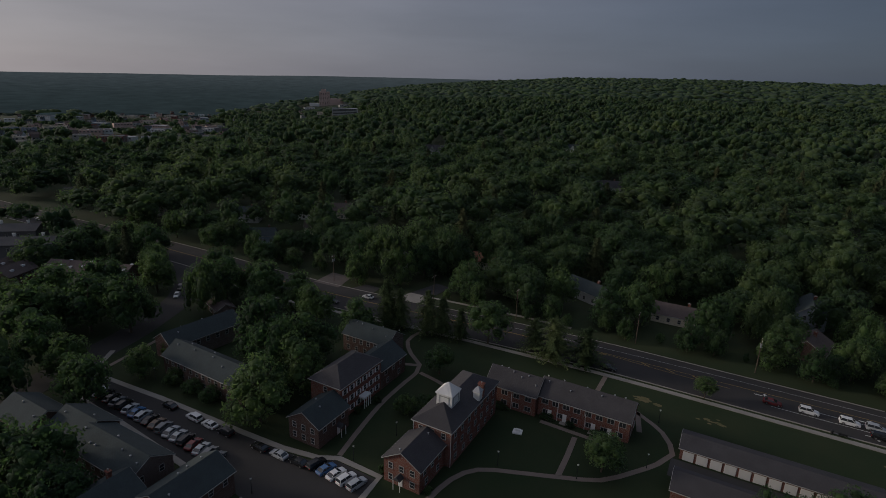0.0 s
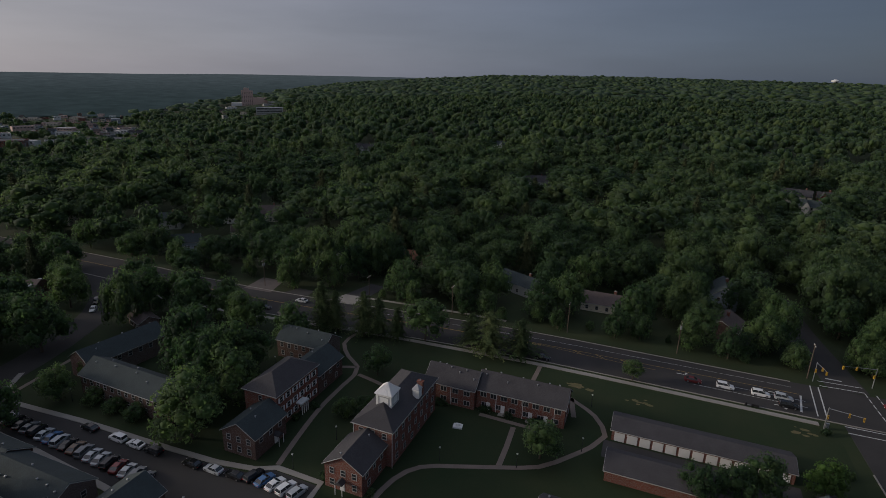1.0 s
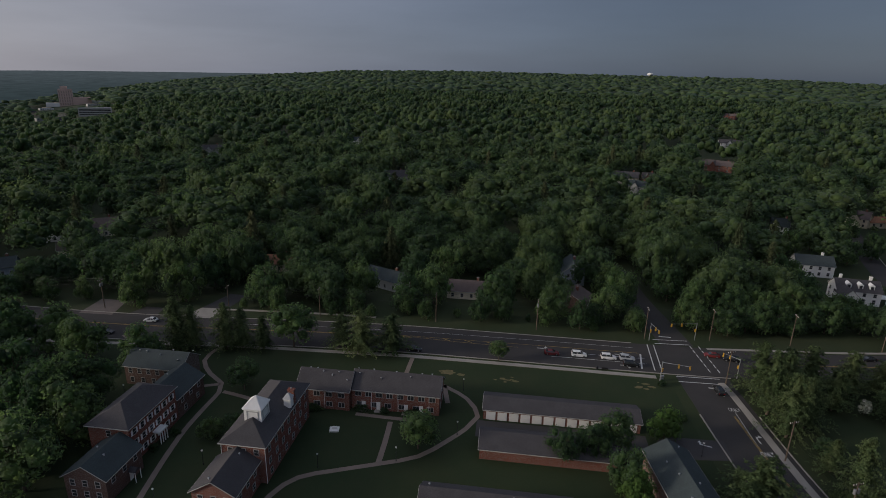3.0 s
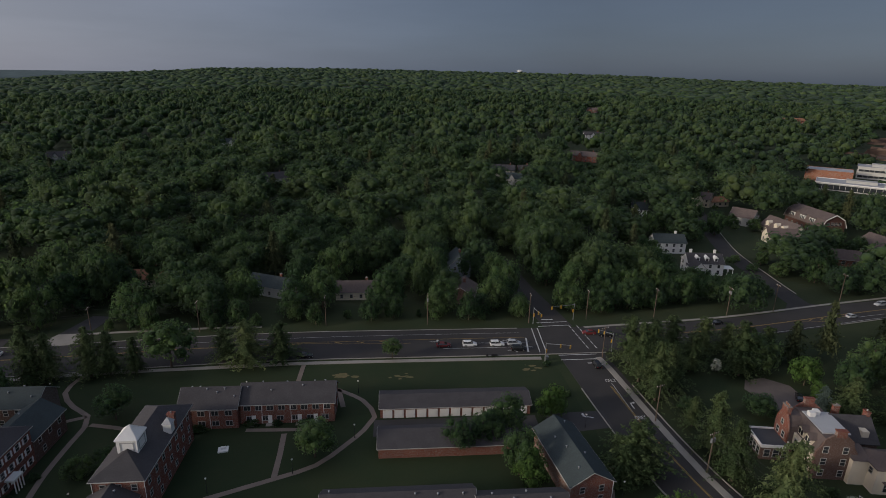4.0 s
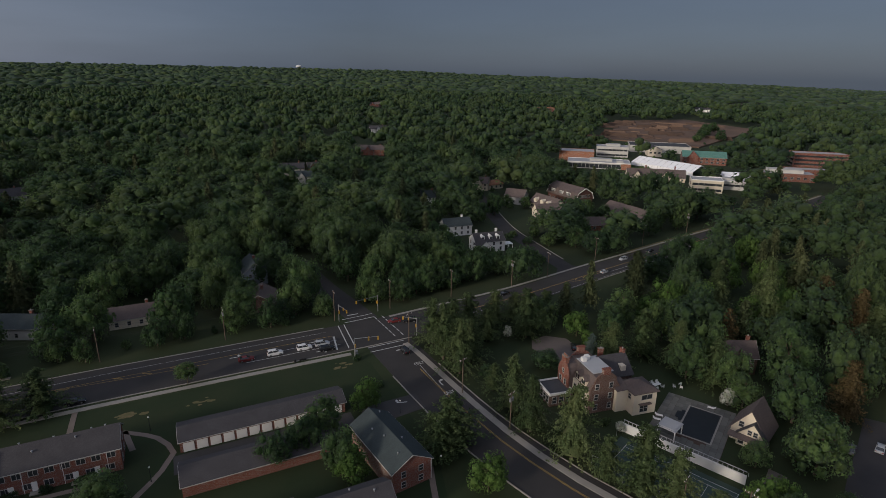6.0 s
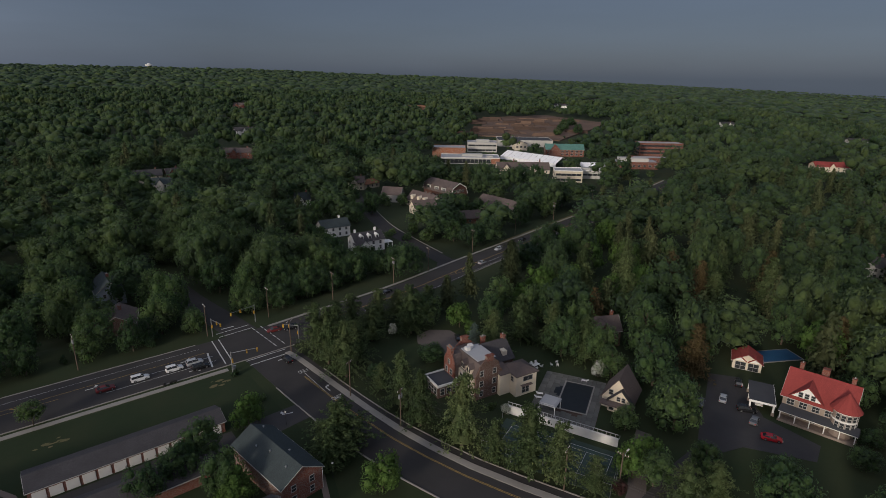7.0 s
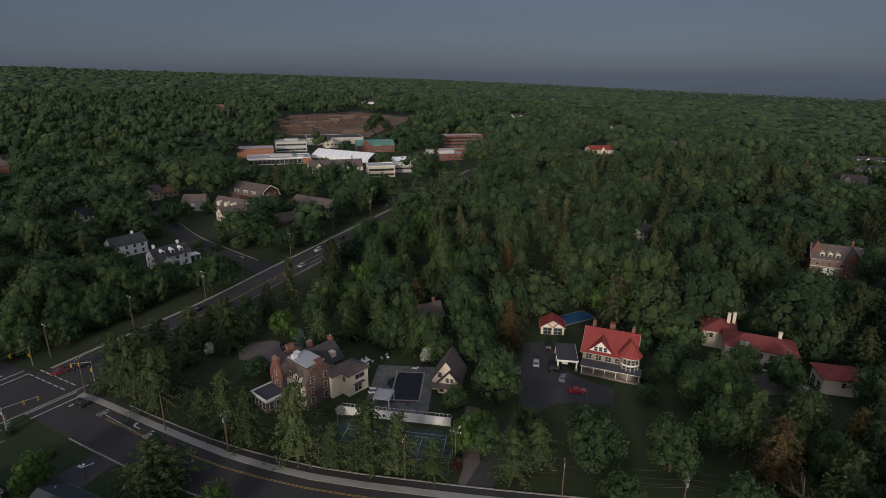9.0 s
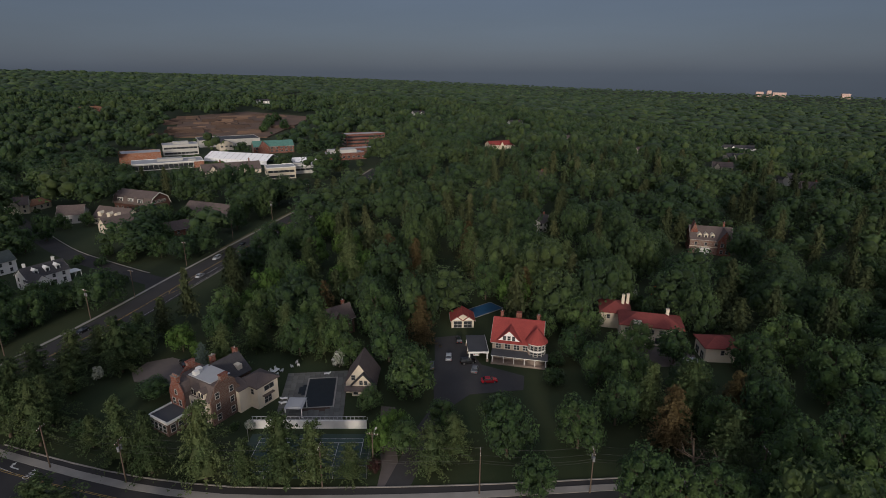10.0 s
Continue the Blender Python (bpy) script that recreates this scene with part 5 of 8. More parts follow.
part("coping", Geo().box(-7.2, 7.2, -4.0, -3.6, 0.02, 0.1).box(-7.2, 7.2, 3.6, 4.0, 0.02, 0.1).box(-7.2, -6.8, -3.6, 3.6, 0.02, 0.1).box(6.8, 7.2, -3.6, 3.6, 0.02, 0.1), CONCRETE, pool)
part("cover", Geo().box(-6.8, 6.8, -3.6, 3.6, 0.03, 0.08), POOL_DARK, pool)
part("steps", Geo().box(-1.2, 3.8, 4.0, 4.9, 0.02, 0.14).box(-0.2, 2.8, 4.9, 5.8, 0.02, 0.14), POOL_DARK, pool, "dark stepped recess at the pool side")
part("spa", Geo().box(-5.6, -3.0, 4.0, 6.4, 0.02, 0.45), POOL_DARK, pool, "raised dark spa beside the pool")
keep_clear(107, 77, 12, 16)
pg = thing("pergola", 99.6, 77.5, "small white-roofed pool shelter on posts", "pergola", z=0.05, turn=20)
part("roof", Geo().box(-2.4, 2.4, -2.2, 2.2, 2.6, 2.8).box(-2.0, 2.0, -1.8, 1.8, 2.8, 2.95), FLAT_GREY, pg)
for sx in (-2.2, 2.2):
    for sy in (-2.0, 2.0):
        part("post", Geo().box(sx - 0.1, sx + 0.1, sy - 0.1, sy + 0.1, 0, 2.6), WHITE, pg)
wl_ = thing("garden_wall", 95.6, 71.0, "white rendered retaining wall with railing", "wall", z=0.0, turn=-68)
part("wall", Geo().box(-13.4, 13.6, -0.2, 0.2, 0, 2.2), WHITE, wl_)
for i in range(28):
    part("baluster", Geo().box(-13.2 + i, -13.1 + i, -0.05, 0.05, 2.2, 3.1), SIDING_GREY, wl_)
part("rail", Geo().box(-13.3, 13.5, -0.06, 0.06, 3.1, 3.2), SIDING_GREY, wl_)
ct = thing("tennis_court", 87.4, 66.0, "dark green tennis court with white lines", "tennis court", z=0.0, turn=-68, kind="structure")
part("surround", Geo().box(-14.2, 14.2, -7.6, 7.2, -0.1, 0.03), COURT, ct)
part("playing_area", Geo().box(-11.9, 11.9, -5.5, 5.5, 0.03, 0.036), COURT_IN, ct)
for x0, x1, y0, y1 in ((-11.9, 11.9, -5.5, -5.4), (-11.9, 11.9, 5.4, 5.5), (-11.9, 11.9, -4.15, -4.07), (-11.9, 11.9, 4.07, 4.15), (-11.9, -11.8, -5.4, 5.4), (11.8, 11.9, -5.4, 5.4), (-6.4, -6.32, -4.07, 4.07), (6.32, 6.4, -4.07, 4.07), (-6.32, 6.32, -0.04, 0.04)):
    part("court_line", Geo().box(x0, x1, y0, y1, 0.036, 0.042), MARK_WHITE, ct)
keep_clear(93, 66, 9, 4)
keep_clear(88, 58, 7, 2)
fence = thing("court_fence", 87.4, 66.0, "tall steel mesh fence posts round the court", "fence", z=0.0, turn=-68)
for i in range(9):
    u = -14.2 + 3.55 * i
    part("post", Geo().rod((u, -7.6, 0), (u, -7.6, 3.2), 0.05, n=6), STEEL, fence)
for i in range(5):
    for u in (-14.2, 14.2):
        part("post", Geo().rod((u, -7.6 + 3.0 * i, 0), (u, -7.6 + 3.0 * i, 3.2), 0.05, n=6), STEEL, fence)
part("rail", Geo().rod((-14.2, -7.6, 3.2), (14.2, -7.6, 3.2), 0.03, n=6), STEEL, fence)
part("rail", Geo().rod((14.2, -7.6, 3.2), (14.2, 4.4, 3.2), 0.03, n=6), STEEL, fence)
net = thing("tennis_net", 87.4, 66.0, "dark net between two posts", "tennis net", z=0.03, turn=-68)
part("net", Geo().box(-0.02, 0.02, -6.2, 6.2, 0.05, 0.95), BLACK, net)
part("tape", Geo().box(-0.03, 0.03, -6.2, 6.2, 0.95, 1.02), WHITE, net)
for s in (-1, 1):
    part("post", Geo().rod((0, s * 6.3, 0), (0, s * 6.3, 1.07), 0.05, n=6), STEEL, net)
cg = house("coach_house", "cream coach house with steep brown-grey shingled gable roof", 117.2, 68.8, 8.4, 7.4, 3.2, 5.4, "x", turn=20, wall=CREAM, top=ROOF_BROWN, rows=[("W", 2, 3.9), ("W", 3, 0.8), ("S", 3, 0.8)], trim=False, clear=(7, 24), over=0.6)
part("front_roof", Geo().extrude([(-4.6, 2.7), (-1.2, 6.6), (2.4, 2.7), (2.4, 2.5), (-1.2, 6.3), (-4.6, 2.5)], -6.0, -4.4), ROOF_GREY, cg, "lower shingled gable over the front")
part("front_gable", Geo().extrude([(-4.2, 2.6), (-1.2, 6.1), (2.0, 2.6)], -5.6, -4.4).box(-5.6, -4.4, -4.0, 1.9, 0, 2.7), CREAM, cg, "cream rendered front bay")
part("porch_roof", Geo().solid([(-7.2, -4.3, 2.3), (-5.6, -4.3, 2.5), (-5.6, 3.6, 2.5), (-7.2, 3.6, 2.3)], [(-7.2, -4.3, 2.45), (-5.6, -4.3, 3.0), (-5.6, 3.6, 3.0), (-7.2, 3.6, 2.45)]), ROOF_BROWN, cg, "brown pent roof over the ground floor")
for u in (-3.2, -1.2, 0.9):
    add_window(cg, -5.62, u, 0.5, -90, w=1.1, h=1.5)
for u in (-1.8, -0.6):
    add_window(cg, -5.62, u, 3.4, -90, w=0.8, h=1.1)
# red-roofed house
rh = house("house", "large stucco house with bright red roof, turret and porch", 150.6, 34.6, 11.5, 14.0, 6.4, 4.6, "y", turn=9, wall=surface("taupe_shingle_wall", (0.33, 0.27, 0.22), (0.26, 0.21, 0.17), scale=0.5, fine=6), top=ROOF_RED, rows=[("W", 5, 3.9, dict(w=1.5, h=1.4)), ("W", 3, 0.9), ("S", 3, 3.8), ("S", 3, 0.9), ("N", 3, 3.8)], category="house", clear=(12, 52), over=0.8)
part("front_gable", Geo().extrude([(-0.9, 6.8), (5.3, 6.8), (2.2, 9.8)], -6.4, -1.0), WHITE, rh, "white gabled dormer with three windows")
fg = part("gable_roof", Geo().extrude([(-1.5, 6.5), (2.2, 10.1), (5.9, 6.5), (5.9, 6.3), (2.2, 9.85), (-1.5, 6.3)], -6.6, -0.5), ROOF_RED, rh)
for u in (0.9, 2.2, 3.5):
    add_window(rh, -6.42, u, 7.0, -90, w=0.8, h=1.2)
tw, tn = Geo(), 14
ring = [(-5.2 + 2.6 * math.cos(2 * math.pi * i / tn), -5.6 + 2.6 * math.sin(2 * math.pi * i / tn)) for i in range(tn)]
tw.solid([(x, y, 0) for x, y in ring], [(x, y, 7.2) for x, y in ring])
tur = part("turret", tw, STONE, rh, "round stone turret with white-framed windows")
cone = [(-5.2 + 3.3 * math.cos(2 * math.pi * i / tn), -5.6 + 3.3 * math.sin(2 * math.pi * i / tn)) for i in range(tn)]
part("turret_roof", Geo().solid([(x, y, 7.2) for x, y in cone], [(-5.2 + (x + 5.2) * 0.03, -5.6 + (y + 5.6) * 0.03, 11.2) for x, y in cone]), ROOF_RED, tur, "red conical roof")
part("band", Geo().solid([(-5.2 + (x + 5.2) * 1.03, -5.6 + (y + 5.6) * 1.03, 6.7) for x, y in ring], [(-5.2 + (x + 5.2) * 1.03, -5.6 + (y + 5.6) * 1.03, 7.19) for x, y in ring]), WHITE, tur)
part("band", Geo().solid([(-5.2 + (x + 5.2) * 1.03, -5.6 + (y + 5.6) * 1.03, 4.6) for x, y in ring], [(-5.2 + (x + 5.2) * 1.03, -5.6 + (y + 5.6) * 1.03, 5.0) for x, y in ring]), WHITE, tur)
for k in (155, 180, 205, 230, 255):
    a = radians(k)
    for z in (3.2, 5.2):
        add_window(rh, -5.2 + 2.6 * math.cos(a), -5.6 + 2.6 * math.sin(a), z, k + 90, w=0.8, h=1.3)
pc = part("porch_roof", Geo().solid([(-8.8, -9.2, 2.9), (-5.7, -9.2, 2.9), (-5.7, 7.2, 2.9), (-8.8, 7.2, 2.9)], [(-8.6, -9.0, 3.05), (-5.7, -9.0, 3.6), (-5.7, 7.0, 3.6), (-8.6, 7.0, 3.05)]), FLAT_DARK, rh, "dark low porch roof")
part("porch_floor", Geo().box(-8.6, -5.75, -9.0, 7.0, 0, 0.6), STONE, rh)
for u in (-8.6, -5.6, -2.6, 0.4, 3.4, 6.6):
    part("post", Geo().box(-8.5, -8.3, u - 0.1, u + 0.1, 0.6, 2.9), WHITE, pc)
part("porch_frieze", Geo().box(-8.62, -8.5, -9.0, 7.0, 2.6, 2.9), WHITE, rh)
for cx, cy in ((1.2, 5.2), (0.6, -5.6)):
    chimney(rh, cx, cy, 9, 12.4, 0.9, 0.9)
part("ridge_turret", Geo().box(1.2, 2.8, -0.6, 1.0, 10.0, 12.4), BRICK, rh)
cp = thing("carport", 145.6, 46.0, "porte-cochere with dark flat roof on white posts", "carport", turn=24)
part("roof", Geo().box(-5.4, 5.2, -2.9, 2.9, 2.9, 3.3), FLAT_DARK, cp)
part("fascia", Geo().box(-5.5, -5.4, -3.0, 3.0, 2.8, 3.35).box(-5.4, 5.2, -3.0, -2.9, 2.8, 3.35), WHITE, cp)
for sx in (-5.1, -0.2, 4.8):
    for sy in (-2.6, 2.6):
        part("post", Geo().box(sx - 0.2, sx + 0.2, sy - 0.2, sy + 0.2, 0.9, 2.9), WHITE, cp)
        part("pier", Geo().box(sx - 0.35, sx + 0.35, sy - 0.35, sy + 0.35, 0, 0.9), STONE, cp)
rg = house("garage", "cream garage with red tiled roof and twin gables", 163.2, 57.0, 6.4, 7.4, 2.6, 2.2, "x", turn=24, wall=CREAM, top=ROOF_RED, rows=[("W", 2, 0.1, dict(w=2.6, h=2.2))], category="garage", clear=(7, 40))
for u in (-2.0, 2.0):
    part("gable", Geo().extrude([(u - 1.5, 2.8), (u + 1.5, 2.8), (u, 3.9)], -3.5, -0.8), WHITE, rg)
    part("gable_roof", Geo().extrude([(u - 1.9, 2.7), (u, 4.2), (u + 1.9, 2.7), (u + 1.9, 2.55), (u, 4.0), (u - 1.9, 2.55)], -3.7, -0.4), ROOF_RED, rg)
bp = thing("swimming_pool", 176.5, 54.0, "pool under a bright blue cover", "swimming pool", turn=-30)
part("coping", Geo().box(-7, 7, -3.6, 3.6, 0, 0.08), CONCRETE, bp)
part("cover", Geo().box(-6.6, 6.6, -3.2, 3.2, 0.084, 0.12), POOL_BLUE, bp)
keep_clear(176, 54, 8, 14)
# Spanish-style house
sp = house("house", "cream stucco villa with red tile roof and white chimneys", 175.6, -1.5, 10.0, 18.0, 6.2, 2.4, roof="hip", turn=8, wall=CREAM, top=ROOF_OLD_RED, rows=[("W", 5, 3.8, dict(w=1.6, h=1.4)), ("W", 4, 0.8, dict(w=1.4, h=1.9))], trim=False, clear=(12, 44), over=0.7)
chimney(sp, 1.0, -5.0, 7, 10.0, 1.0, 0.9, CREAM)
part("arched_dormer", Geo().box(-5.6, -3.0, 3.0, 5.4, 6.0, 7.4), CREAM, sp)
sw = house("house_wing", "cream stucco wing with red tile roof", 184.0, 10.0, 10.0, 9.0, 5.6, 2.2, roof="hip", turn=8, wall=CREAM, top=ROOF_OLD_RED, trim=False, over=0.7, rows=[("W", 2, 3.4)], clear=(7, 24))
chimney(sw, 0.5, -2.5, 6, 9.8, 1.1, 0.9, CREAM)
chimney(sw, 2.6, -4.2, 6, 9.4, 1.0, 0.9, CREAM)
house("house_wing", "cream garage wing with red tile roof", 171.0, -20.8, 8.0, 9.6, 4.6, 1.8, roof="hip", turn=18, wall=CREAM, top=ROOF_OLD_RED, trim=False, over=0.7, rows=[("N", 2, 0.2, dict(w=2.2, h=2.2)), ("W", 1, 2.4), ("S", 2, 1.0)], clear=(7, 32))
slab("driveway", [(158, -6), (168, 6), (170, -4), (169, -15), (163, -16)], 0.03, 0.2, PAVERS, "brown paved forecourt before the villa", "driveway")
keep_clear(163, -6, 5, 4)
# Victorian brick house on its lawn
vc = house("house", "brick and cream Victorian house with steep gables", 284, -24, 13, 18, 7.0, 4.8, "y", turn=6, wall=BRICK, top=ROOF_BROWN, rows=[("W", 4, 4.2), ("W", 3, 1.0)], clear=(12, 52))
part("cross_gable", Geo().extrude([(-9.0, 6.6), (-2.4, 6.6), (-5.7, 11.4)], -7.9, 0).box(-7.7, -6.4, -8.4, -3.0, 0, 6.7), BRICK, vc, "projecting brick gable with white windows")
part("gable_roof", Geo().extrude([(-9.5, 6.4), (-5.7, 11.9), (-1.9, 6.4), (-1.9, 6.2), (-5.7, 11.6), (-9.5, 6.2)], -8.3, 0), ROOF_BROWN, vc)
for u, z in ((-7.0, 4.2), (-4.6, 4.2), (-7.0, 1.0), (-4.6, 1.0), (-5.8, 7.4)):
    add_window(vc, -7.72, u, z, -90, w=1.1, h=1.6)
for u in (-0.4, 2.4, 5.2):
    dm = part("dormer", Geo().box(-5.6, -3.0, u - 0.8, u + 0.8, 7.4, 9.0).extrude([(u - 1.1, 9.0), (u + 1.1, 9.0), (u, 10.0)], -5.9, -2.4), CREAM, vc, "small cream gabled dormer")
    part("pane", Geo().box(-5.65, -5.6, u - 0.5, u + 0.5, 7.7, 8.8), GLASS, dm)
part("tower_gable", Geo().extrude([(5.4, 9.0), (9.2, 9.0), (7.3, 14.2)], -3.4, 2.0).box(-3.2, 1.8, 5.6, 9.0, 6.5, 9.1), BRICK, vc, "steep brick gable tower")
part("band", Geo().box(-6.62, -6.5, -9.1, 9.1, 3.4, 3.75), CREAM, vc, "cream string course")
part("white_bay", Geo().box(-7.4, -6.5, 0.4, 4.6, 0.2, 3.2), WHITE, vc, "white glazed garden bay")
chimney(vc, 2.0, -6.0, 9, 13.6)
slab("lawn", [(232, 4), (270, 2), (274, -34), (236, -26)], 0.012, 0.1, LAWN, "sloping green lawn below a brick house", "lawn")
CLEAR.append((236, -10, 270, -16, 13))
# further houses in the woods, roofs and gables between the crowns
far = random.Random(11)
FAR_HOUSES = [
    (90, 466, 22, CREAM, ROOF_GREY, (12, 70)), (108, 464, 10, BRICK, ROOF_GREY, (7, 50)), (91, 424, 18, SIDING_GREY, ROOF_SLATE, (8, 40)), (189, 547, 28, BRICK, ROOF_BROWN, (15, 90)),
    (256, 717, 22, WHITE, ROOF_GREY, (14, 110)), (391, 1107, 20, BRICK, ROOF_BROWN, (14, 180)), (205, 352, 14, CREAM, ROOF_BROWN, (7, 24)), (148, 320, 9, WHITE, ROOF_SLATE, (6, 40)),
    (702, 950, 36, BRICK, ROOF_TAN, (18, 120)), (626, 177, 32, CREAM, ROOF_RED, (16, 110)), (572, -51, 17, CREAM, ROOF_BROWN, (15, 150)), (735, -80, 26, CREAM, ROOF_GREY, (16, 140))]
FAR_HOUSES += [
    (956, -105, 46, WHITE, ROOF_GREY, (24, 180)), (500, -93, 24, SIDING_GREY, ROOF_GREY, (8, 50)), (452, -97, 12, BRICK_DARK, ROOF_BROWN, (6, 30)), (1045, 268, 26, WHITE, ROOF_GREY, (16, 160)), (1500, -48, 40, CREAM, ROOF_GREY, (24, 220)),
    (700, 30, 18, CREAM, ROOF_BROWN, (10, 80)), (1000, 450, 24, WHITE, ROOF_GREY, (15, 140)), (820, 130, 18, SIDING_GREY, ROOF_BROWN, (10, 90)), (285, 58, 9, SIDING_GREY, ROOF_GREY, (4, 10)), (420, 90, 16, SIDING_GREY, ROOF_BROWN, (6, 20))]
FAR_HOUSES += [
    (-300, 520, 18, SIDING_GREY, ROOF_GREY, (10, 60)), (-420, 480, 18, CREAM, ROOF_GREY, (10, 70)), (-180, 620, 18, WHITE, ROOF_SLATE, (10, 70)), (1080, 880, 30, WHITE, ROOF_GREY, (18, 160)), (1300, 960, 26, CREAM, ROOF_BROWN, (18, 180)),
    (141, 92, 10, BRICK_DARK, ROOF_BROWN, (4, 2))]
for x, y, w, wm, tm, cl in FAR_HOUSES:
    r_ = house("house", "house half hidden among tall trees, pitched roof", x, y, w, min(w * 0.6, 16), 5.6, 3.6, "x", wall=wm, top=tm, turn=far.uniform(-25, 15) - math.degrees(math.atan2(x, y)) * 0.7, rows=[("S", 4, 0.9), ("S", 4, 3.6), ("W", 2, 3.6), ("E", 2, 3.6)], clear=cl, trim=w < 20)
    chimney(r_, w * 0.3, 0.4, 6, 10.4)
    q, d2 = w * far.uniform(-0.3, 0.1), min(w * 0.6, 16) / 2
    part("cross_gable", Geo().extrude([(q - 2.6, 5.2), (q + 2.6, 5.2), (q, 8.8)], -d2 - 1.2, 0, flip=True).box(q - 2.2, q + 2.2, -d2 - 1.0, -d2 + 0.5, 0, 5.3), wm, r_)
    part("gable_roof", Geo().extrude([(q - 3.0, 4.9), (q, 9.15), (q + 3.0, 4.9), (q + 3.0, 4.7), (q, 8.85), (q - 3.0, 4.7)], -d2 - 1.5, 0, flip=True), tm, r_)
    add_window(r_, q, -d2 - 1.02, 5.4, 0, w=1.0, h=1.3)
# blocks to the west and the far town
SIDING_SLATE = surface("dark_grey_siding", (0.13, 0.13, 0.13), (0.10, 0.10, 0.10), scale=0.4, fine=5)
for x, y, turn in ((-281, 103, 40), (-308, 110, 40)):
    r_ = house("apartment_slab", "long low dark grey apartment slab with white roof stacks", x, y, 56, 12, 6.6, 2.0, "x", wall=SIDING_SLATE, top=FLAT_DARK, turn=turn, rows=[("S", 12, 3.9), ("S", 12, 1.0), ("E", 2, 3.9)], category=APT, clear=(20, 8), trim=False)
    keep_clear(x + 17, y + 14, 9, 8)
    for k in range(5):
        chimney(r_, -22 + k * 11.2, 0.4, 7.4, 10.0, 1.0, 0.7, WHITE)
SKYLIGHT = surface("skylight_dome", (0.7, 0.72, 0.74), (0.6, 0.62, 0.64), rough=0.2, spec=0.7)
for x, y, turn in ((-226, 105.5, 21), (-218, 108.8, 21), (-210, 111.6, 21), (-202.5, 115, 21), (-243, 90, 21), (-235, 93, 21)):
    r_ = house("townhouse", "brown brick townhouse with a steep lean-to roof and skylights", x, y, 8.2, 12.5, 5.6, 2.8, "y" if int(x) % 2 else "x", wall=BRICK_DARK, top=ROOF_BROWN, turn=turn, rows=[("S", 2, 3.4), ("S", 2, 0.8), ("E", 3, 3.4)], category="townhouse", group="brown townhouses", clear=(8, 8), trim=False)
    for u, v in ((-2.2, -3.4), (1.9, 2.4), (2.3, -2.8)):
        z_ = 5.9 + 2.8 * (1 - abs(u) / 4.1) if int(x) % 2 else 5.9 + 2.8 * (1 - abs(v) / 6.25)
        part("skylight", Geo().box(u - 0.5, u + 0.5, v - 0.6, v + 0.6, z_ - 0.5, z_ + 0.2), SKYLIGHT, r_, "pale domed skylight")
tower = house("tower_block", "pinkish ten-storey tower with lower wings over the valley town", -1243, 1434, 34, 18, 46, 0, roof="flat", wall=PINK, top=FLAT_GREY, turn=40, rows=[("S", 6, 4 + 4 * k, BIG) for k in range(10)] + [("W", 3, 4 + 4 * k, BIG) for k in range(10)], category="tower", clear=(60, 900), trim=False)
part("tower_wing", Geo().box(-10, 6, -6, 6, 46, 54), PINK, tower, "plant storey on the tower roof")
part("tower_wing", Geo().box(17, 60, -10, 8, 0, 25), PINK, tower)
part("tower_wing", Geo().box(60, 104, -8, 7, 0, 15), WHITE, tower, "low pale wing")
part("tower_wing", Geo().box(-48, -17, -12, 4, 0, 10), WHITE, tower, "low pale wing")
town = random.Random(3)
for k in range(150):
    a, r = radians(town.uniform(-69, -50) if k % 5 else town.uniform(-62, -36)), town.uniform(800, 1650) if k % 5 else town.uniform(1300, 1900)
    x, y = r * math.sin(a), r * math.cos(a)
    w, h = town.choice((7, 8, 9, 10, 12, 14, 18, 30)), town.choice((3.5, 4, 5, 6, 6, 8, 10))
    flat = w > 12 or town.random() < 0.35
    house("town_building", "small building with a flat roof in the hazy valley town" if flat else "small house with a pitched roof in the hazy valley town", x, y, w, w * town.uniform(0.5, 0.8), h, 0 if flat else 3.0, roof="flat" if flat else "gable", wall=town.choice((SIDING_GREY, CREAM, WHITE, BRICK, PINK, SIDING_BLUE)), top=town.choice((FLAT_GREY, FLAT_DARK, FLAT_DARK, ROOF_GREY) if flat else (ROOF_GREY, ROOF_BROWN, ROOF_SLATE)), turn=town.uniform(20, 70), rows=[("S", max(2, int(w / 5)), h - 2.6, BIG)], category="building", group="valley town", clear=(w * 0.7, r * 0.22), trim=False)
offices = house("office_block", "pale four-storey office block with ribbon windows in the valley", -870, 1075, 60, 18, 15, 0, roof="flat", wall=SIDING_GREY, top=FLAT_GREY, turn=38, category="office", clear=(36, 420), trim=False)
for z in (2.2, 5.8, 9.4, 12.4):
    part("ribbon_window", Geo().box(-28, 28, -9.08, -8.9, z, z + 1.5), GLASS, offices)
for x, y, w, h in ((4466, -564, 46, 31), (4458, -620, 26, 40), (4450, -682, 80, 29), (4376, -1046, 50, 34)):
    house("tower_block", "pinkish block on the far skyline", x, y, w, 24, h, 0, roof="flat", wall=PINK, top=FLAT_GREY, turn=-85, rows=[("S", 5, 10 + 6 * k, BIG) for k in range(3)], category="tower", trim=False)
wt = thing("water_tower", 640, 2960, "white water tower above the ridge woods", "water tower")
part("tank", Geo().rod((0, 0, 24), (0, 0, 30), 14, 16, 16).rod((0, 0, 30), (0, 0, 35), 16, 5, 16), WHITE, wt)
part("stem", Geo().rod((0, 0, 0), (0, 0, 24), 4, 5, 12), WHITE, wt)
# ---- cars ----
CAR = {}


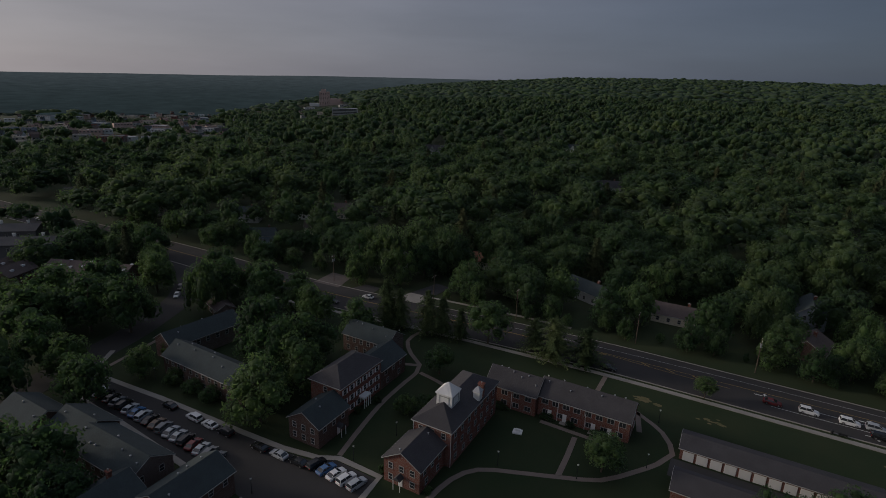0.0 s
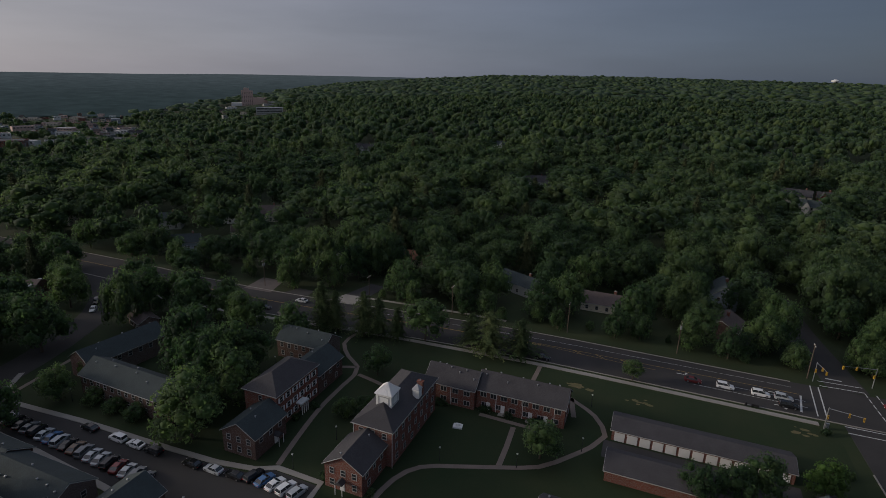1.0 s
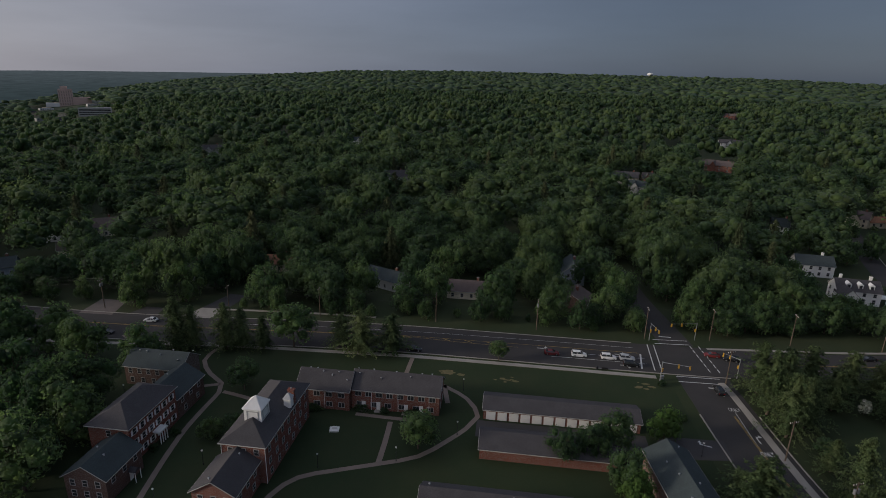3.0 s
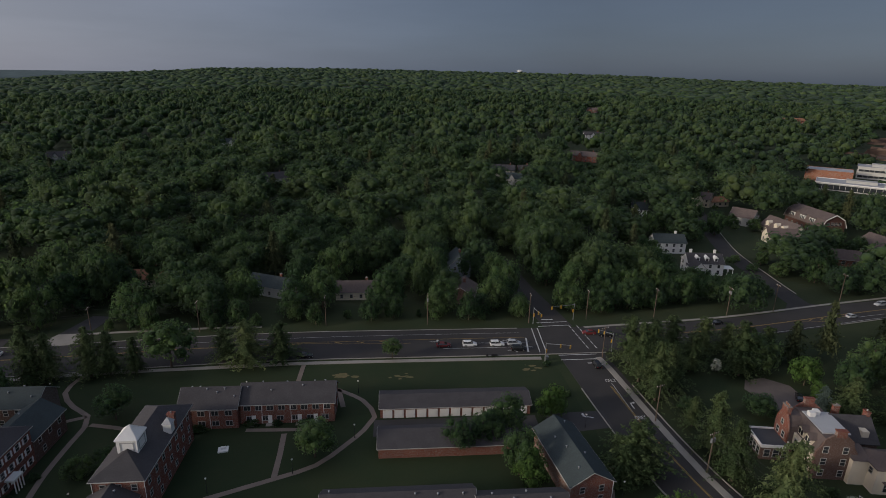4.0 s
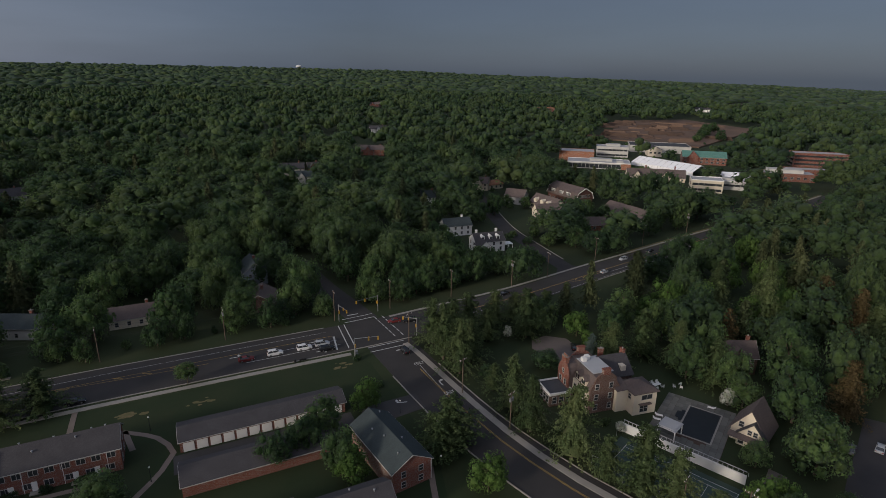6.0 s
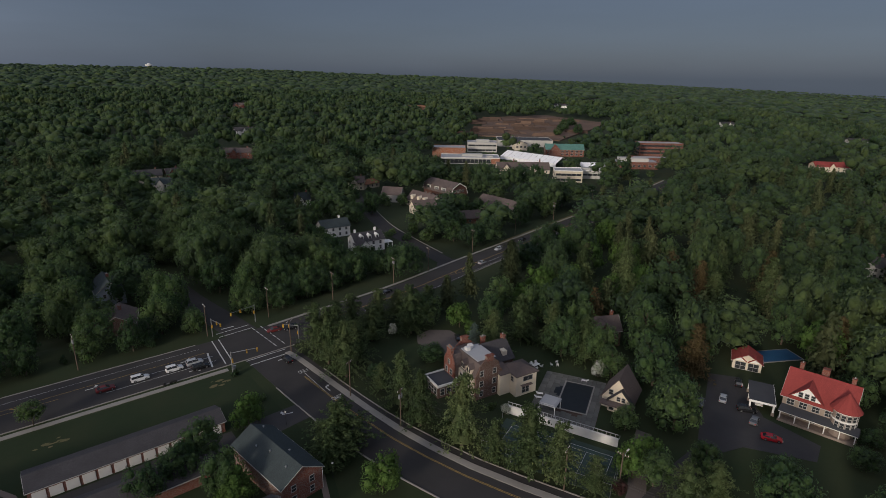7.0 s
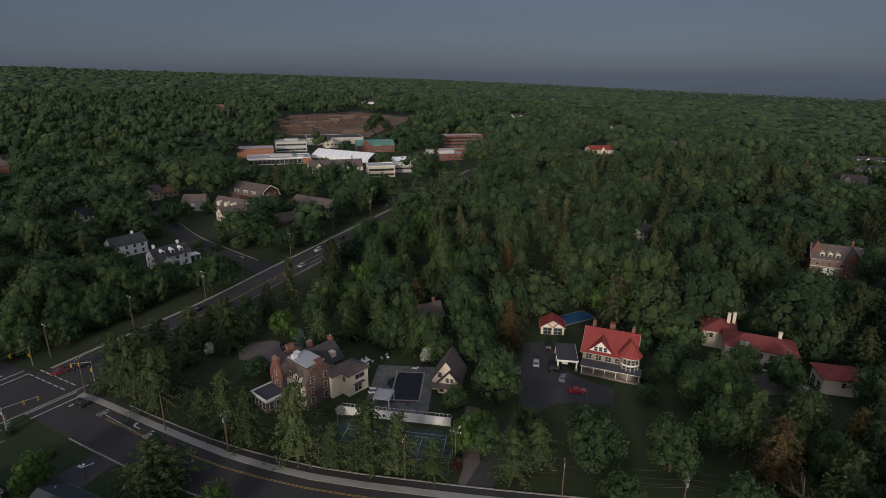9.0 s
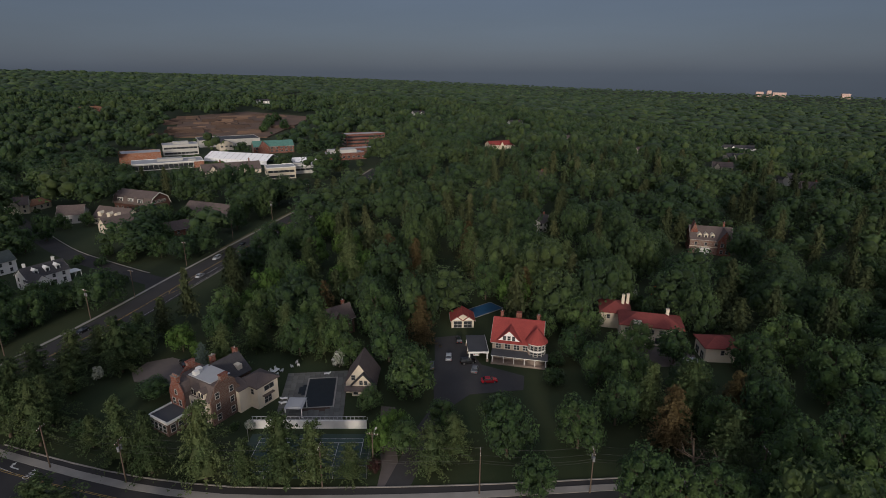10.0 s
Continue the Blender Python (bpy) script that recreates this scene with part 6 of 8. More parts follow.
def car_meshes(kind):
    """Lofted body, glass and wheels of a saloon, an estate or a van-like car, nose to +x."""
    if kind in CAR:
        return CAR[kind]
    tall = {"sedan": 1.42, "suv": 1.72, "van": 1.85}[kind]
    belt = {"sedan": 0.92, "suv": 1.05, "van": 1.1}[kind]
    nose, tail = 2.25, -2.3
    body = Geo()
    stations = [(tail, 0.45, belt - 0.12, 0.74), (tail + 0.12, 0.25, belt, 0.86), (-1.4, 0.2, belt, 0.9), (0.9, 0.2, belt, 0.9), (1.6, 0.22, belt - 0.12, 0.88), (nose - 0.15, 0.25, belt - 0.25, 0.82), (nose, 0.42, belt - 0.36, 0.68)]
    for x, z0, z1, hw in stations:
        body.v += [(x, -hw, z0), (x, -hw * 1.0, (z0 + z1) / 2), (x, -hw * 0.93, z1), (x, hw * 0.93, z1), (x, hw, (z0 + z1) / 2), (x, hw, z0)]
    n = len(stations)
    for i in range(n - 1):
        for k in range(6):
            a, b_ = i * 6 + k, i * 6 + (k + 1) % 6
            body.f.append((a, b_, b_ + 6, a + 6))
    body.f += [(0, 5, 4, 3, 2, 1), tuple((n - 1) * 6 + k for k in range(6))]
    r0, r1 = (-1.15, 0.1) if kind == "sedan" else (-1.95, 0.25)
    b0, b1 = (-1.85, 1.0) if kind == "sedan" else (-2.22, 1.05)
    cabin = Geo().solid([(b0, -0.82, belt), (b1, -0.82, belt), (b1, 0.82, belt), (b0, 0.82, belt)], [(r0, -0.64, tall - 0.06), (r1, -0.64, tall - 0.06), (r1, 0.64, tall - 0.06), (r0, 0.64, tall - 0.06)])
    roof = Geo().solid([(r0 - 0.08, -0.68, tall - 0.06), (r1 + 0.08, -0.68, tall - 0.06), (r1 + 0.08, 0.68, tall - 0.06), (r0 - 0.08, 0.68, tall - 0.06)], [(r0, -0.6, tall), (r1, -0.6, tall), (r1, 0.6, tall), (r0, 0.6, tall)])
    pillars = []
    for s in (-1, 1):
        for lo, hi in ((b0, r0), (b1, r1), ((b0 + b1) / 2, (r0 + r1) / 2)):
            pillars.append(Geo().rod((lo, s * 0.83, belt), (hi, s * 0.66, tall - 0.05), 0.05, n=4).mesh("pillar", PAINT["white"]))
    tyre = Geo().rod((0, -0.11, 0), (0, 0.11, 0), 0.33, n=14)
    rim = Geo().rod((0, -0.125, 0), (0, 0.125, 0), 0.2, n=10)
    lamp = Geo().box(-0.05, 0.05, -0.17, 0.17, -0.07, 0.07)
    CAR[kind] = (body.mesh("body", PAINT["white"]), cabin.mesh("glasshouse", GLASS), roof.mesh("roof", PAINT["white"]), tyre.mesh("tyre", RUBBER), rim.mesh("rim", RIM), lamp.mesh("headlight", LAMP_GLASS), lamp.mesh("tail_light", TAIL), belt, pillars)
    return CAR[kind]


def car(x, y, turn, colour, kind="sedan", label="", group="", z=None):
    body, cabin, roof, tyre, rim, head, tail, belt, pillars = car_meshes(kind)
    word = {"sedan": "saloon car", "suv": "sport-utility car", "van": "minivan"}[kind]
    root = thing("car", x, y, label or f"{colour} {word} standing on asphalt", "car", (float(height(x, y)) + 0.036) if z is None else z, turn, group)
    for nm, me in [("body", body), ("roof", roof)] + [("pillar", q) for q in pillars]:
        ob = part(nm, me, None, root)
        ob.material_slots[0].link = "OBJECT"
        ob.material_slots[0].material = PAINT[colour]
    part("glasshouse", cabin, None, root, "dark tinted glass")
    for sx in (-1.35, 1.4):
        for sy in (-0.8, 0.8):
            w = part("wheel", tyre, None, root)
            w.location = (sx, sy, 0.33)
            part("rim", rim, None, w)
    for sy in (-0.6, 0.6):
        part("headlight", head, None, root).location = (2.16, sy, belt - 0.38)
        part("tail_light", tail, None, root).location = (-2.27, sy, belt - 0.2)
    return root


Q = "cars queuing at the crossroads"
car(14.2, 155.6, 0, "maroon", "sedan", "dark red saloon car waiting in the queue", Q)
car(22.4, 155.8, 0, "white", "suv", "white sport-utility car waiting in the queue", Q)
car(31.1, 155.6, 0, "white", "suv", "white sport-utility car second in the queue", Q)
car(36.6, 155.9, 0, "silver", "suv", "silver estate car at the stop line", Q)
car(37.2, 152.2, 0, "black", "suv", "black sport-utility car at the stop line", Q)
car(63.0, 162.4, 175, "maroon", "sedan", "dark maroon saloon car crossing the junction", Q)
car(68.0, 160.6, 170, "black", "suv", "black sport-utility car crossing the junction", Q)
car(58.2, 141.4, 92, "black", "suv", "black sport-utility car waiting in the side road", Q)
car(-27.6, 150.6, 0, "black", "sedan", "black saloon car by the near kerb")
car(110.5, 168.0, 188, "black", "sedan", "black saloon car driving uphill")
car(164, 171.6, 12, "silver", "sedan", "silver saloon car on the bend")
car(184, 181.6, 191, "silver", "suv", "silver car coming round the bend")
car(205, 185.6, 191, "black", "sedan", "black car coming round the bend")
car(-126, 145.2, 3, "black", "sedan", "dark saloon car on the far lane")
car(-118, 155.6, 184, "white", "sedan", "white saloon car on the far lane")
car(-177, 118.5, -48, "white", "sedan", "white car on the west side road")
car(-182, 123.5, -46, "black", "suv", "black car on the west side road")
for k in range(5):
    car(-330 + 9 * k + (k % 2) * 3, 146.4 + 0.3 * k, 182, ("white", "silver", "white", "black", "silver")[k], "sedan", "car far off on the main road")
L = "cars in the parking lot"
cols = ["white", "black", "black", "grey", "black", "silver", "blue", "silver", "black", "bronze", "grey", "silver", "silver", "black", "maroon", "silver", "grey", "grey"]
for i, col in enumerate(cols):
    car(-137 + 2.72 * i, 67.2 - 0.04 * 2.72 * i, 104, col, ("sedan", "suv", "sedan")[i % 3], f"{col} car parked nose-in in the lot", L)
for x, y, col, kind in ((-116.5, 72.4, "black", "sedan"), (-107.3, 72.3, "white", "suv"), (-101.9, 72.3, "white", "sedan"), (-96.5, 72.3, "black", "suv"), (-85.8, 72.5, "black", "sedan"), (-80.4, 72.9, "silver", "sedan"), (-75.2, 73.3, "black", "sedan")):
    car(x, y, 178, col, kind, f"{col} car parked along the lot kerb", L)
for i, (col, kind) in enumerate((("black", "suv"), ("blue", "sedan"), ("white", "sedan"), ("white", "suv"), ("silver", "suv"))):
    car(-71.4 + 2.75 * i, 74.8 - 0.1 * i, 78, col, kind, f"{col} car parked nose-in by the brick wing", L)
for x, y, col in ((-62, 63, "black"), (-58.5, 62.5, "grey"), (-69, 56, "black")):
    car(x, y, 80, col, "suv", f"{col} car parked by the lot edge", L)
car(131.4, 37.6, -62, "red", "sedan", "bright red sports car on the driveway")
car(135.6, 43.2, 12, "grey", "sedan", "grey saloon car on the driveway")
car(138.8, 46.4, -55, "black", "suv", "black car near the carport")
car(139.4, 52.6, 20, "silver", "sedan", "silver car on the driveway")
car(145.4, 46.2, 24, "white", "sedan", "white car under the carport")
car(150.5, 53.5, 24, "black", "suv", "black car before the red-roofed garage")
car(133.0, 55.4, 20, "grey", "sedan", "grey car at the driveway edge")
car(107.0, 121.6, 60, "black", "sedan", "black car on the paved court")
car(165.5, -9.5, 60, "black", "suv", "black car before the villa")
car(164.0, -13.5, 80, "silver", "sedan", "silver car before the villa")

# ---- poles, wires, lamps and signals ----
POLES = []


def utility_pole(x, y, h=10.5, lean=0.0, arm_turn=0.0, can=False, wired=True):
    root = thing("utility_pole", x, y, "tall brown timber utility pole with crossarm" + (" and transformer cans" if can else ""), "utility pole", group="utility poles")
    root.rotation_euler = (lean, 0, radians(arm_turn))
    part("pole", Geo().rod((0, 0, -0.5), (0, 0, h), 0.17, 0.11, 8), TIMBER, root)
    part("crossarm", Geo().box(-1.2, 1.2, -0.06, 0.06, h - 0.7, h - 0.55), TIMBER, root)
    for u in (-1.1, -0.5, 0.5, 1.1):
        part("insulator", Geo().rod((u, 0, h - 0.55), (u, 0, h - 0.25), 0.07, 0.04, 6), LAMP_GLASS, root)
    if can:
        for u in (-0.42, 0.42):
            part("transformer", Geo().rod((u, 0.0, h - 2.6), (u, 0.0, h - 1.6), 0.26, n=10), STEEL, root, "grey transformer can")
    if wired:
        POLES.append((x, y, float(height(x, y)) + h))
    return root


def street_light(x, y, turn):
    root = utility_pole(x, y, 9.5, 0, turn, wired=False)
    part("lamp_arm", Geo().rod((0, 0, 8.0), (0, -2.2, 8.6), 0.05, n=6), STEEL, root)
    part("lamp_head", Geo().box(-0.15, 0.15, -2.9, -2.1, 8.5, 8.65), LAMP_GLASS, root)


north_line = [(-180, 163), (-140, 162.5), (-95, 165), (-64, 169), (-24, 172), (10, 172), (45, 171.8), (66, 174), (91, 174.6), (118.5, 175), (138, 177.5), (172, 187), (210, 195.5), (250, 203), (300, 213)]
for i, (x, y) in enumerate(north_line):
    utility_pole(x, y, 11, 0, 90, can=i % 4 == 1)
east_line = [(61.6, 146), (63.4, 113.8), (66.2, 95), (80.0, 57), (90.3, 27), (99.0, 6.5), (112, -25)]
for i, (x, y) in enumerate(east_line):
    utility_pole(x, y, 10.5, 0, 20, can=i in (2, 5))
street_light(88.6, 50, 100)


def wires(points):
    for (x0, y0, z0), (x1, y1, z1) in zip(points[:-1], points[1:]):
        span = new("power_line")
        tagged(span, "sagging black power lines between two poles", "power line", group="power lines")
        t = Vector((x1 - x0, y1 - y0, 0)).normalized()
        for o, drop in ((-1.1, 0.25), (1.1, 0.25), (0, 2.4), (0, 3.0)):
            pts = [Vector((x0 + (x1 - x0) * k / 8 - t.y * o, y0 + (y1 - y0) * k / 8 + t.x * o, z0 + (z1 - z0) * k / 8 - drop - 3.6 * k / 8 * (1 - k / 8))) for k in range(9)]
            g = Geo()
            for p in pts:
                g.v += [tuple(p + Vector((-t.y, t.x, 0)) * 0.014), tuple(p + Vector((t.y, -t.x, 0)) * 0.014), tuple(p + Vector((0, 0, 0.024)))]
            g.f = [(3 * k + i, 3 * k + (i + 1) % 3, 3 * k + 3 + (i + 1) % 3, 3 * k + 3 + i) for k in range(8) for i in range(3)]
            part("wire", g, BLACK, span)


wires(POLES[:len(north_line)])
wires(POLES[len(north_line):])


def lamp_post(x, y):
    root = thing("lamp_post", x, y, "black post-top lamp with white globe", "lamp", group="garden lamps")
    part("post", Geo().rod((0, 0, 0), (0, 0, 0.6), 0.13, 0.08, 8).rod((0, 0, 0.6), (0, 0, 3.4), 0.06, 0.05, 8), BLACK, root)
    part("globe", Geo().rod((0, 0, 3.4), (0, 0, 3.6), 0.13, 0.22, 8).rod((0, 0, 3.6), (0, 0, 3.85), 0.22, 0.1, 8), LAMP_GLASS, root)
    part("cap", Geo().rod((0, 0, 3.85), (0, 0, 3.95), 0.12, 0.02, 8), BLACK, root)


for x, y in ((-65.9, 80.4), (-62.8, 92.4), (-96, 113), (-39.5, 131.5), (-10.6, 130.5), (-10.2, 111.4), (-22.4, 100), (-38.4, 95.2), (45.1, 112.4), (45.2, 89.4), (-76.8, 62), (-131, 78.5), (-89, 133)):
    lamp_post(x, y)


def traffic_signal(x, y, turn, arm):
    root = thing("traffic_signal", x, y, "steel mast-arm traffic signal with yellow heads", "traffic signal", group="signals at the crossroads", turn=turn)
    part("mast", Geo().rod((0, 0, 0), (0, 0, 6.2), 0.13, 0.1, 8), STEEL, root)
    if arm:
        part("arm", Geo().rod((0, 0, 5.9), (arm, 0, 6.3), 0.09, 0.05, 8), STEEL, root)
    for u, z in ([(arm, 5.3), (arm * 0.6, 5.2)] if arm else []) + [(0.25, 3.0)]:
        hd = part("signal_head", Geo().box(u - 0.18, u + 0.18, -0.2, 0.2, z, z + 1.05), SIGNAL_YELLOW, root, "yellow signal head")
        for k in range(3):
            part("lens", Geo().rod((u, -0.26, z + 0.2 + 0.33 * k), (u, -0.2, z + 0.2 + 0.33 * k), 0.11, n=10), BLACK, hd)


traffic_signal(43.6, 144.8, -18, 7)
traffic_signal(61.1, 173.3, 197, 9)
traffic_signal(46.2, 170.6, -80, 6)
traffic_signal(66.0, 150.0, 145, 4.5)
box = thing("signal_cabinet", 44.3, 145.4, "small grey signal control cabinet", "cabinet")
part("body", Geo().box(-0.4, 0.4, -0.3, 0.3, 0, 1.4), STEEL, box)
part("cap", Geo().box(-0.45, 0.45, -0.35, 0.35, 1.4, 1.48), STEEL, box)
mon = thing("stone_plinth", -39.1, 108.5, "low pale stone plinth with a tablet on the lawn", "monument", turn=10)
part("base", Geo().box(-1.1, 1.1, -0.9, 0.9, 0, 0.35), WHITE, mon)
part("tablet", Geo().box(-0.5, 0.6, -0.2, 0.3, 0.35, 0.9), WHITE, mon)
bench = thing("bench", 29, 148.6, "dark roadside bench beside a litter bin", "bench")
part("seat", Geo().box(-0.9, 0.9, -0.25, 0.2, 0.4, 0.48), BLACK, bench)
part("backrest", Geo().box(-0.9, 0.9, -0.32, -0.25, 0.5, 0.9), BLACK, bench)
for u in (-0.8, 0.8):
    part("leg", Geo().box(u - 0.05, u + 0.05, -0.25, 0.2, 0, 0.4), BLACK, bench)
binn = thing("litter_bin", 26.8, 148.6, "black roadside litter bin", "bin")
part("body", Geo().rod((0, 0, 0), (0, 0, 0.9), 0.3, 0.33, 10), BLACK, binn)
part("lid", Geo().rod((0, 0, 0.9), (0, 0, 1.0), 0.34, 0.2, 10), BLACK, binn)
play = thing("play_frame", 213.8, -3.0, "orange timber climbing frame with slide", "play frame", turn=20)
for a, b_ in (((-2, -1.5, 0), (-2, -1.5, 3)), ((-2, 1.5, 0), (-2, 1.5, 3)), ((1, -1.5, 0), (1, -1.5, 3)), ((1, 1.5, 0), (1, 1.5, 3))):
    part("post", Geo().rod(a, b_, 0.12, n=6), ORANGE, play)
part("platform", Geo().box(-2, 1, -1.5, 1.5, 1.4, 1.5), ORANGE, play)
part("ridge", Geo().rod((-2, 0, 3.6), (-6.5, 0, 3.3), 0.1, n=6), ORANGE, play, "swing beam")
for q in (-1.5, 1.5):
    part("brace", Geo().rod((-6.5, 0, 3.3), (-6.9, q * 1.1, 0), 0.1, n=6), ORANGE, play)
    part("rafter", Geo().rod((-2, q, 3), (-0.5, 0, 4.4), 0.09, n=6), ORANGE, play)
    part("rafter", Geo().rod((1, q, 3), (-0.5, 0, 4.4), 0.09, n=6), ORANGE, play)
for u in (-3.6, -5.0):
    for q in (-0.25, 0.25):
        part("rope", Geo().rod((u + q, 0, 3.4), (u + q, 0, 0.6), 0.03, n=4), STEEL, play)
    part("swing_seat", Geo().box(u - 0.3, u + 0.3, -0.12, 0.12, 0.55, 0.6), BLACK, play)
part("slide", Geo().solid([(1, -0.4, 1.3), (4, -0.4, 0.1), (4, 0.4, 0.1), (1, 0.4, 1.3)], [(1, -0.4, 1.5), (4, -0.4, 0.3), (4, 0.4, 0.3), (1, 0.4, 1.5)]), ORANGE, play)
keep_clear(213.8, -3, 6, 22)

# garden furniture of the mansion


def garden_chair(x, y, turn):
    root = thing("garden_chair", x, y, "white garden armchair standing on the grass", "chair", turn=turn, group="garden furniture")
    part("seat", Geo().box(-0.32, 0.32, -0.32, 0.32, 0.38, 0.44), WHITE, root)
    part("backrest", Geo().box(-0.32, 0.32, 0.28, 0.36, 0.44, 1.0), WHITE, root)
    for sx in (-0.28, 0.28):
        part("armrest", Geo().box(sx - 0.05, sx + 0.05, -0.3, 0.3, 0.62, 0.67), WHITE, root)
        for sy in (-0.28, 0.28):
            part("leg", Geo().box(sx - 0.03, sx + 0.03, sy - 0.03, sy + 0.03, 0, 0.38), WHITE, root)


def lounger(x, y, turn):
    root = thing("sun_lounger", x, y, "white sun lounger on the pool terrace", "sun lounger", z=0.05, turn=turn, group="sun loungers")
    part("mattress", Geo().box(-0.35, 0.35, -0.95, 0.45, 0.32, 0.42), WHITE, root)
    part("backrest", Geo().solid([(-0.35, 0.45, 0.32), (0.35, 0.45, 0.32), (0.35, 1.0, 0.72), (-0.35, 1.0, 0.72)], [(-0.35, 0.42, 0.42), (0.35, 0.42, 0.42), (0.35, 0.96, 0.82), (-0.35, 0.96, 0.82)]), WHITE, root)
    for sx in (-0.3, 0.3):
        for sy in (-0.85, 0.4):
            part("leg", Geo().box(sx - 0.03, sx + 0.03, sy - 0.03, sy + 0.03, 0, 0.32), WHITE, root)


table = thing("garden_table", 113.5, 94.5, "white garden table on the lawn", "table", group="garden furniture")
part("tabletop", Geo().box(-1.2, 1.2, -0.6, 0.6, 0.7, 0.76), WHITE, table)
for sx in (-1.05, 1.05):
    for sy in (-0.45, 0.45):
        part("leg", Geo().box(sx - 0.04, sx + 0.04, sy - 0.04, sy + 0.04, 0, 0.7), WHITE, table)
for x, y, turn in ((112.2, 95.6, 20), (113.4, 95.9, 0), (114.8, 95.6, -15), (112.4, 93.3, 170), (114.5, 93.2, 190), (117.5, 92.0, 60), (118.8, 90.8, 120), (120.0, 92.2, 200)):
    garden_chair(x, y, turn)
for x, y, turn in ((101.5, 83.0, 40), (103.2, 84.0, 40), (118.0, 80.5, 210), (97.6, 66.8, 110)):
    lounger(x, y, turn)
keep_clear(115, 93, 6, 6)
# ---- trees ----
RNG = np.random.default_rng(7)


def unit(v):
    return v / np.linalg.norm(v, axis=-1, keepdims=True)


def cards(c, n, size):
    """Small leaf sprays: one bent triangle each, at c, facing n."""
    k = len(c)
    t = unit(np.cross(n, RNG.normal(size=(k, 3))))
    b = np.cross(n, t)
    s = np.asarray(size).reshape(-1, 1) * RNG.uniform(0.6, 1.3, (k, 1))
    w = s * RNG.uniform(0.5, 0.9, (k, 1))
    v = np.stack([c - t * s, c + t * s * 0.7 - b * w, c + t * s * 0.5 + b * w * 1.2], 1)
    return v.reshape(-1, 3), np.arange(3 * k).reshape(-1, 3)


ICO = bmesh.new()
bmesh.ops.create_icosphere(ICO, subdivisions=1, radius=1.0)
ICO_V = np.array([v.co[:] for v in ICO.verts])
ICO_F = np.array([[v.index for v in f.verts] for f in ICO.faces])


def join(pieces):
    """Joins lists of (verts, quads or tris) into one vertex array and one face list."""
    vs, fs, k = [], [], 0
    for v, f in pieces:
        vs.append(v)
        fs += (f + k).tolist()
        k += len(v)
    return np.concatenate(vs), fs


def crown(leaves, lobes, size, tall=1.15, spread=0.62, core=0.62):
    """A broad crown of unit radius, centred on its middle: rounded boughs heaped over a dense core, each clad in leaf sprays, with gaps between."""
    k = np.arange(lobes) + RNG.uniform(-0.35, 0.35, lobes)
    z = np.clip(1 - 1.45 * (k + 0.5) / lobes, -0.6, 1)
    a = k * 2.39996 + RNG.uniform(-0.3, 0.3, lobes)
    q = np.sqrt(np.maximum(0, 1 - z * z))
    d = np.stack([np.cos(a) * q, np.sin(a) * q, z], 1)
    lean = np.array([RNG.uniform(0.82, 1.15), RNG.uniform(0.82, 1.15), tall])
    c = d * RNG.uniform(0.5, 0.8, (lobes, 1)) * lean
    r = RNG.uniform(0.62, 1.05, lobes) * spread * (16.0 / max(lobes, 6)) ** 0.25
    c, r = np.vstack([[[0, 0, -0.05]], c]), np.concatenate([[0.58], r])
    per = np.maximum(3, (leaves * r ** 2 / (r ** 2).sum()).astype(int))
    pts, nrm = [], []
    for k in range(len(c)):
        u = unit(RNG.normal(size=(per[k] * 2, 3)))
        p = c[k] + u * r[k] * RNG.uniform(0.80, 1.18, (len(u), 1))
        away = np.all([np.linalg.norm(p - c[j], axis=1) > r[j] * 0.93 for j in range(len(c)) if j != k], axis=0)
        keep = away & ((u[:, 2] > -0.5) | (RNG.random(len(u)) < 0.3))
        pts.append(p[keep][:per[k]])
        nrm.append(u[keep][:per[k]])
    p, n = np.concatenate(pts), np.concatenate(nrm)
    n = unit(n + RNG.normal(size=n.shape) * 0.5 + [0, 0, 0.15])
    out = [cards(p, n, size)]
    for k in range(len(c)):
        wob = 1 + RNG.uniform(-0.1, 0.1, (len(ICO_V), 1))
        out.append((c[k] + ICO_V * r[k] * core * wob, ICO_F))
    v, f = join(out)
    z0, z1 = np.percentile(v[:, 2], (0.5, 99.5))
    v[:, 2] = (v[:, 2] - z0) / (z1 - z0) * 2 - 1
    v[:, :2] /= np.percentile(np.hypot(v[:, 0], v[:, 1]), 98)
    return v, f


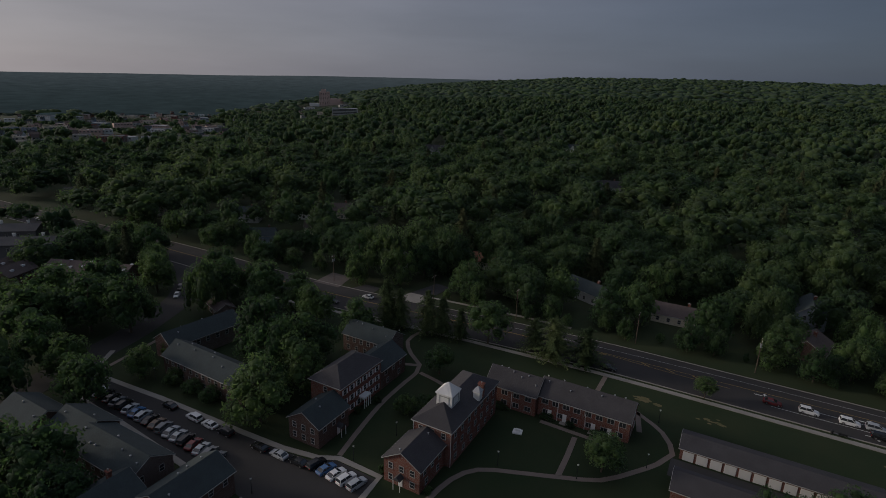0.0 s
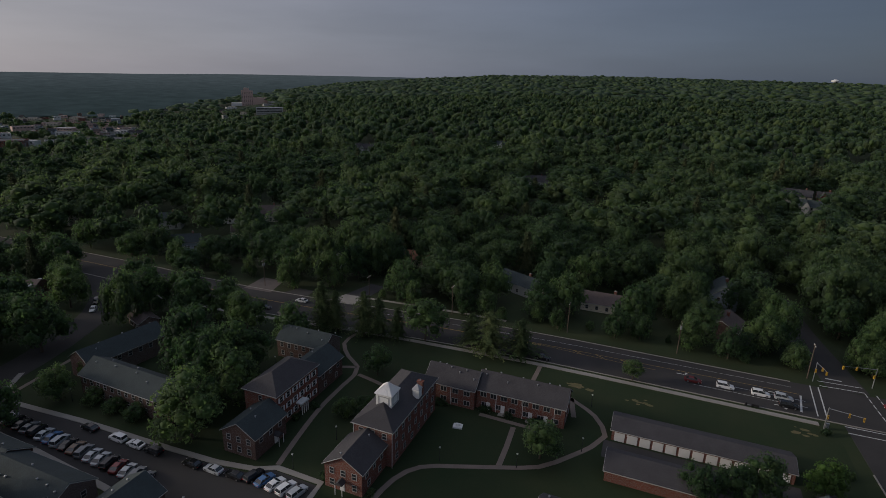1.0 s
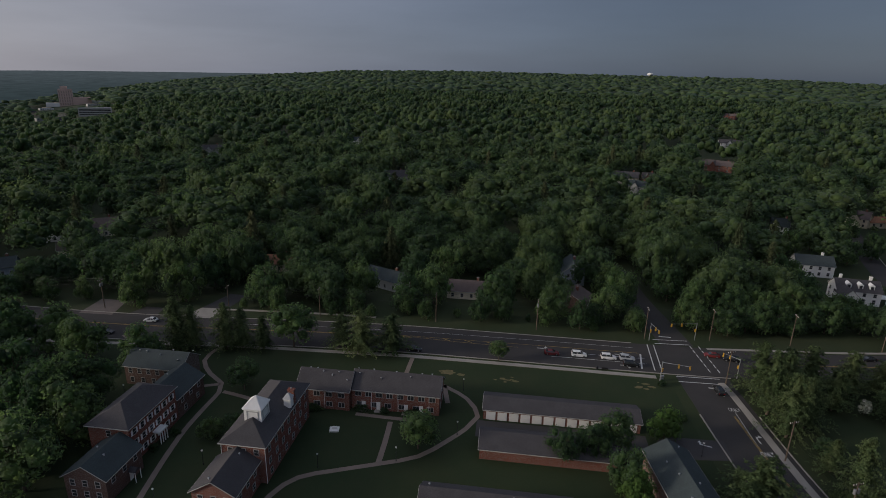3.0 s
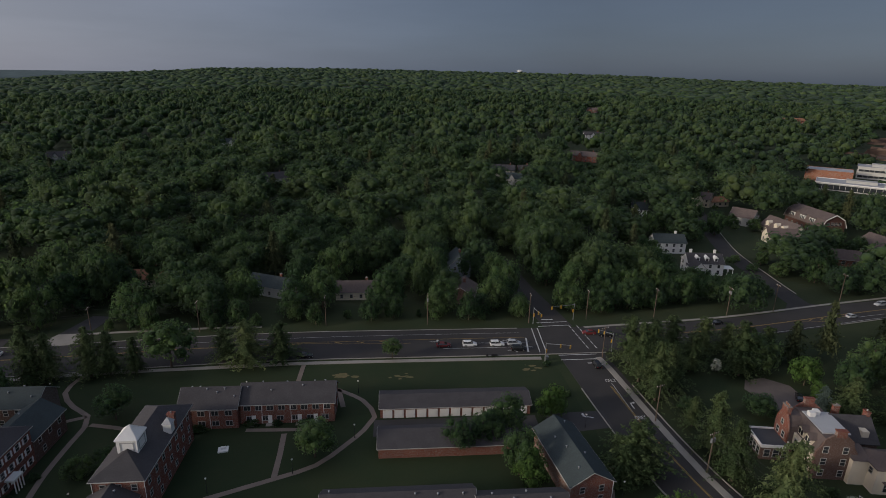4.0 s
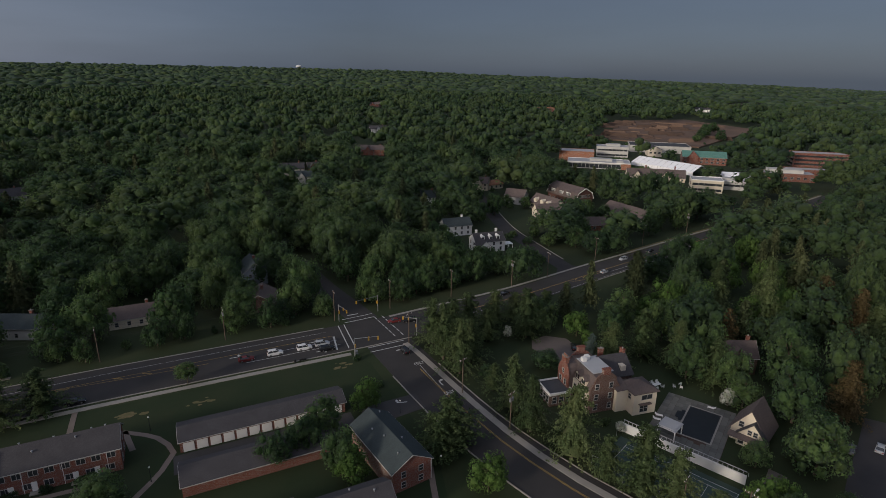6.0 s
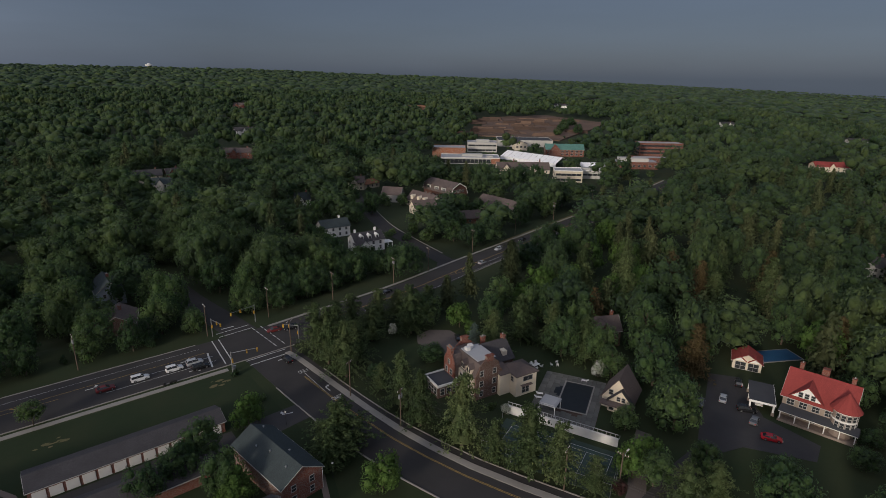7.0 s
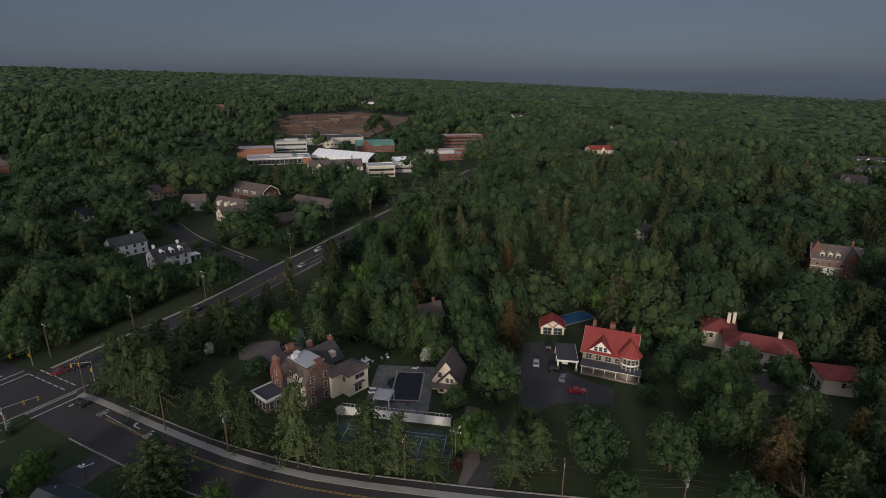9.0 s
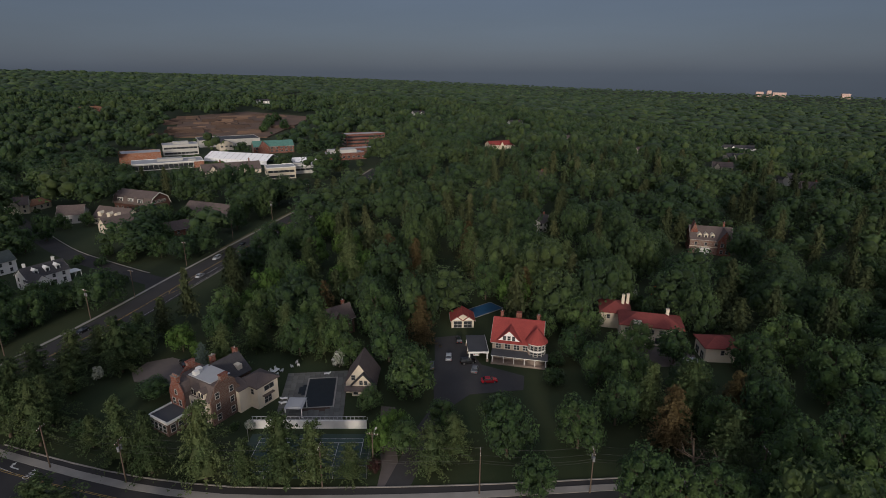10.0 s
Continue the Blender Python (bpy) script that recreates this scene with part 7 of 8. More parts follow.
def spire(leaves, whorls, size, droop=0.3, narrow=0.34, ragged=0.25):
    """A conifer of unit height: whorls of drooping boughs up a stem, ragged at the rim."""
    pts, nrm = [], []
    for k in range(whorls):
        h = 0.12 + 0.86 * k / whorls
        R = narrow * (1 - h) ** 0.65 * RNG.uniform(1 - ragged, 1 + ragged) + 0.02
        boughs = max(5, int(14 * (1 - h)) + 5)
        per = max(2, int(leaves / whorls / boughs * (1.6 - h)))
        for a in RNG.uniform(0, 2 * math.pi, boughs):
            L = R * RNG.uniform(0.7, 1.2)
            s = RNG.uniform(0.15, 1.0, per)
            p = np.stack([np.cos(a) * L * s, np.sin(a) * L * s, h + 0.04 - droop * L * s + RNG.normal(size=per) * 0.008], 1)
            pts.append(p + RNG.normal(size=p.shape) * 0.012)
            nrm.append(unit(np.stack([np.full(per, np.cos(a) * 0.5), np.full(per, np.sin(a) * 0.5), np.full(per, 0.8)], 1) + RNG.normal(size=p.shape) * 0.4))
    out = [cards(np.concatenate(pts), np.concatenate(nrm), size)]
    for k in range(4):
        h0 = 0.12 + 0.2 * k
        a = np.arange(6) * math.pi / 3
        R = narrow * 0.42 * (1 - h0) ** 0.65
        v = np.vstack([np.stack([np.cos(a) * R, np.sin(a) * R, np.full(6, h0)], 1), [[0, 0, h0 + 0.3]]])
        out.append((v, np.array([[i, (i + 1) % 6, 6] for i in range(6)])))
    return join(out)


def np_mesh(name, v, faces, material):
    me = bpy.data.meshes.new(name)
    me.from_pydata(v.tolist() if isinstance(v, np.ndarray) else v, [], faces)
    me.materials.append(material)
    me.polygons.foreach_set("use_smooth", [True] * len(me.polygons))
    return me


def trunk_mesh(name, h, r, limbs, spread=0.5, dead=False):
    g = Geo()
    rnd = random.Random(hash(name) % 97 if False else int(h * 100 + limbs))
    g.rod((0, 0, -0.3), (0.02, 0, h * 0.55), r, r * 0.65, 8)
    g.rod((0.02, 0, h * 0.55), (0.05, 0.05, h), r * 0.65, r * 0.2, 7)
    for i in range(limbs):
        a = 2 * math.pi * (i + rnd.random() * 0.6) / limbs
        z = h * rnd.uniform(0.4, 0.7)
        q = (math.cos(a) * h * spread * rnd.uniform(0.5, 0.9), math.sin(a) * h * spread * rnd.uniform(0.5, 0.9), z + h * rnd.uniform(0.15, 0.4))
        g.rod((0.02, 0, z), q, r * 0.42, r * 0.1, 6)
        if dead:
            for k in range(3):
                m = Vector((0.02, 0, z)).lerp(Vector(q), rnd.uniform(0.4, 0.9))
                g.rod(m, m + Vector((rnd.uniform(-1, 1), rnd.uniform(-1, 1), rnd.uniform(0.2, 1.2))) * h * 0.12, r * 0.15, r * 0.04, 5)
    return g.mesh("trunk", BARK)


BROAD = [crown(2200, 22 + 3 * (k % 4), 0.049, 1.0 + 0.1 * (k % 3), 0.40) for k in range(8)]
SPIRES = [spire(6000, 19, 0.0165, 0.35, 0.30 + 0.04 * k) for k in range(4)]
PINES = [spire(6000, 14, 0.0165, 0.10 + 0.06 * (k % 2), 0.38 + 0.03 * k, 0.42) for k in range(4)]
CROWN = {m.name: [np_mesh("crown", *b_, m) for b_ in BROAD] for m in (LEAF, LEAF_BRIGHT, COPPER, BLOSSOM)}
CONE = {m.name: [np_mesh("crown", *b_, m) for b_ in SPIRES] for m in (NEEDLE, NEEDLE_RUST, NEEDLE_BLUE)}
PINE = {m.name: [np_mesh("crown", *b_, m) for b_ in PINES] for m in (NEEDLE, NEEDLE_RUST)}
TRUNKS = [trunk_mesh("trunk", 1.0, 0.03, 4 + k, 0.4) for k in range(3)]
STEM = Geo().rod((0, 0, -0.02), (0, 0, 0.97), 0.018, 0.004, 7).mesh("trunk", BARK)
TREES = []
pick = random.Random(21)
LABEL = {"broad_leaves": "broad-leaved tree in full dark green leaf", "bright_leaves": "tree with bright green leaves", "copper_leaves": "small tree with dark copper leaves", "white_blossom": "small tree in white blossom",
         "pine_needles": "tall evergreen with drooping olive-green boughs", "rusty_needles": "tall evergreen with rust-brown boughs", "blue_spruce_needles": "blue-grey spruce of regular cone shape"}


def tree(x, y, r, h, material=LEAF, form="broad", low=0.12):
    root = thing("tree", x, y, LABEL[material.name], "tree", group="trees")
    TREES.append((x, y, r))
    if form == "broad":
        t = part("trunk", pick.choice(TRUNKS), None, root)
        t.scale = (h * 0.8, h * 0.8, h * 0.8)
        c_ = part("crown", pick.choice(CROWN[material.name]), None, root)
        half = h * (1 - low) / 2
        c_.location, c_.scale, c_.rotation_euler = (0, 0, h - half), (r, r, half), (0, 0, pick.uniform(0, 6.28))
    else:
        t = part("trunk", STEM, None, root)
        t.scale = (h * 1.1, h * 1.1, h)
        c_ = part("crown", pick.choice((CONE if form == "cone" else PINE)[material.name]), None, root)
        k = r / 0.36 * 1.08
        c_.scale, c_.rotation_euler = (k, k, h), (0, 0, pick.uniform(0, 6.28))
    return root


def grove(spots, material=LEAF, form="broad", low=0.14):
    for x, y, r, h in spots:
        tree(x, y, r, h, material, form, low)


# trees of the apartment court and the road verge
grove([(-18.5, 105, 5.0, 10), (13.8, 104.6, 4.4, 9), (25.0, 110.5, 5.4, 10.5), (20.0, 107, 4.4, 9.5), (25.5, 97, 4.6, 11), (-68, 121.5, 4.4, 9), (-1.8, 149.0, 3.2, 6.5), (-64.5, 146.5, 7.4, 15), (-101.5, 109.5, 6.4, 13)], low=0.22)
grove([(-117, 103.5, 9.4, 19), (-106, 97, 7.6, 17), (-103, 104, 8.0, 17), (-95, 95, 7.8, 16), (-93, 79.5, 8.6, 17), (-97, 84, 7.0, 15), (-134, 77.5, 4.8, 10), (-133, 61.5, 6.8, 15), (-163, 92, 9.4, 19), (-174, 86, 9.4, 19), (-178, 72, 10.5, 19)], low=0.12)
grove([(-161, 66, 7, 16), (-148, 66, 5.8, 14), (-152, 53, 6.4, 14), (-110, 39.5, 9.6, 16), (-100, 38.5, 6.5, 13), (-121, 38, 8.6, 15), (-186, 117, 7, 16), (-236, 137, 8.5, 16), (-250, 130, 8, 15), (-222, 139, 8.5, 17), (-206, 130, 6, 13), (-199, 124, 6, 13), (-290, 170, 9, 17), (-212, 163, 6, 12), (-188, 100, 9, 18), (-196, 88, 9, 18), (-242, 166, 7, 14), (-268, 166, 7, 13), (-176, 160, 6, 11), (-158, 125, 8.4, 17), (-172, 134, 7.4, 16), (-140, 127, 8.8, 18), (-130, 132, 7.4, 15), (-101, 127, 6.6, 14), (-118, 127, 7.0, 15), (-150, 131, 7, 15)], low=0.12)
grove([(-66, 101, 3.2, 5), (-62, 104, 3.0, 4.6), (-110, 79.0, 3.0, 4.5), (-117, 79.4, 3.0, 4.2), (-125, 80, 3, 4.5), (-182, 76, 8, 16), (-190, 100, 7, 16)], low=0.05)
grove([(38.0, 117.5, 4.2, 8.4), (26.8, 93.5, 4.2, 9), (51.0, 79.5, 4.8, 8.5), (-137.5, 88, 3, 6), (111.5, 120.5, 2.6, 5.5), (113, 128, 4.6, 9), (176.5, 43, 6.2, 16), (184, 106, 5.5, 14)], LEAF_BRIGHT, low=0.1)
grove([(51.0, 97.0, 7.4, 12), (46.4, 93.0, 5.0, 9), (-43.5, 147.0, 6.2, 14), (-34, 148.6, 5.4, 12.5), (-50, 150, 4.4, 11)], NEEDLE, "pine")
grove([(-98, 139.5, 5.4, 17), (-94, 141, 4.6, 14), (-84, 142.2, 5.0, 15), (-79.5, 143.6, 4.4, 13), (-73, 143.8, 4.0, 11)], NEEDLE, "cone")
# evergreens along the estate
grove([(67.0, 132.5, 5.0, 18), (67.5, 123, 4.8, 17.5), (68.5, 143, 5.0, 15.5), (73, 138, 5.0, 15), (73.5, 128, 4.6, 14), (71.5, 111.5, 2.8, 8.5), (75.5, 144, 5.0, 13.5), (84.5, 137, 5.0, 12), (84, 148, 5.2, 12.5), (93, 146, 5.0, 13), (97.5, 134, 5.4, 17), (73.0, 80.5, 5.2, 19.0), (75.0, 72, 3.6, 11), (78.2, 65, 5.6, 17)], NEEDLE, "pine")
grove([(81.0, 59.5, 4.6, 14.5), (84.6, 53, 3.4, 9), (76.2, 86.5, 3.4, 9), (93, 38.5, 4.2, 12), (100, 36, 4.0, 10), (102, 148, 4.6, 10), (112, 144, 4.4, 10.5), (114, -19, 6.0, 17), (131, -12, 5.6, 17)], NEEDLE, "pine")
grove([(71.0, 101.5, 4.4, 16), (70.4, 92.5, 4.2, 15)], NEEDLE, "cone")
grove([(129, -3, 5.4, 16), (122, 109, 5.6, 16), (110, 109, 5.0, 14), (202, 104, 7, 18), (186, 79, 6.8, 18), (206, 68, 6.6, 18), (204, 39, 6.8, 18), (214, 32, 6.8, 18), (127, 100, 4.6, 15)], NEEDLE, "cone")
grove([(120, -8, 5.2, 16), (136, -22, 5.0, 14), (143, 63, 5.6, 17), (147, 100, 4.4, 15), (194, 88, 5.6, 18), (183, 41, 5, 16)], NEEDLE_RUST, "cone")
grove([(107, 114, 2.8, 8.5)], NEEDLE_BLUE, "cone")
grove([(89.6, 83.2, 1.3, 3.2), (122.5, 79.5, 2.0, 5.6), (92.0, 136.5, 1.8, 4.2), (206, 5, 1.9, 4.6)], BLOSSOM)
grove([(87.8, 49.4, 1.8, 3.6)], COPPER)
grove([(94, 50.5, 4.2, 10), (99.5, 50.0, 3.4, 8)], LEAF_BRIGHT, low=0.08)
# broad-leaved trees of the estate
grove([(117, 54, 7.0, 15), (131, 68, 7.0, 15.5), (126, 60, 4.6, 11), (146, 80, 7.4, 18), (95.5, 46.5, 4.4, 9.5), (103, 25, 6.8, 14), (93.5, 17, 4.8, 10), (112, 11, 6.0, 13), (124, 4, 6.2, 13.5), (99, -3, 6.4, 14), (96.5, -9, 5.8, 13), (101.5, -16, 5.6, 12), (107, -35, 6.0, 13)], low=0.1)
grove([(115, -31, 7.4, 16), (120, -40, 7.8, 17), (115, -45, 7.6, 16), (132, -28, 6.6, 14.5), (136, -48, 7.6, 16), (141, 10, 5.8, 13), (150, 6, 5.6, 12.5), (139, 1, 5.6, 12.5), (152, 18, 5.2, 11), (166, 18, 6.6, 15), (163, -29, 6.4, 13), (170, -38, 7.8, 17), (154, -46, 8, 18)], low=0.1)
grove([(124, 94, 6.0, 13), (137, 98, 6.2, 13.5), (136, 114, 6.4, 14), (132, 128, 6.0, 14), (122, 122, 5.2, 12), (107.5, 61, 3.6, 7), (186, 56, 6.4, 15), (129, 84, 5.4, 13), (108, 42, 3.8, 7.5), (125.5, 77.5, 4.4, 10), (163, 30, 4.5, 9), (146.5, 22.5, 3.0, 5), (91, 115, 4.6, 6.5), (117.5, 58.5, 3.6, 9), (163, 1, 5.2, 10.5), (161, -9, 5.6, 11.5)], low=0.1)
# trees along the far side of the main road
grove([(-139, 177, 8.0, 17), (-116, 173, 7.2, 15), (-112, 186, 7.6, 16), (-88, 178, 7.0, 14.5), (-55, 188, 7.2, 15.5), (-35, 180, 6.6, 14), (-25, 208, 7, 16), (-27, 187, 7.6, 16), (-4, 186, 7.4, 16), (14, 206, 7, 17), (16, 180, 6.4, 14), (34, 182, 6.4, 13), (40, 192, 7, 16)], low=0.06)
verge = random.Random(5)
for k in range(28):
    x = -196 + 8.4 * k + verge.uniform(-2.4, 2.4)
    edge = float(np.interp(x, (-200, -124, -60, -20), (163, 163.5, 169.5, 172)))
    if not (-148 < x < -133 or -131 < x < -118 or -112 < x < -96 or x > 40):
        tall_ = verge.uniform(8, 14) if k % 3 else verge.uniform(3, 5)
        tree(x, edge + verge.uniform(1.5, 6.5), tall_ * verge.uniform(0.36, 0.46), tall_, LEAF, low=0.02)
grove([(63, 181, 4.6, 10), (67, 194, 6.4, 14), (60, 206, 6.5, 15), (38, 205, 6.5, 15), (43, 180, 3.6, 8), (73, 178.5, 4.6, 9.5), (84, 182, 5.4, 12), (95, 182, 4.2, 8), (107, 186.5, 5.6, 12), (119, 188, 4.6, 9), (29, 177.5, 4.2, 9), (79, 191, 6.2, 14), (98, 194, 6.5, 15)], low=0.05)
grove([(640, 520, 8, 14), (668, 536, 9, 15), (700, 560, 9, 16), (655, 500, 8, 15), (730, 572, 9, 16), (610, 500, 7, 12)], low=0.05)
grove([(176, 206, 5.5, 12), (188, 216, 6, 13), (199, 206, 6, 14), (213, 214, 6, 12), (226, 207, 6, 14), (240, 216, 6.5, 13), (252, 211, 6, 15), (266, 219, 7, 16), (282, 223, 7, 17), (184, 230, 5.5, 10), (226, 228, 5, 8), (262, 236, 6, 12), (175, 220, 4.5, 8), (190, 247, 4.6, 7), (220, 250, 5, 8), (228, 262, 5.5, 9), (118, 201, 5.5, 10), (110, 212, 6.5, 13), (148, 200, 2.6, 4.0), (140, 203, 3, 4.2), (118, 236, 5.5, 11), (124, 203, 4.5, 8)], low=0.06)
grove([(156, 267, 6, 13), (173, 278, 6, 14), (151, 277, 6.5, 14), (170, 300, 7, 16), (151, 291, 6, 14), (133, 277, 6.5, 14), (201, 286, 4.2, 8.5), (158, 234, 2.6, 3.6), (158, 221, 2.8, 4), (233, 249, 4.5, 8), (236, 267, 4, 7), (191, 293, 4.5, 9), (168, 230, 3.6, 6.5), (165, 214, 4, 7), (113, 238, 6, 12), (116, 260, 6, 13)], low=0.06)
# the sunlit look of these trees is put into their lighter leaf colour
grove([(203, 156, 6.2, 14), (156, 131, 6, 12), (192, 134, 6.5, 14), (164, 122, 6, 13), (226, 152, 6.5, 15), (204, 126, 6.5, 14), (169, 107, 6, 13), (143, 128, 5, 9)], LEAF_BRIGHT, low=0.06)
grove([(70, 181.5, 4.6, 9), (80, 182.5, 5, 10), (90, 183.5, 5, 11), (101, 186, 5, 11), (111, 188, 5, 11), (122, 191.5, 5, 10), (131, 195, 4.5, 9), (76, 189, 6, 13), (88, 190.5, 6, 13), (104, 194, 6.4, 14), (59.5, 184, 4.4, 10), (42.5, 176.5, 4, 8), (36, 186, 6, 13)], low=0.04)
grove([(170.5, 104, 6.0, 22), (205, 69, 6.0, 22), (170, 122, 5.6, 19), (127.7, 88, 4.8, 15), (158, 112, 5.4, 18), (192, 118, 6, 20), (216, 92, 6, 21), (232, 60, 6, 20)], NEEDLE, "cone")
grove([(186.3, 95.6, 6.4, 21), (224, 76, 5.6, 19)], NEEDLE_RUST, "cone")
grove([(104, -22, 5.6, 10), (110, -28, 6.2, 12), (103.5, -33, 5.6, 11), (127, -18, 5.6, 12)], low=0.06)
bare = thing("tree", 107, -12, "leafless dead tree with pale forking limbs", "tree")
bt = part("trunk", trunk_mesh("dead_trunk", 1.01, 0.03, 6, 0.5, True), None, bare)
bt.scale = (12, 12, 12)
for k, (x, y, w) in enumerate([(-35, 117.2, 3), (-29, 117.0, 2), (-22, 117.0, 4), (-47, 115.6, 5), (-58.2, 80.6, 1.6), (-47.0, 80.2, 1.2), (43.5, 142.4, 1.8), (44.8, 126, 1.4), (-74.5, 101, 1.8), (-76, 95, 1.6), (126, 202, 2.5), (88.5, 87, 2.4), (100, 110, 3.2)]):
    sh = thing("shrub", x, y, "clipped dark green shrub beside a wall", "shrub", group="shrubs")
    q = part("crown", CROWN["broad_leaves"][k % 7], None, sh)
    q.location, q.scale = (0, 0, 0.8), (w * 0.7, 1.2, 1.0)

# ---- the woods ----


def room(x, y):
    """How tall a wild tree may grow at each place: nothing on roads and in yards, low in front of open views."""
    top = np.full(len(x), 99.0)
    for ax, ay, bx, by, r in CLEAR:
        dx, dy = bx - ax, by - ay
        t = np.clip(((x - ax) * dx + (y - ay) * dy) / (dx * dx + dy * dy + 1e-9), 0, 1)
        top[(x - ax - t * dx) ** 2 + (y - ay - t * dy) ** 2 < r * r] = 0
    for cx, cy, r, front in VIEWS:
        d = math.hypot(cx, cy)
        ux, uy = cx / d, cy / d
        along, across = (cx - x) * ux + (cy - y) * uy, np.abs((x - cx) * uy - (y - cy) * ux)
        near = (along > 0) & (along < front + r) & (across < r)
        cap = np.where(along < r, 0, 2.0 + (along - r * 0.8) * (EYE - 4) / d * 0.92)
        top = np.where(near, np.minimum(top, cap), top)
    top[(x > -150) & (x < 50) & (y > -200) & (y < 147)] = 0
    top[(x > -165) & (x < 64) & (y > 140) & (y < 172)] = 0
    return top


def scatter(r0, r1, step, jitter=0.42):
    n = int(r1 / step) + 1
    gx, gy = np.meshgrid(np.arange(-n, n + 1) * step, np.arange(-n, n + 1) * step)
    x = (gx + np.where(np.arange(2 * n + 1)[:, None] % 2, step / 2, 0)).ravel() + RNG.uniform(-jitter, jitter, gx.size) * step
    y = gy.ravel() + RNG.uniform(-jitter, jitter, gx.size) * step
    r, a = np.hypot(x, y), np.degrees(np.arctan2(x, y))
    k = (r >= r0) & (r < r1) & (a > -72) & (a < 112)
    x, y = x[k], y[k]
    top = room(x, y)
    k = top > 4
    return x[k], y[k], top[k]


NEAR, STEP = 270.0, 12.8
wx, wy, wtop = scatter(86, NEAR, STEP)
own = np.array(TREES)
free = np.array([np.all(np.hypot(own[:, 0] - a, own[:, 1] - b_) > own[:, 2] * 0.75 + 3.2) for a, b_ in zip(wx, wy)])
wx, wy, wtop = wx[free], wy[free], wtop[free]
order = np.argsort(np.hypot(wx, wy))
wx, wy, wtop = wx[order], wy[order], wtop[order]
single = max(0, min(len(wx), 290 - len(TREES)))
for x, y, top in zip(wx[:single], wy[:single], wtop[:single]):
    east = x > 66 and y < 165
    m = pick.choices((LEAF, NEEDLE, LEAF_BRIGHT, NEEDLE_RUST), (62, 26, 7, 5) if east else (86, 8, 6, 0))[0] if top > 11 else LEAF
    if m in (NEEDLE, NEEDLE_RUST):
        tree(x, y, pick.uniform(3.8, 5.2), min(top, pick.uniform(13, 19)), m, "pine" if m is NEEDLE and pick.random() < 0.6 else "cone")
    else:
        h = min(top, pick.uniform(12.5, 20))
        tree(x, y, min(pick.uniform(6.2, 10.4), h * 0.55), h, m)


def woodland(name, label, x, y, top, forms, radius, tall, material, low=0.08):
    """Many crowns in one mesh, each turned, stretched and sized by chance."""
    kind = RNG.integers(0, len(forms), len(x))
    V, F, k, tones = [], [], 0, []
    z = height(x, y)
    # stands of taller, lighter and of lower, darker trees
    stand = 0.5 + 0.2 * (np.sin(x / 31.0 + 1.3 * np.sin(y / 47.0)) + np.sin(y / 37.0 + 1.7 * np.sin(x / 59.0)) + 0.5 * np.sin((x - y) / 17.0))
    for j, (v, f) in enumerate(forms):
        i = np.where(kind == j)[0]
        a, r = RNG.uniform(0, 6.283, len(i)), radius[0] + (radius[1] - radius[0]) * RNG.random(len(i)) ** 1.5
        tones.append(np.clip(0.5 + (stand[i] - 0.5) * 0.9 + RNG.normal(size=len(i)) * 0.24, 0, 1))
        h = RNG.uniform(*tall, len(i)) * (0.72 + 0.12 * r / radius[1] + 0.32 * np.clip(stand[i], 0, 1))
        h = np.minimum(h, top[i])
        r = np.minimum(r, h * 0.6)
        half = h * (1 - low) / 2
        c, s = np.cos(a), np.sin(a)
        px = (v[None, :, 0] * c[:, None] - v[None, :, 1] * s[:, None]) * r[:, None] + x[i][:, None]
        py = (v[None, :, 0] * s[:, None] + v[None, :, 1] * c[:, None]) * r[:, None] + y[i][:, None]
        pz = v[None, :, 2] * half[:, None] + (z[i] + h - half)[:, None]
        V.append(np.stack([px, py, pz], -1).reshape(-1, 3))
        tri = np.array([q for q in f if len(q) == 3], dtype=int).reshape(-1, 3)
        quad = np.array([q for q in f if len(q) == 4], dtype=int).reshape(-1, 4)
        off = (k + np.arange(len(i)) * len(v))[:, None, None]
        F.append(((tri[None] + off).reshape(-1, 3), (quad[None] + off).reshape(-1, 4)))
        k += len(i) * len(v)
    V = np.concatenate(V)
    T, Qd = np.concatenate([f[0] for f in F]), np.concatenate([f[1] for f in F])
    me = bpy.data.meshes.new(name)
    me.vertices.add(len(V))
    me.vertices.foreach_set("co", V.astype(np.float32).ravel())
    me.loops.add(T.size + Qd.size)
    me.loops.foreach_set("vertex_index", np.concatenate([T.ravel(), Qd.ravel()]).astype(np.int32))
    me.polygons.add(len(T) + len(Qd))
    me.polygons.foreach_set("loop_start", np.concatenate([np.arange(len(T)) * 3, T.size + np.arange(len(Qd)) * 4]).astype(np.int32))
    me.polygons.foreach_set("use_smooth", np.ones(len(T) + len(Qd), dtype=bool))
    me.update(calc_edges=True)
    shade = np.concatenate([np.repeat(t, len([q for q in forms[j][1] if len(q) == n_])) for n_ in (3, 4) for j, t in enumerate(tones)])
    me.attributes.new("shade", "FLOAT", "FACE").data.foreach_set("value", shade.astype(np.float32))
    me.materials.append(material)
    return tagged(new(name, me), label, "woodland", kind="stuff")


NEARC = [crown(1800, 20 + 2 * k, 0.052, 1.05, 0.42) for k in range(5)]
MID = [crown(370, 10 + k % 4, 0.092, 1.0 + 0.12 * (k % 3), 0.50) for k in range(8)]
FARC = [crown(29, 3 + k % 2, 0.19, 1.0, 0.60, 0.78) for k in range(7)]
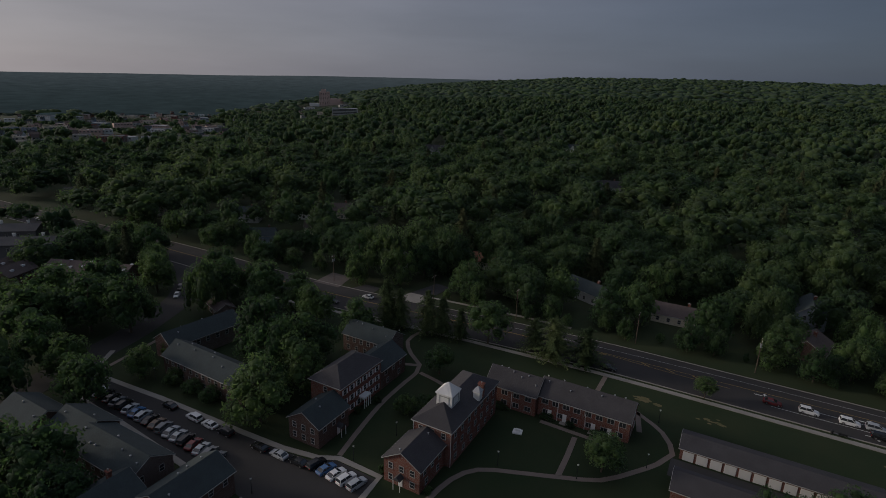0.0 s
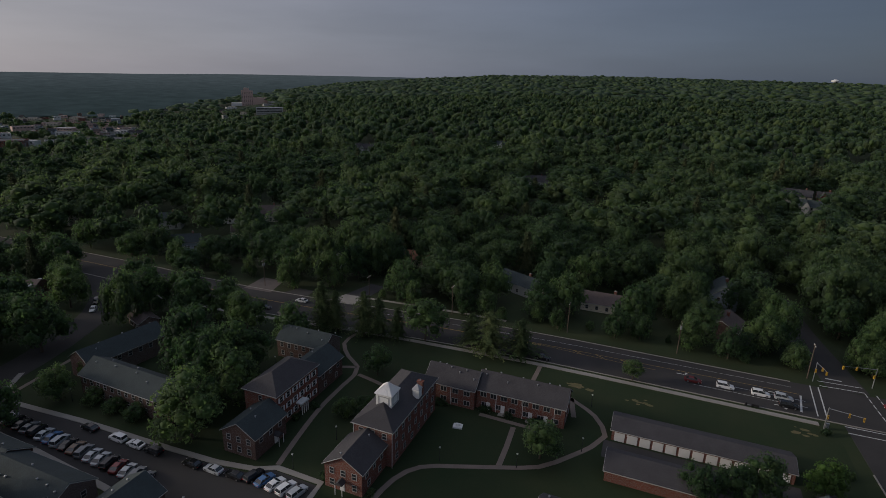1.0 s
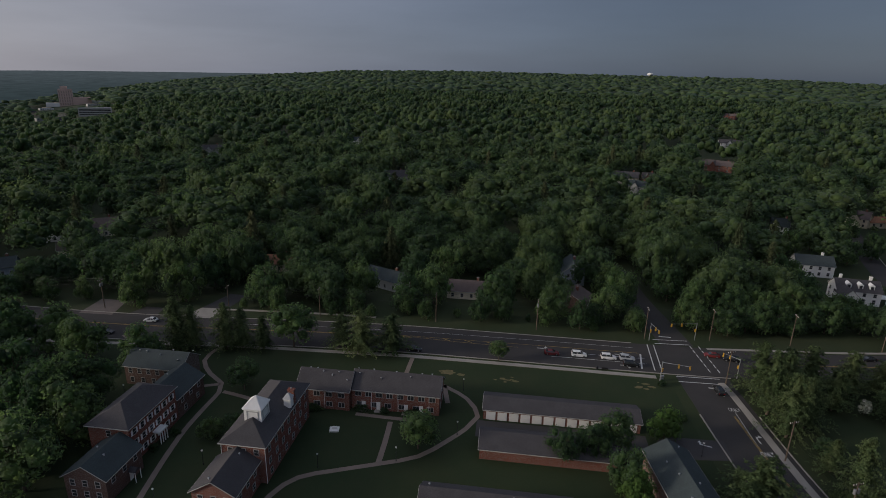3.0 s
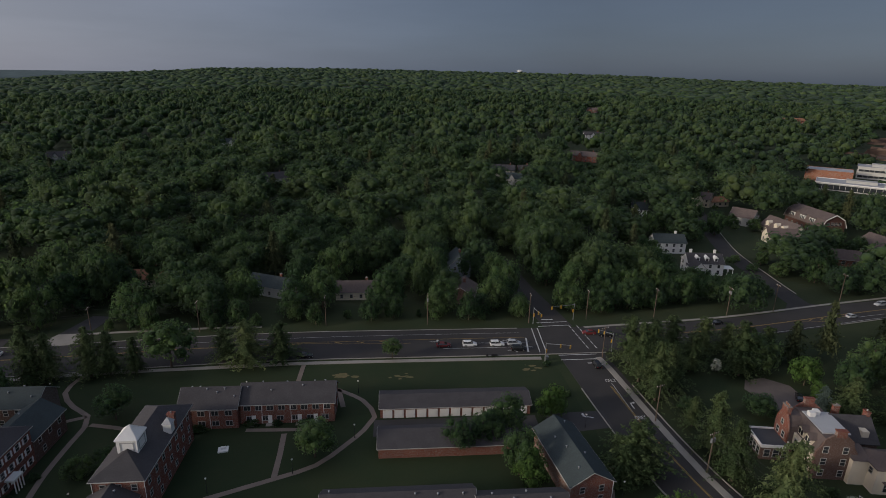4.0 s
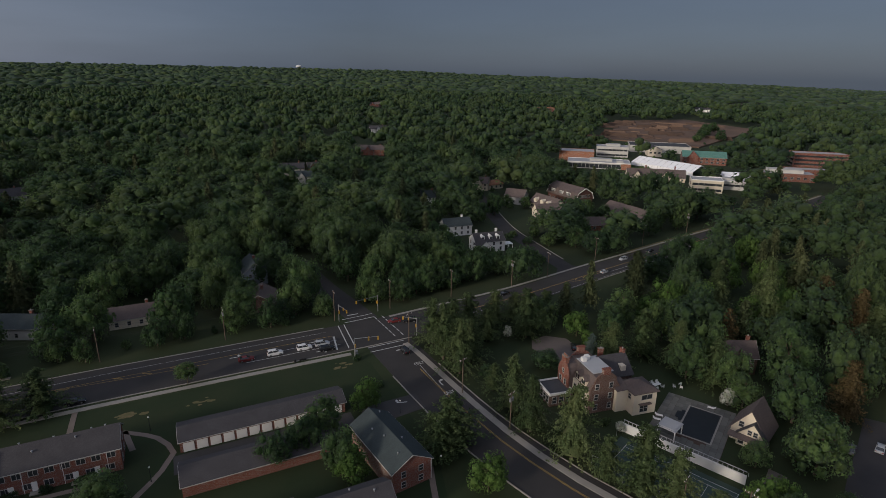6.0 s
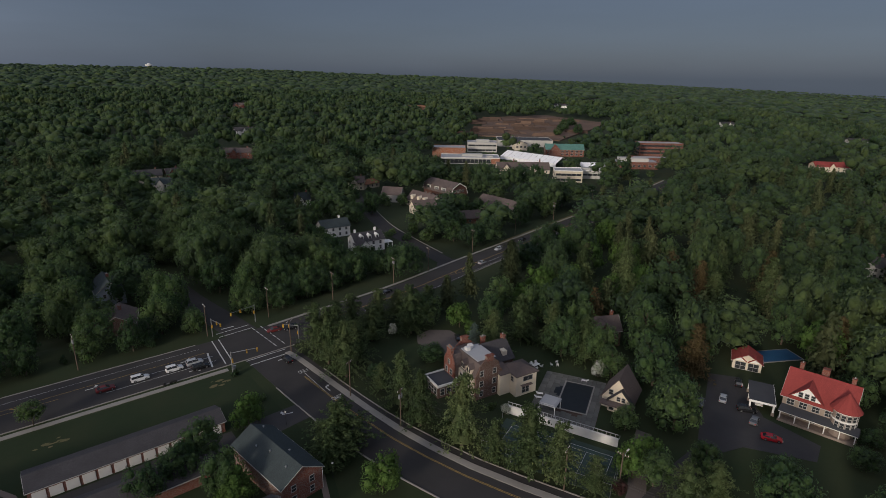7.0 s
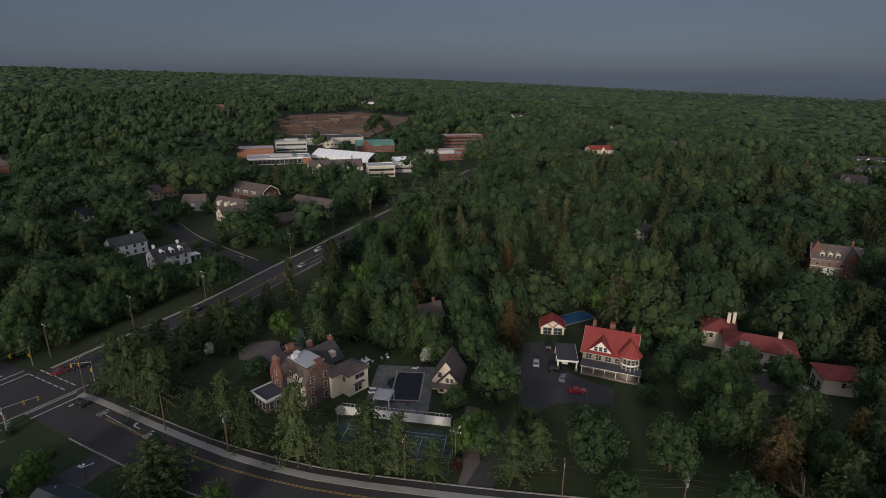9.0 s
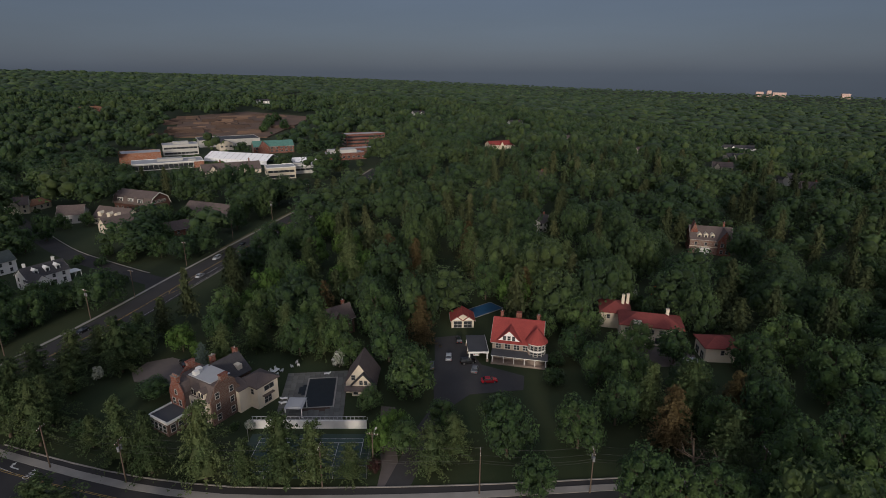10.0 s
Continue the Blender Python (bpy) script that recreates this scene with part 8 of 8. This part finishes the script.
# rounded tops of crowns too far off to show more
BALL = bmesh.new()
bmesh.ops.create_icosphere(BALL, subdivisions=2, radius=1.0)
bmesh.ops.delete(BALL, geom=[v for v in BALL.verts if v.co.z < -0.1], context="VERTS")
BALL.verts.index_update()
BALL_V = np.array([v.co[:] for v in BALL.verts])
BALL_F = [[v.index for v in f.verts] for f in BALL.faces]
DOME = []
for k in range(12):
    bumps, low_ = unit(RNG.normal(size=(7, 3)) * [1, 1, 0.6]), BALL_V[:, 2:3] * 0
    for u in bumps:
        low_ = np.maximum(low_, np.clip((BALL_V @ u)[:, None] - 0.55, 0, 1) * RNG.uniform(0.5, 1.1))
    DOME.append((BALL_V * (0.82 + low_) * RNG.uniform(0.88, 1.12, (len(BALL_V), 1)) * [1, 1, 0.95], BALL_F))
FIR = []
for k in range(5):
    v, f = spire(1500, 18, 0.036, 0.2 + 0.04 * k, 0.36 + 0.03 * k, 0.32)
    FIR.append((np.stack([v[:, 0] / 0.42, v[:, 1] / 0.42, v[:, 2] * 2 - 1], 1), f))


def evergreen(x, y, top):
    """Which wild trees are evergreens: many round the estate, few elsewhere."""
    chance = np.where((x > 66) & (y < 165) & (np.hypot(x, y) < 520), 0.32, 0.06)
    return (RNG.random(len(x)) < chance) & (top > 12)


if len(wx) > single:
    wx, wy, wtop = wx[single:], wy[single:], wtop[single:]
    e = evergreen(wx, wy, wtop)
    woodland("woodland", "tall olive-green evergreens among broad-leaved woodland", wx[e], wy[e], wtop[e], FIR, (4.4, 6.6), (17, 24), NEEDLE_WOODS)
    wx, wy, wtop = wx[~e], wy[~e], wtop[~e]
    woodland("woodland", "dense broad-leaved woodland behind the road", wx, wy, wtop, NEARC, (6.8, 11.5), (13, 22), WOODS)
x, y, top = scatter(NEAR, 580, 15.0, 0.5)
e = evergreen(x, y, top)
woodland("woodland", "evergreens rising out of the woods further off", x[e], y[e], top[e], [spire_ for spire_ in FIR[:3]], (4.8, 7.0), (18, 25), NEEDLE_WOODS)
x, y, top = x[~e], y[~e], top[~e]
woodland("woodland", "dense broad-leaved woodland round scattered houses", x, y, top, MID, (7.0, 15.0), (13, 25), WOODS, 0.34)
x, y, top = scatter(580, 1500, 19.5, 0.5)
woodland("woodland", "unbroken woodland climbing towards the ridge", x, y, top, FARC, (7.5, 15), (14, 25), WOODS, 0.36)


def before_haze(x, y, top):
    """Leaves out the trees that the hazy backdrop stands for."""
    k = np.hypot(x, y) < np.interp(np.degrees(np.arctan2(x, y)), (-50, -36, -22), (1650, 2700, 4640)) - 60
    return x[k], y[k], top[k]


x, y, top = before_haze(*scatter(1500, 3200, 25.0, 0.5))
woodland("woodland", "far woodland on the ridge", x, y, top, DOME, (9, 17), (14, 24), WOODS, 0.3)
x, y, top = before_haze(*scatter(3200, 4680, 46.0))
woodland("woodland", "last line of woods on the skyline", x, y, top, DOME, (23, 36), (14, 20), WOODS, 0.5)
# hazy hills on the horizon: a plain backdrop, three to five kilometres off
hills, prev = Geo(), None
for i in range(121):
    a = -85 + i * 1.0
    t = float(np.interp(a, (-85, -67, -55, -39, -20, 20), (0, 22, 34, 56, 70, 60))) + 7 * noise.noise((a * 0.11, 2.0, 0))
    r0 = float(np.interp(a, (-50, -36, -22), (1650, 2700, 4640))) + 160 * noise.noise((a * 0.2, 5.0, 0))
    sa, ca = math.sin(radians(a)), math.cos(radians(a))
    near, far_ = (r0 * sa, r0 * ca), (4690 * sa, 4690 * ca)
    z0 = float(height(*near)) + 4
    if prev:
        hills.face([(*prev[0], prev[2]), (*near, z0), (*far_, t), (*prev[1], prev[3])])
    prev = (near, far_, z0, t)
HAZE = surface("hill_haze_glow", (0.012, 0.018, 0.018), (0.010, 0.014, 0.015), rough=1.0, scale=0.002, fine=0.01, spec=0.0)
# the haze is painted as emission, dark blue-grey nearby and paler far off
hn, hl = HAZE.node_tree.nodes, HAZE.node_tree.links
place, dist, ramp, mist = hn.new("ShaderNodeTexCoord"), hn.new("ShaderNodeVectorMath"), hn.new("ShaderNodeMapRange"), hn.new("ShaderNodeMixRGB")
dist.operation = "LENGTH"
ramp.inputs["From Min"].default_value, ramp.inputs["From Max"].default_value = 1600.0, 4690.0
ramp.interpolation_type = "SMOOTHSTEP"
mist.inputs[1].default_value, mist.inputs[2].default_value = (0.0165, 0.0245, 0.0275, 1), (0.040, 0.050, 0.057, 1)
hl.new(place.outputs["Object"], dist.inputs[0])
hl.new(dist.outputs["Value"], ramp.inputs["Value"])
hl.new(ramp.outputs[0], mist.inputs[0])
spots, spread_, fleck = hn.new("ShaderNodeTexNoise"), hn.new("ShaderNodeMapRange"), hn.new("ShaderNodeMixRGB")
spots.inputs["Scale"].default_value, spots.inputs["Detail"].default_value = 0.016, 8.0
spots.inputs["Roughness"].default_value = 0.7
spread_.inputs["From Min"].default_value, spread_.inputs["From Max"].default_value = 0.3, 0.7
spread_.inputs["To Min"].default_value, spread_.inputs["To Max"].default_value = 0.62, 1.3
fleck.blend_type, fleck.inputs[0].default_value = "MULTIPLY", 1.0
hl.new(place.outputs["Object"], spots.inputs["Vector"])
hl.new(spots.outputs["Fac"], spread_.inputs["Value"])
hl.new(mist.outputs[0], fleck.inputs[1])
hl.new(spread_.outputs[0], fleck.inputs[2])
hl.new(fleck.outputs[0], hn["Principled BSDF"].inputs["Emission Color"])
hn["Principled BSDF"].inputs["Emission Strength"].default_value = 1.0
tagged(new("backdrop", hills.mesh("backdrop", HAZE)), "hills along the horizon, glowing with painted blue-grey haze", "hills", kind="structure")
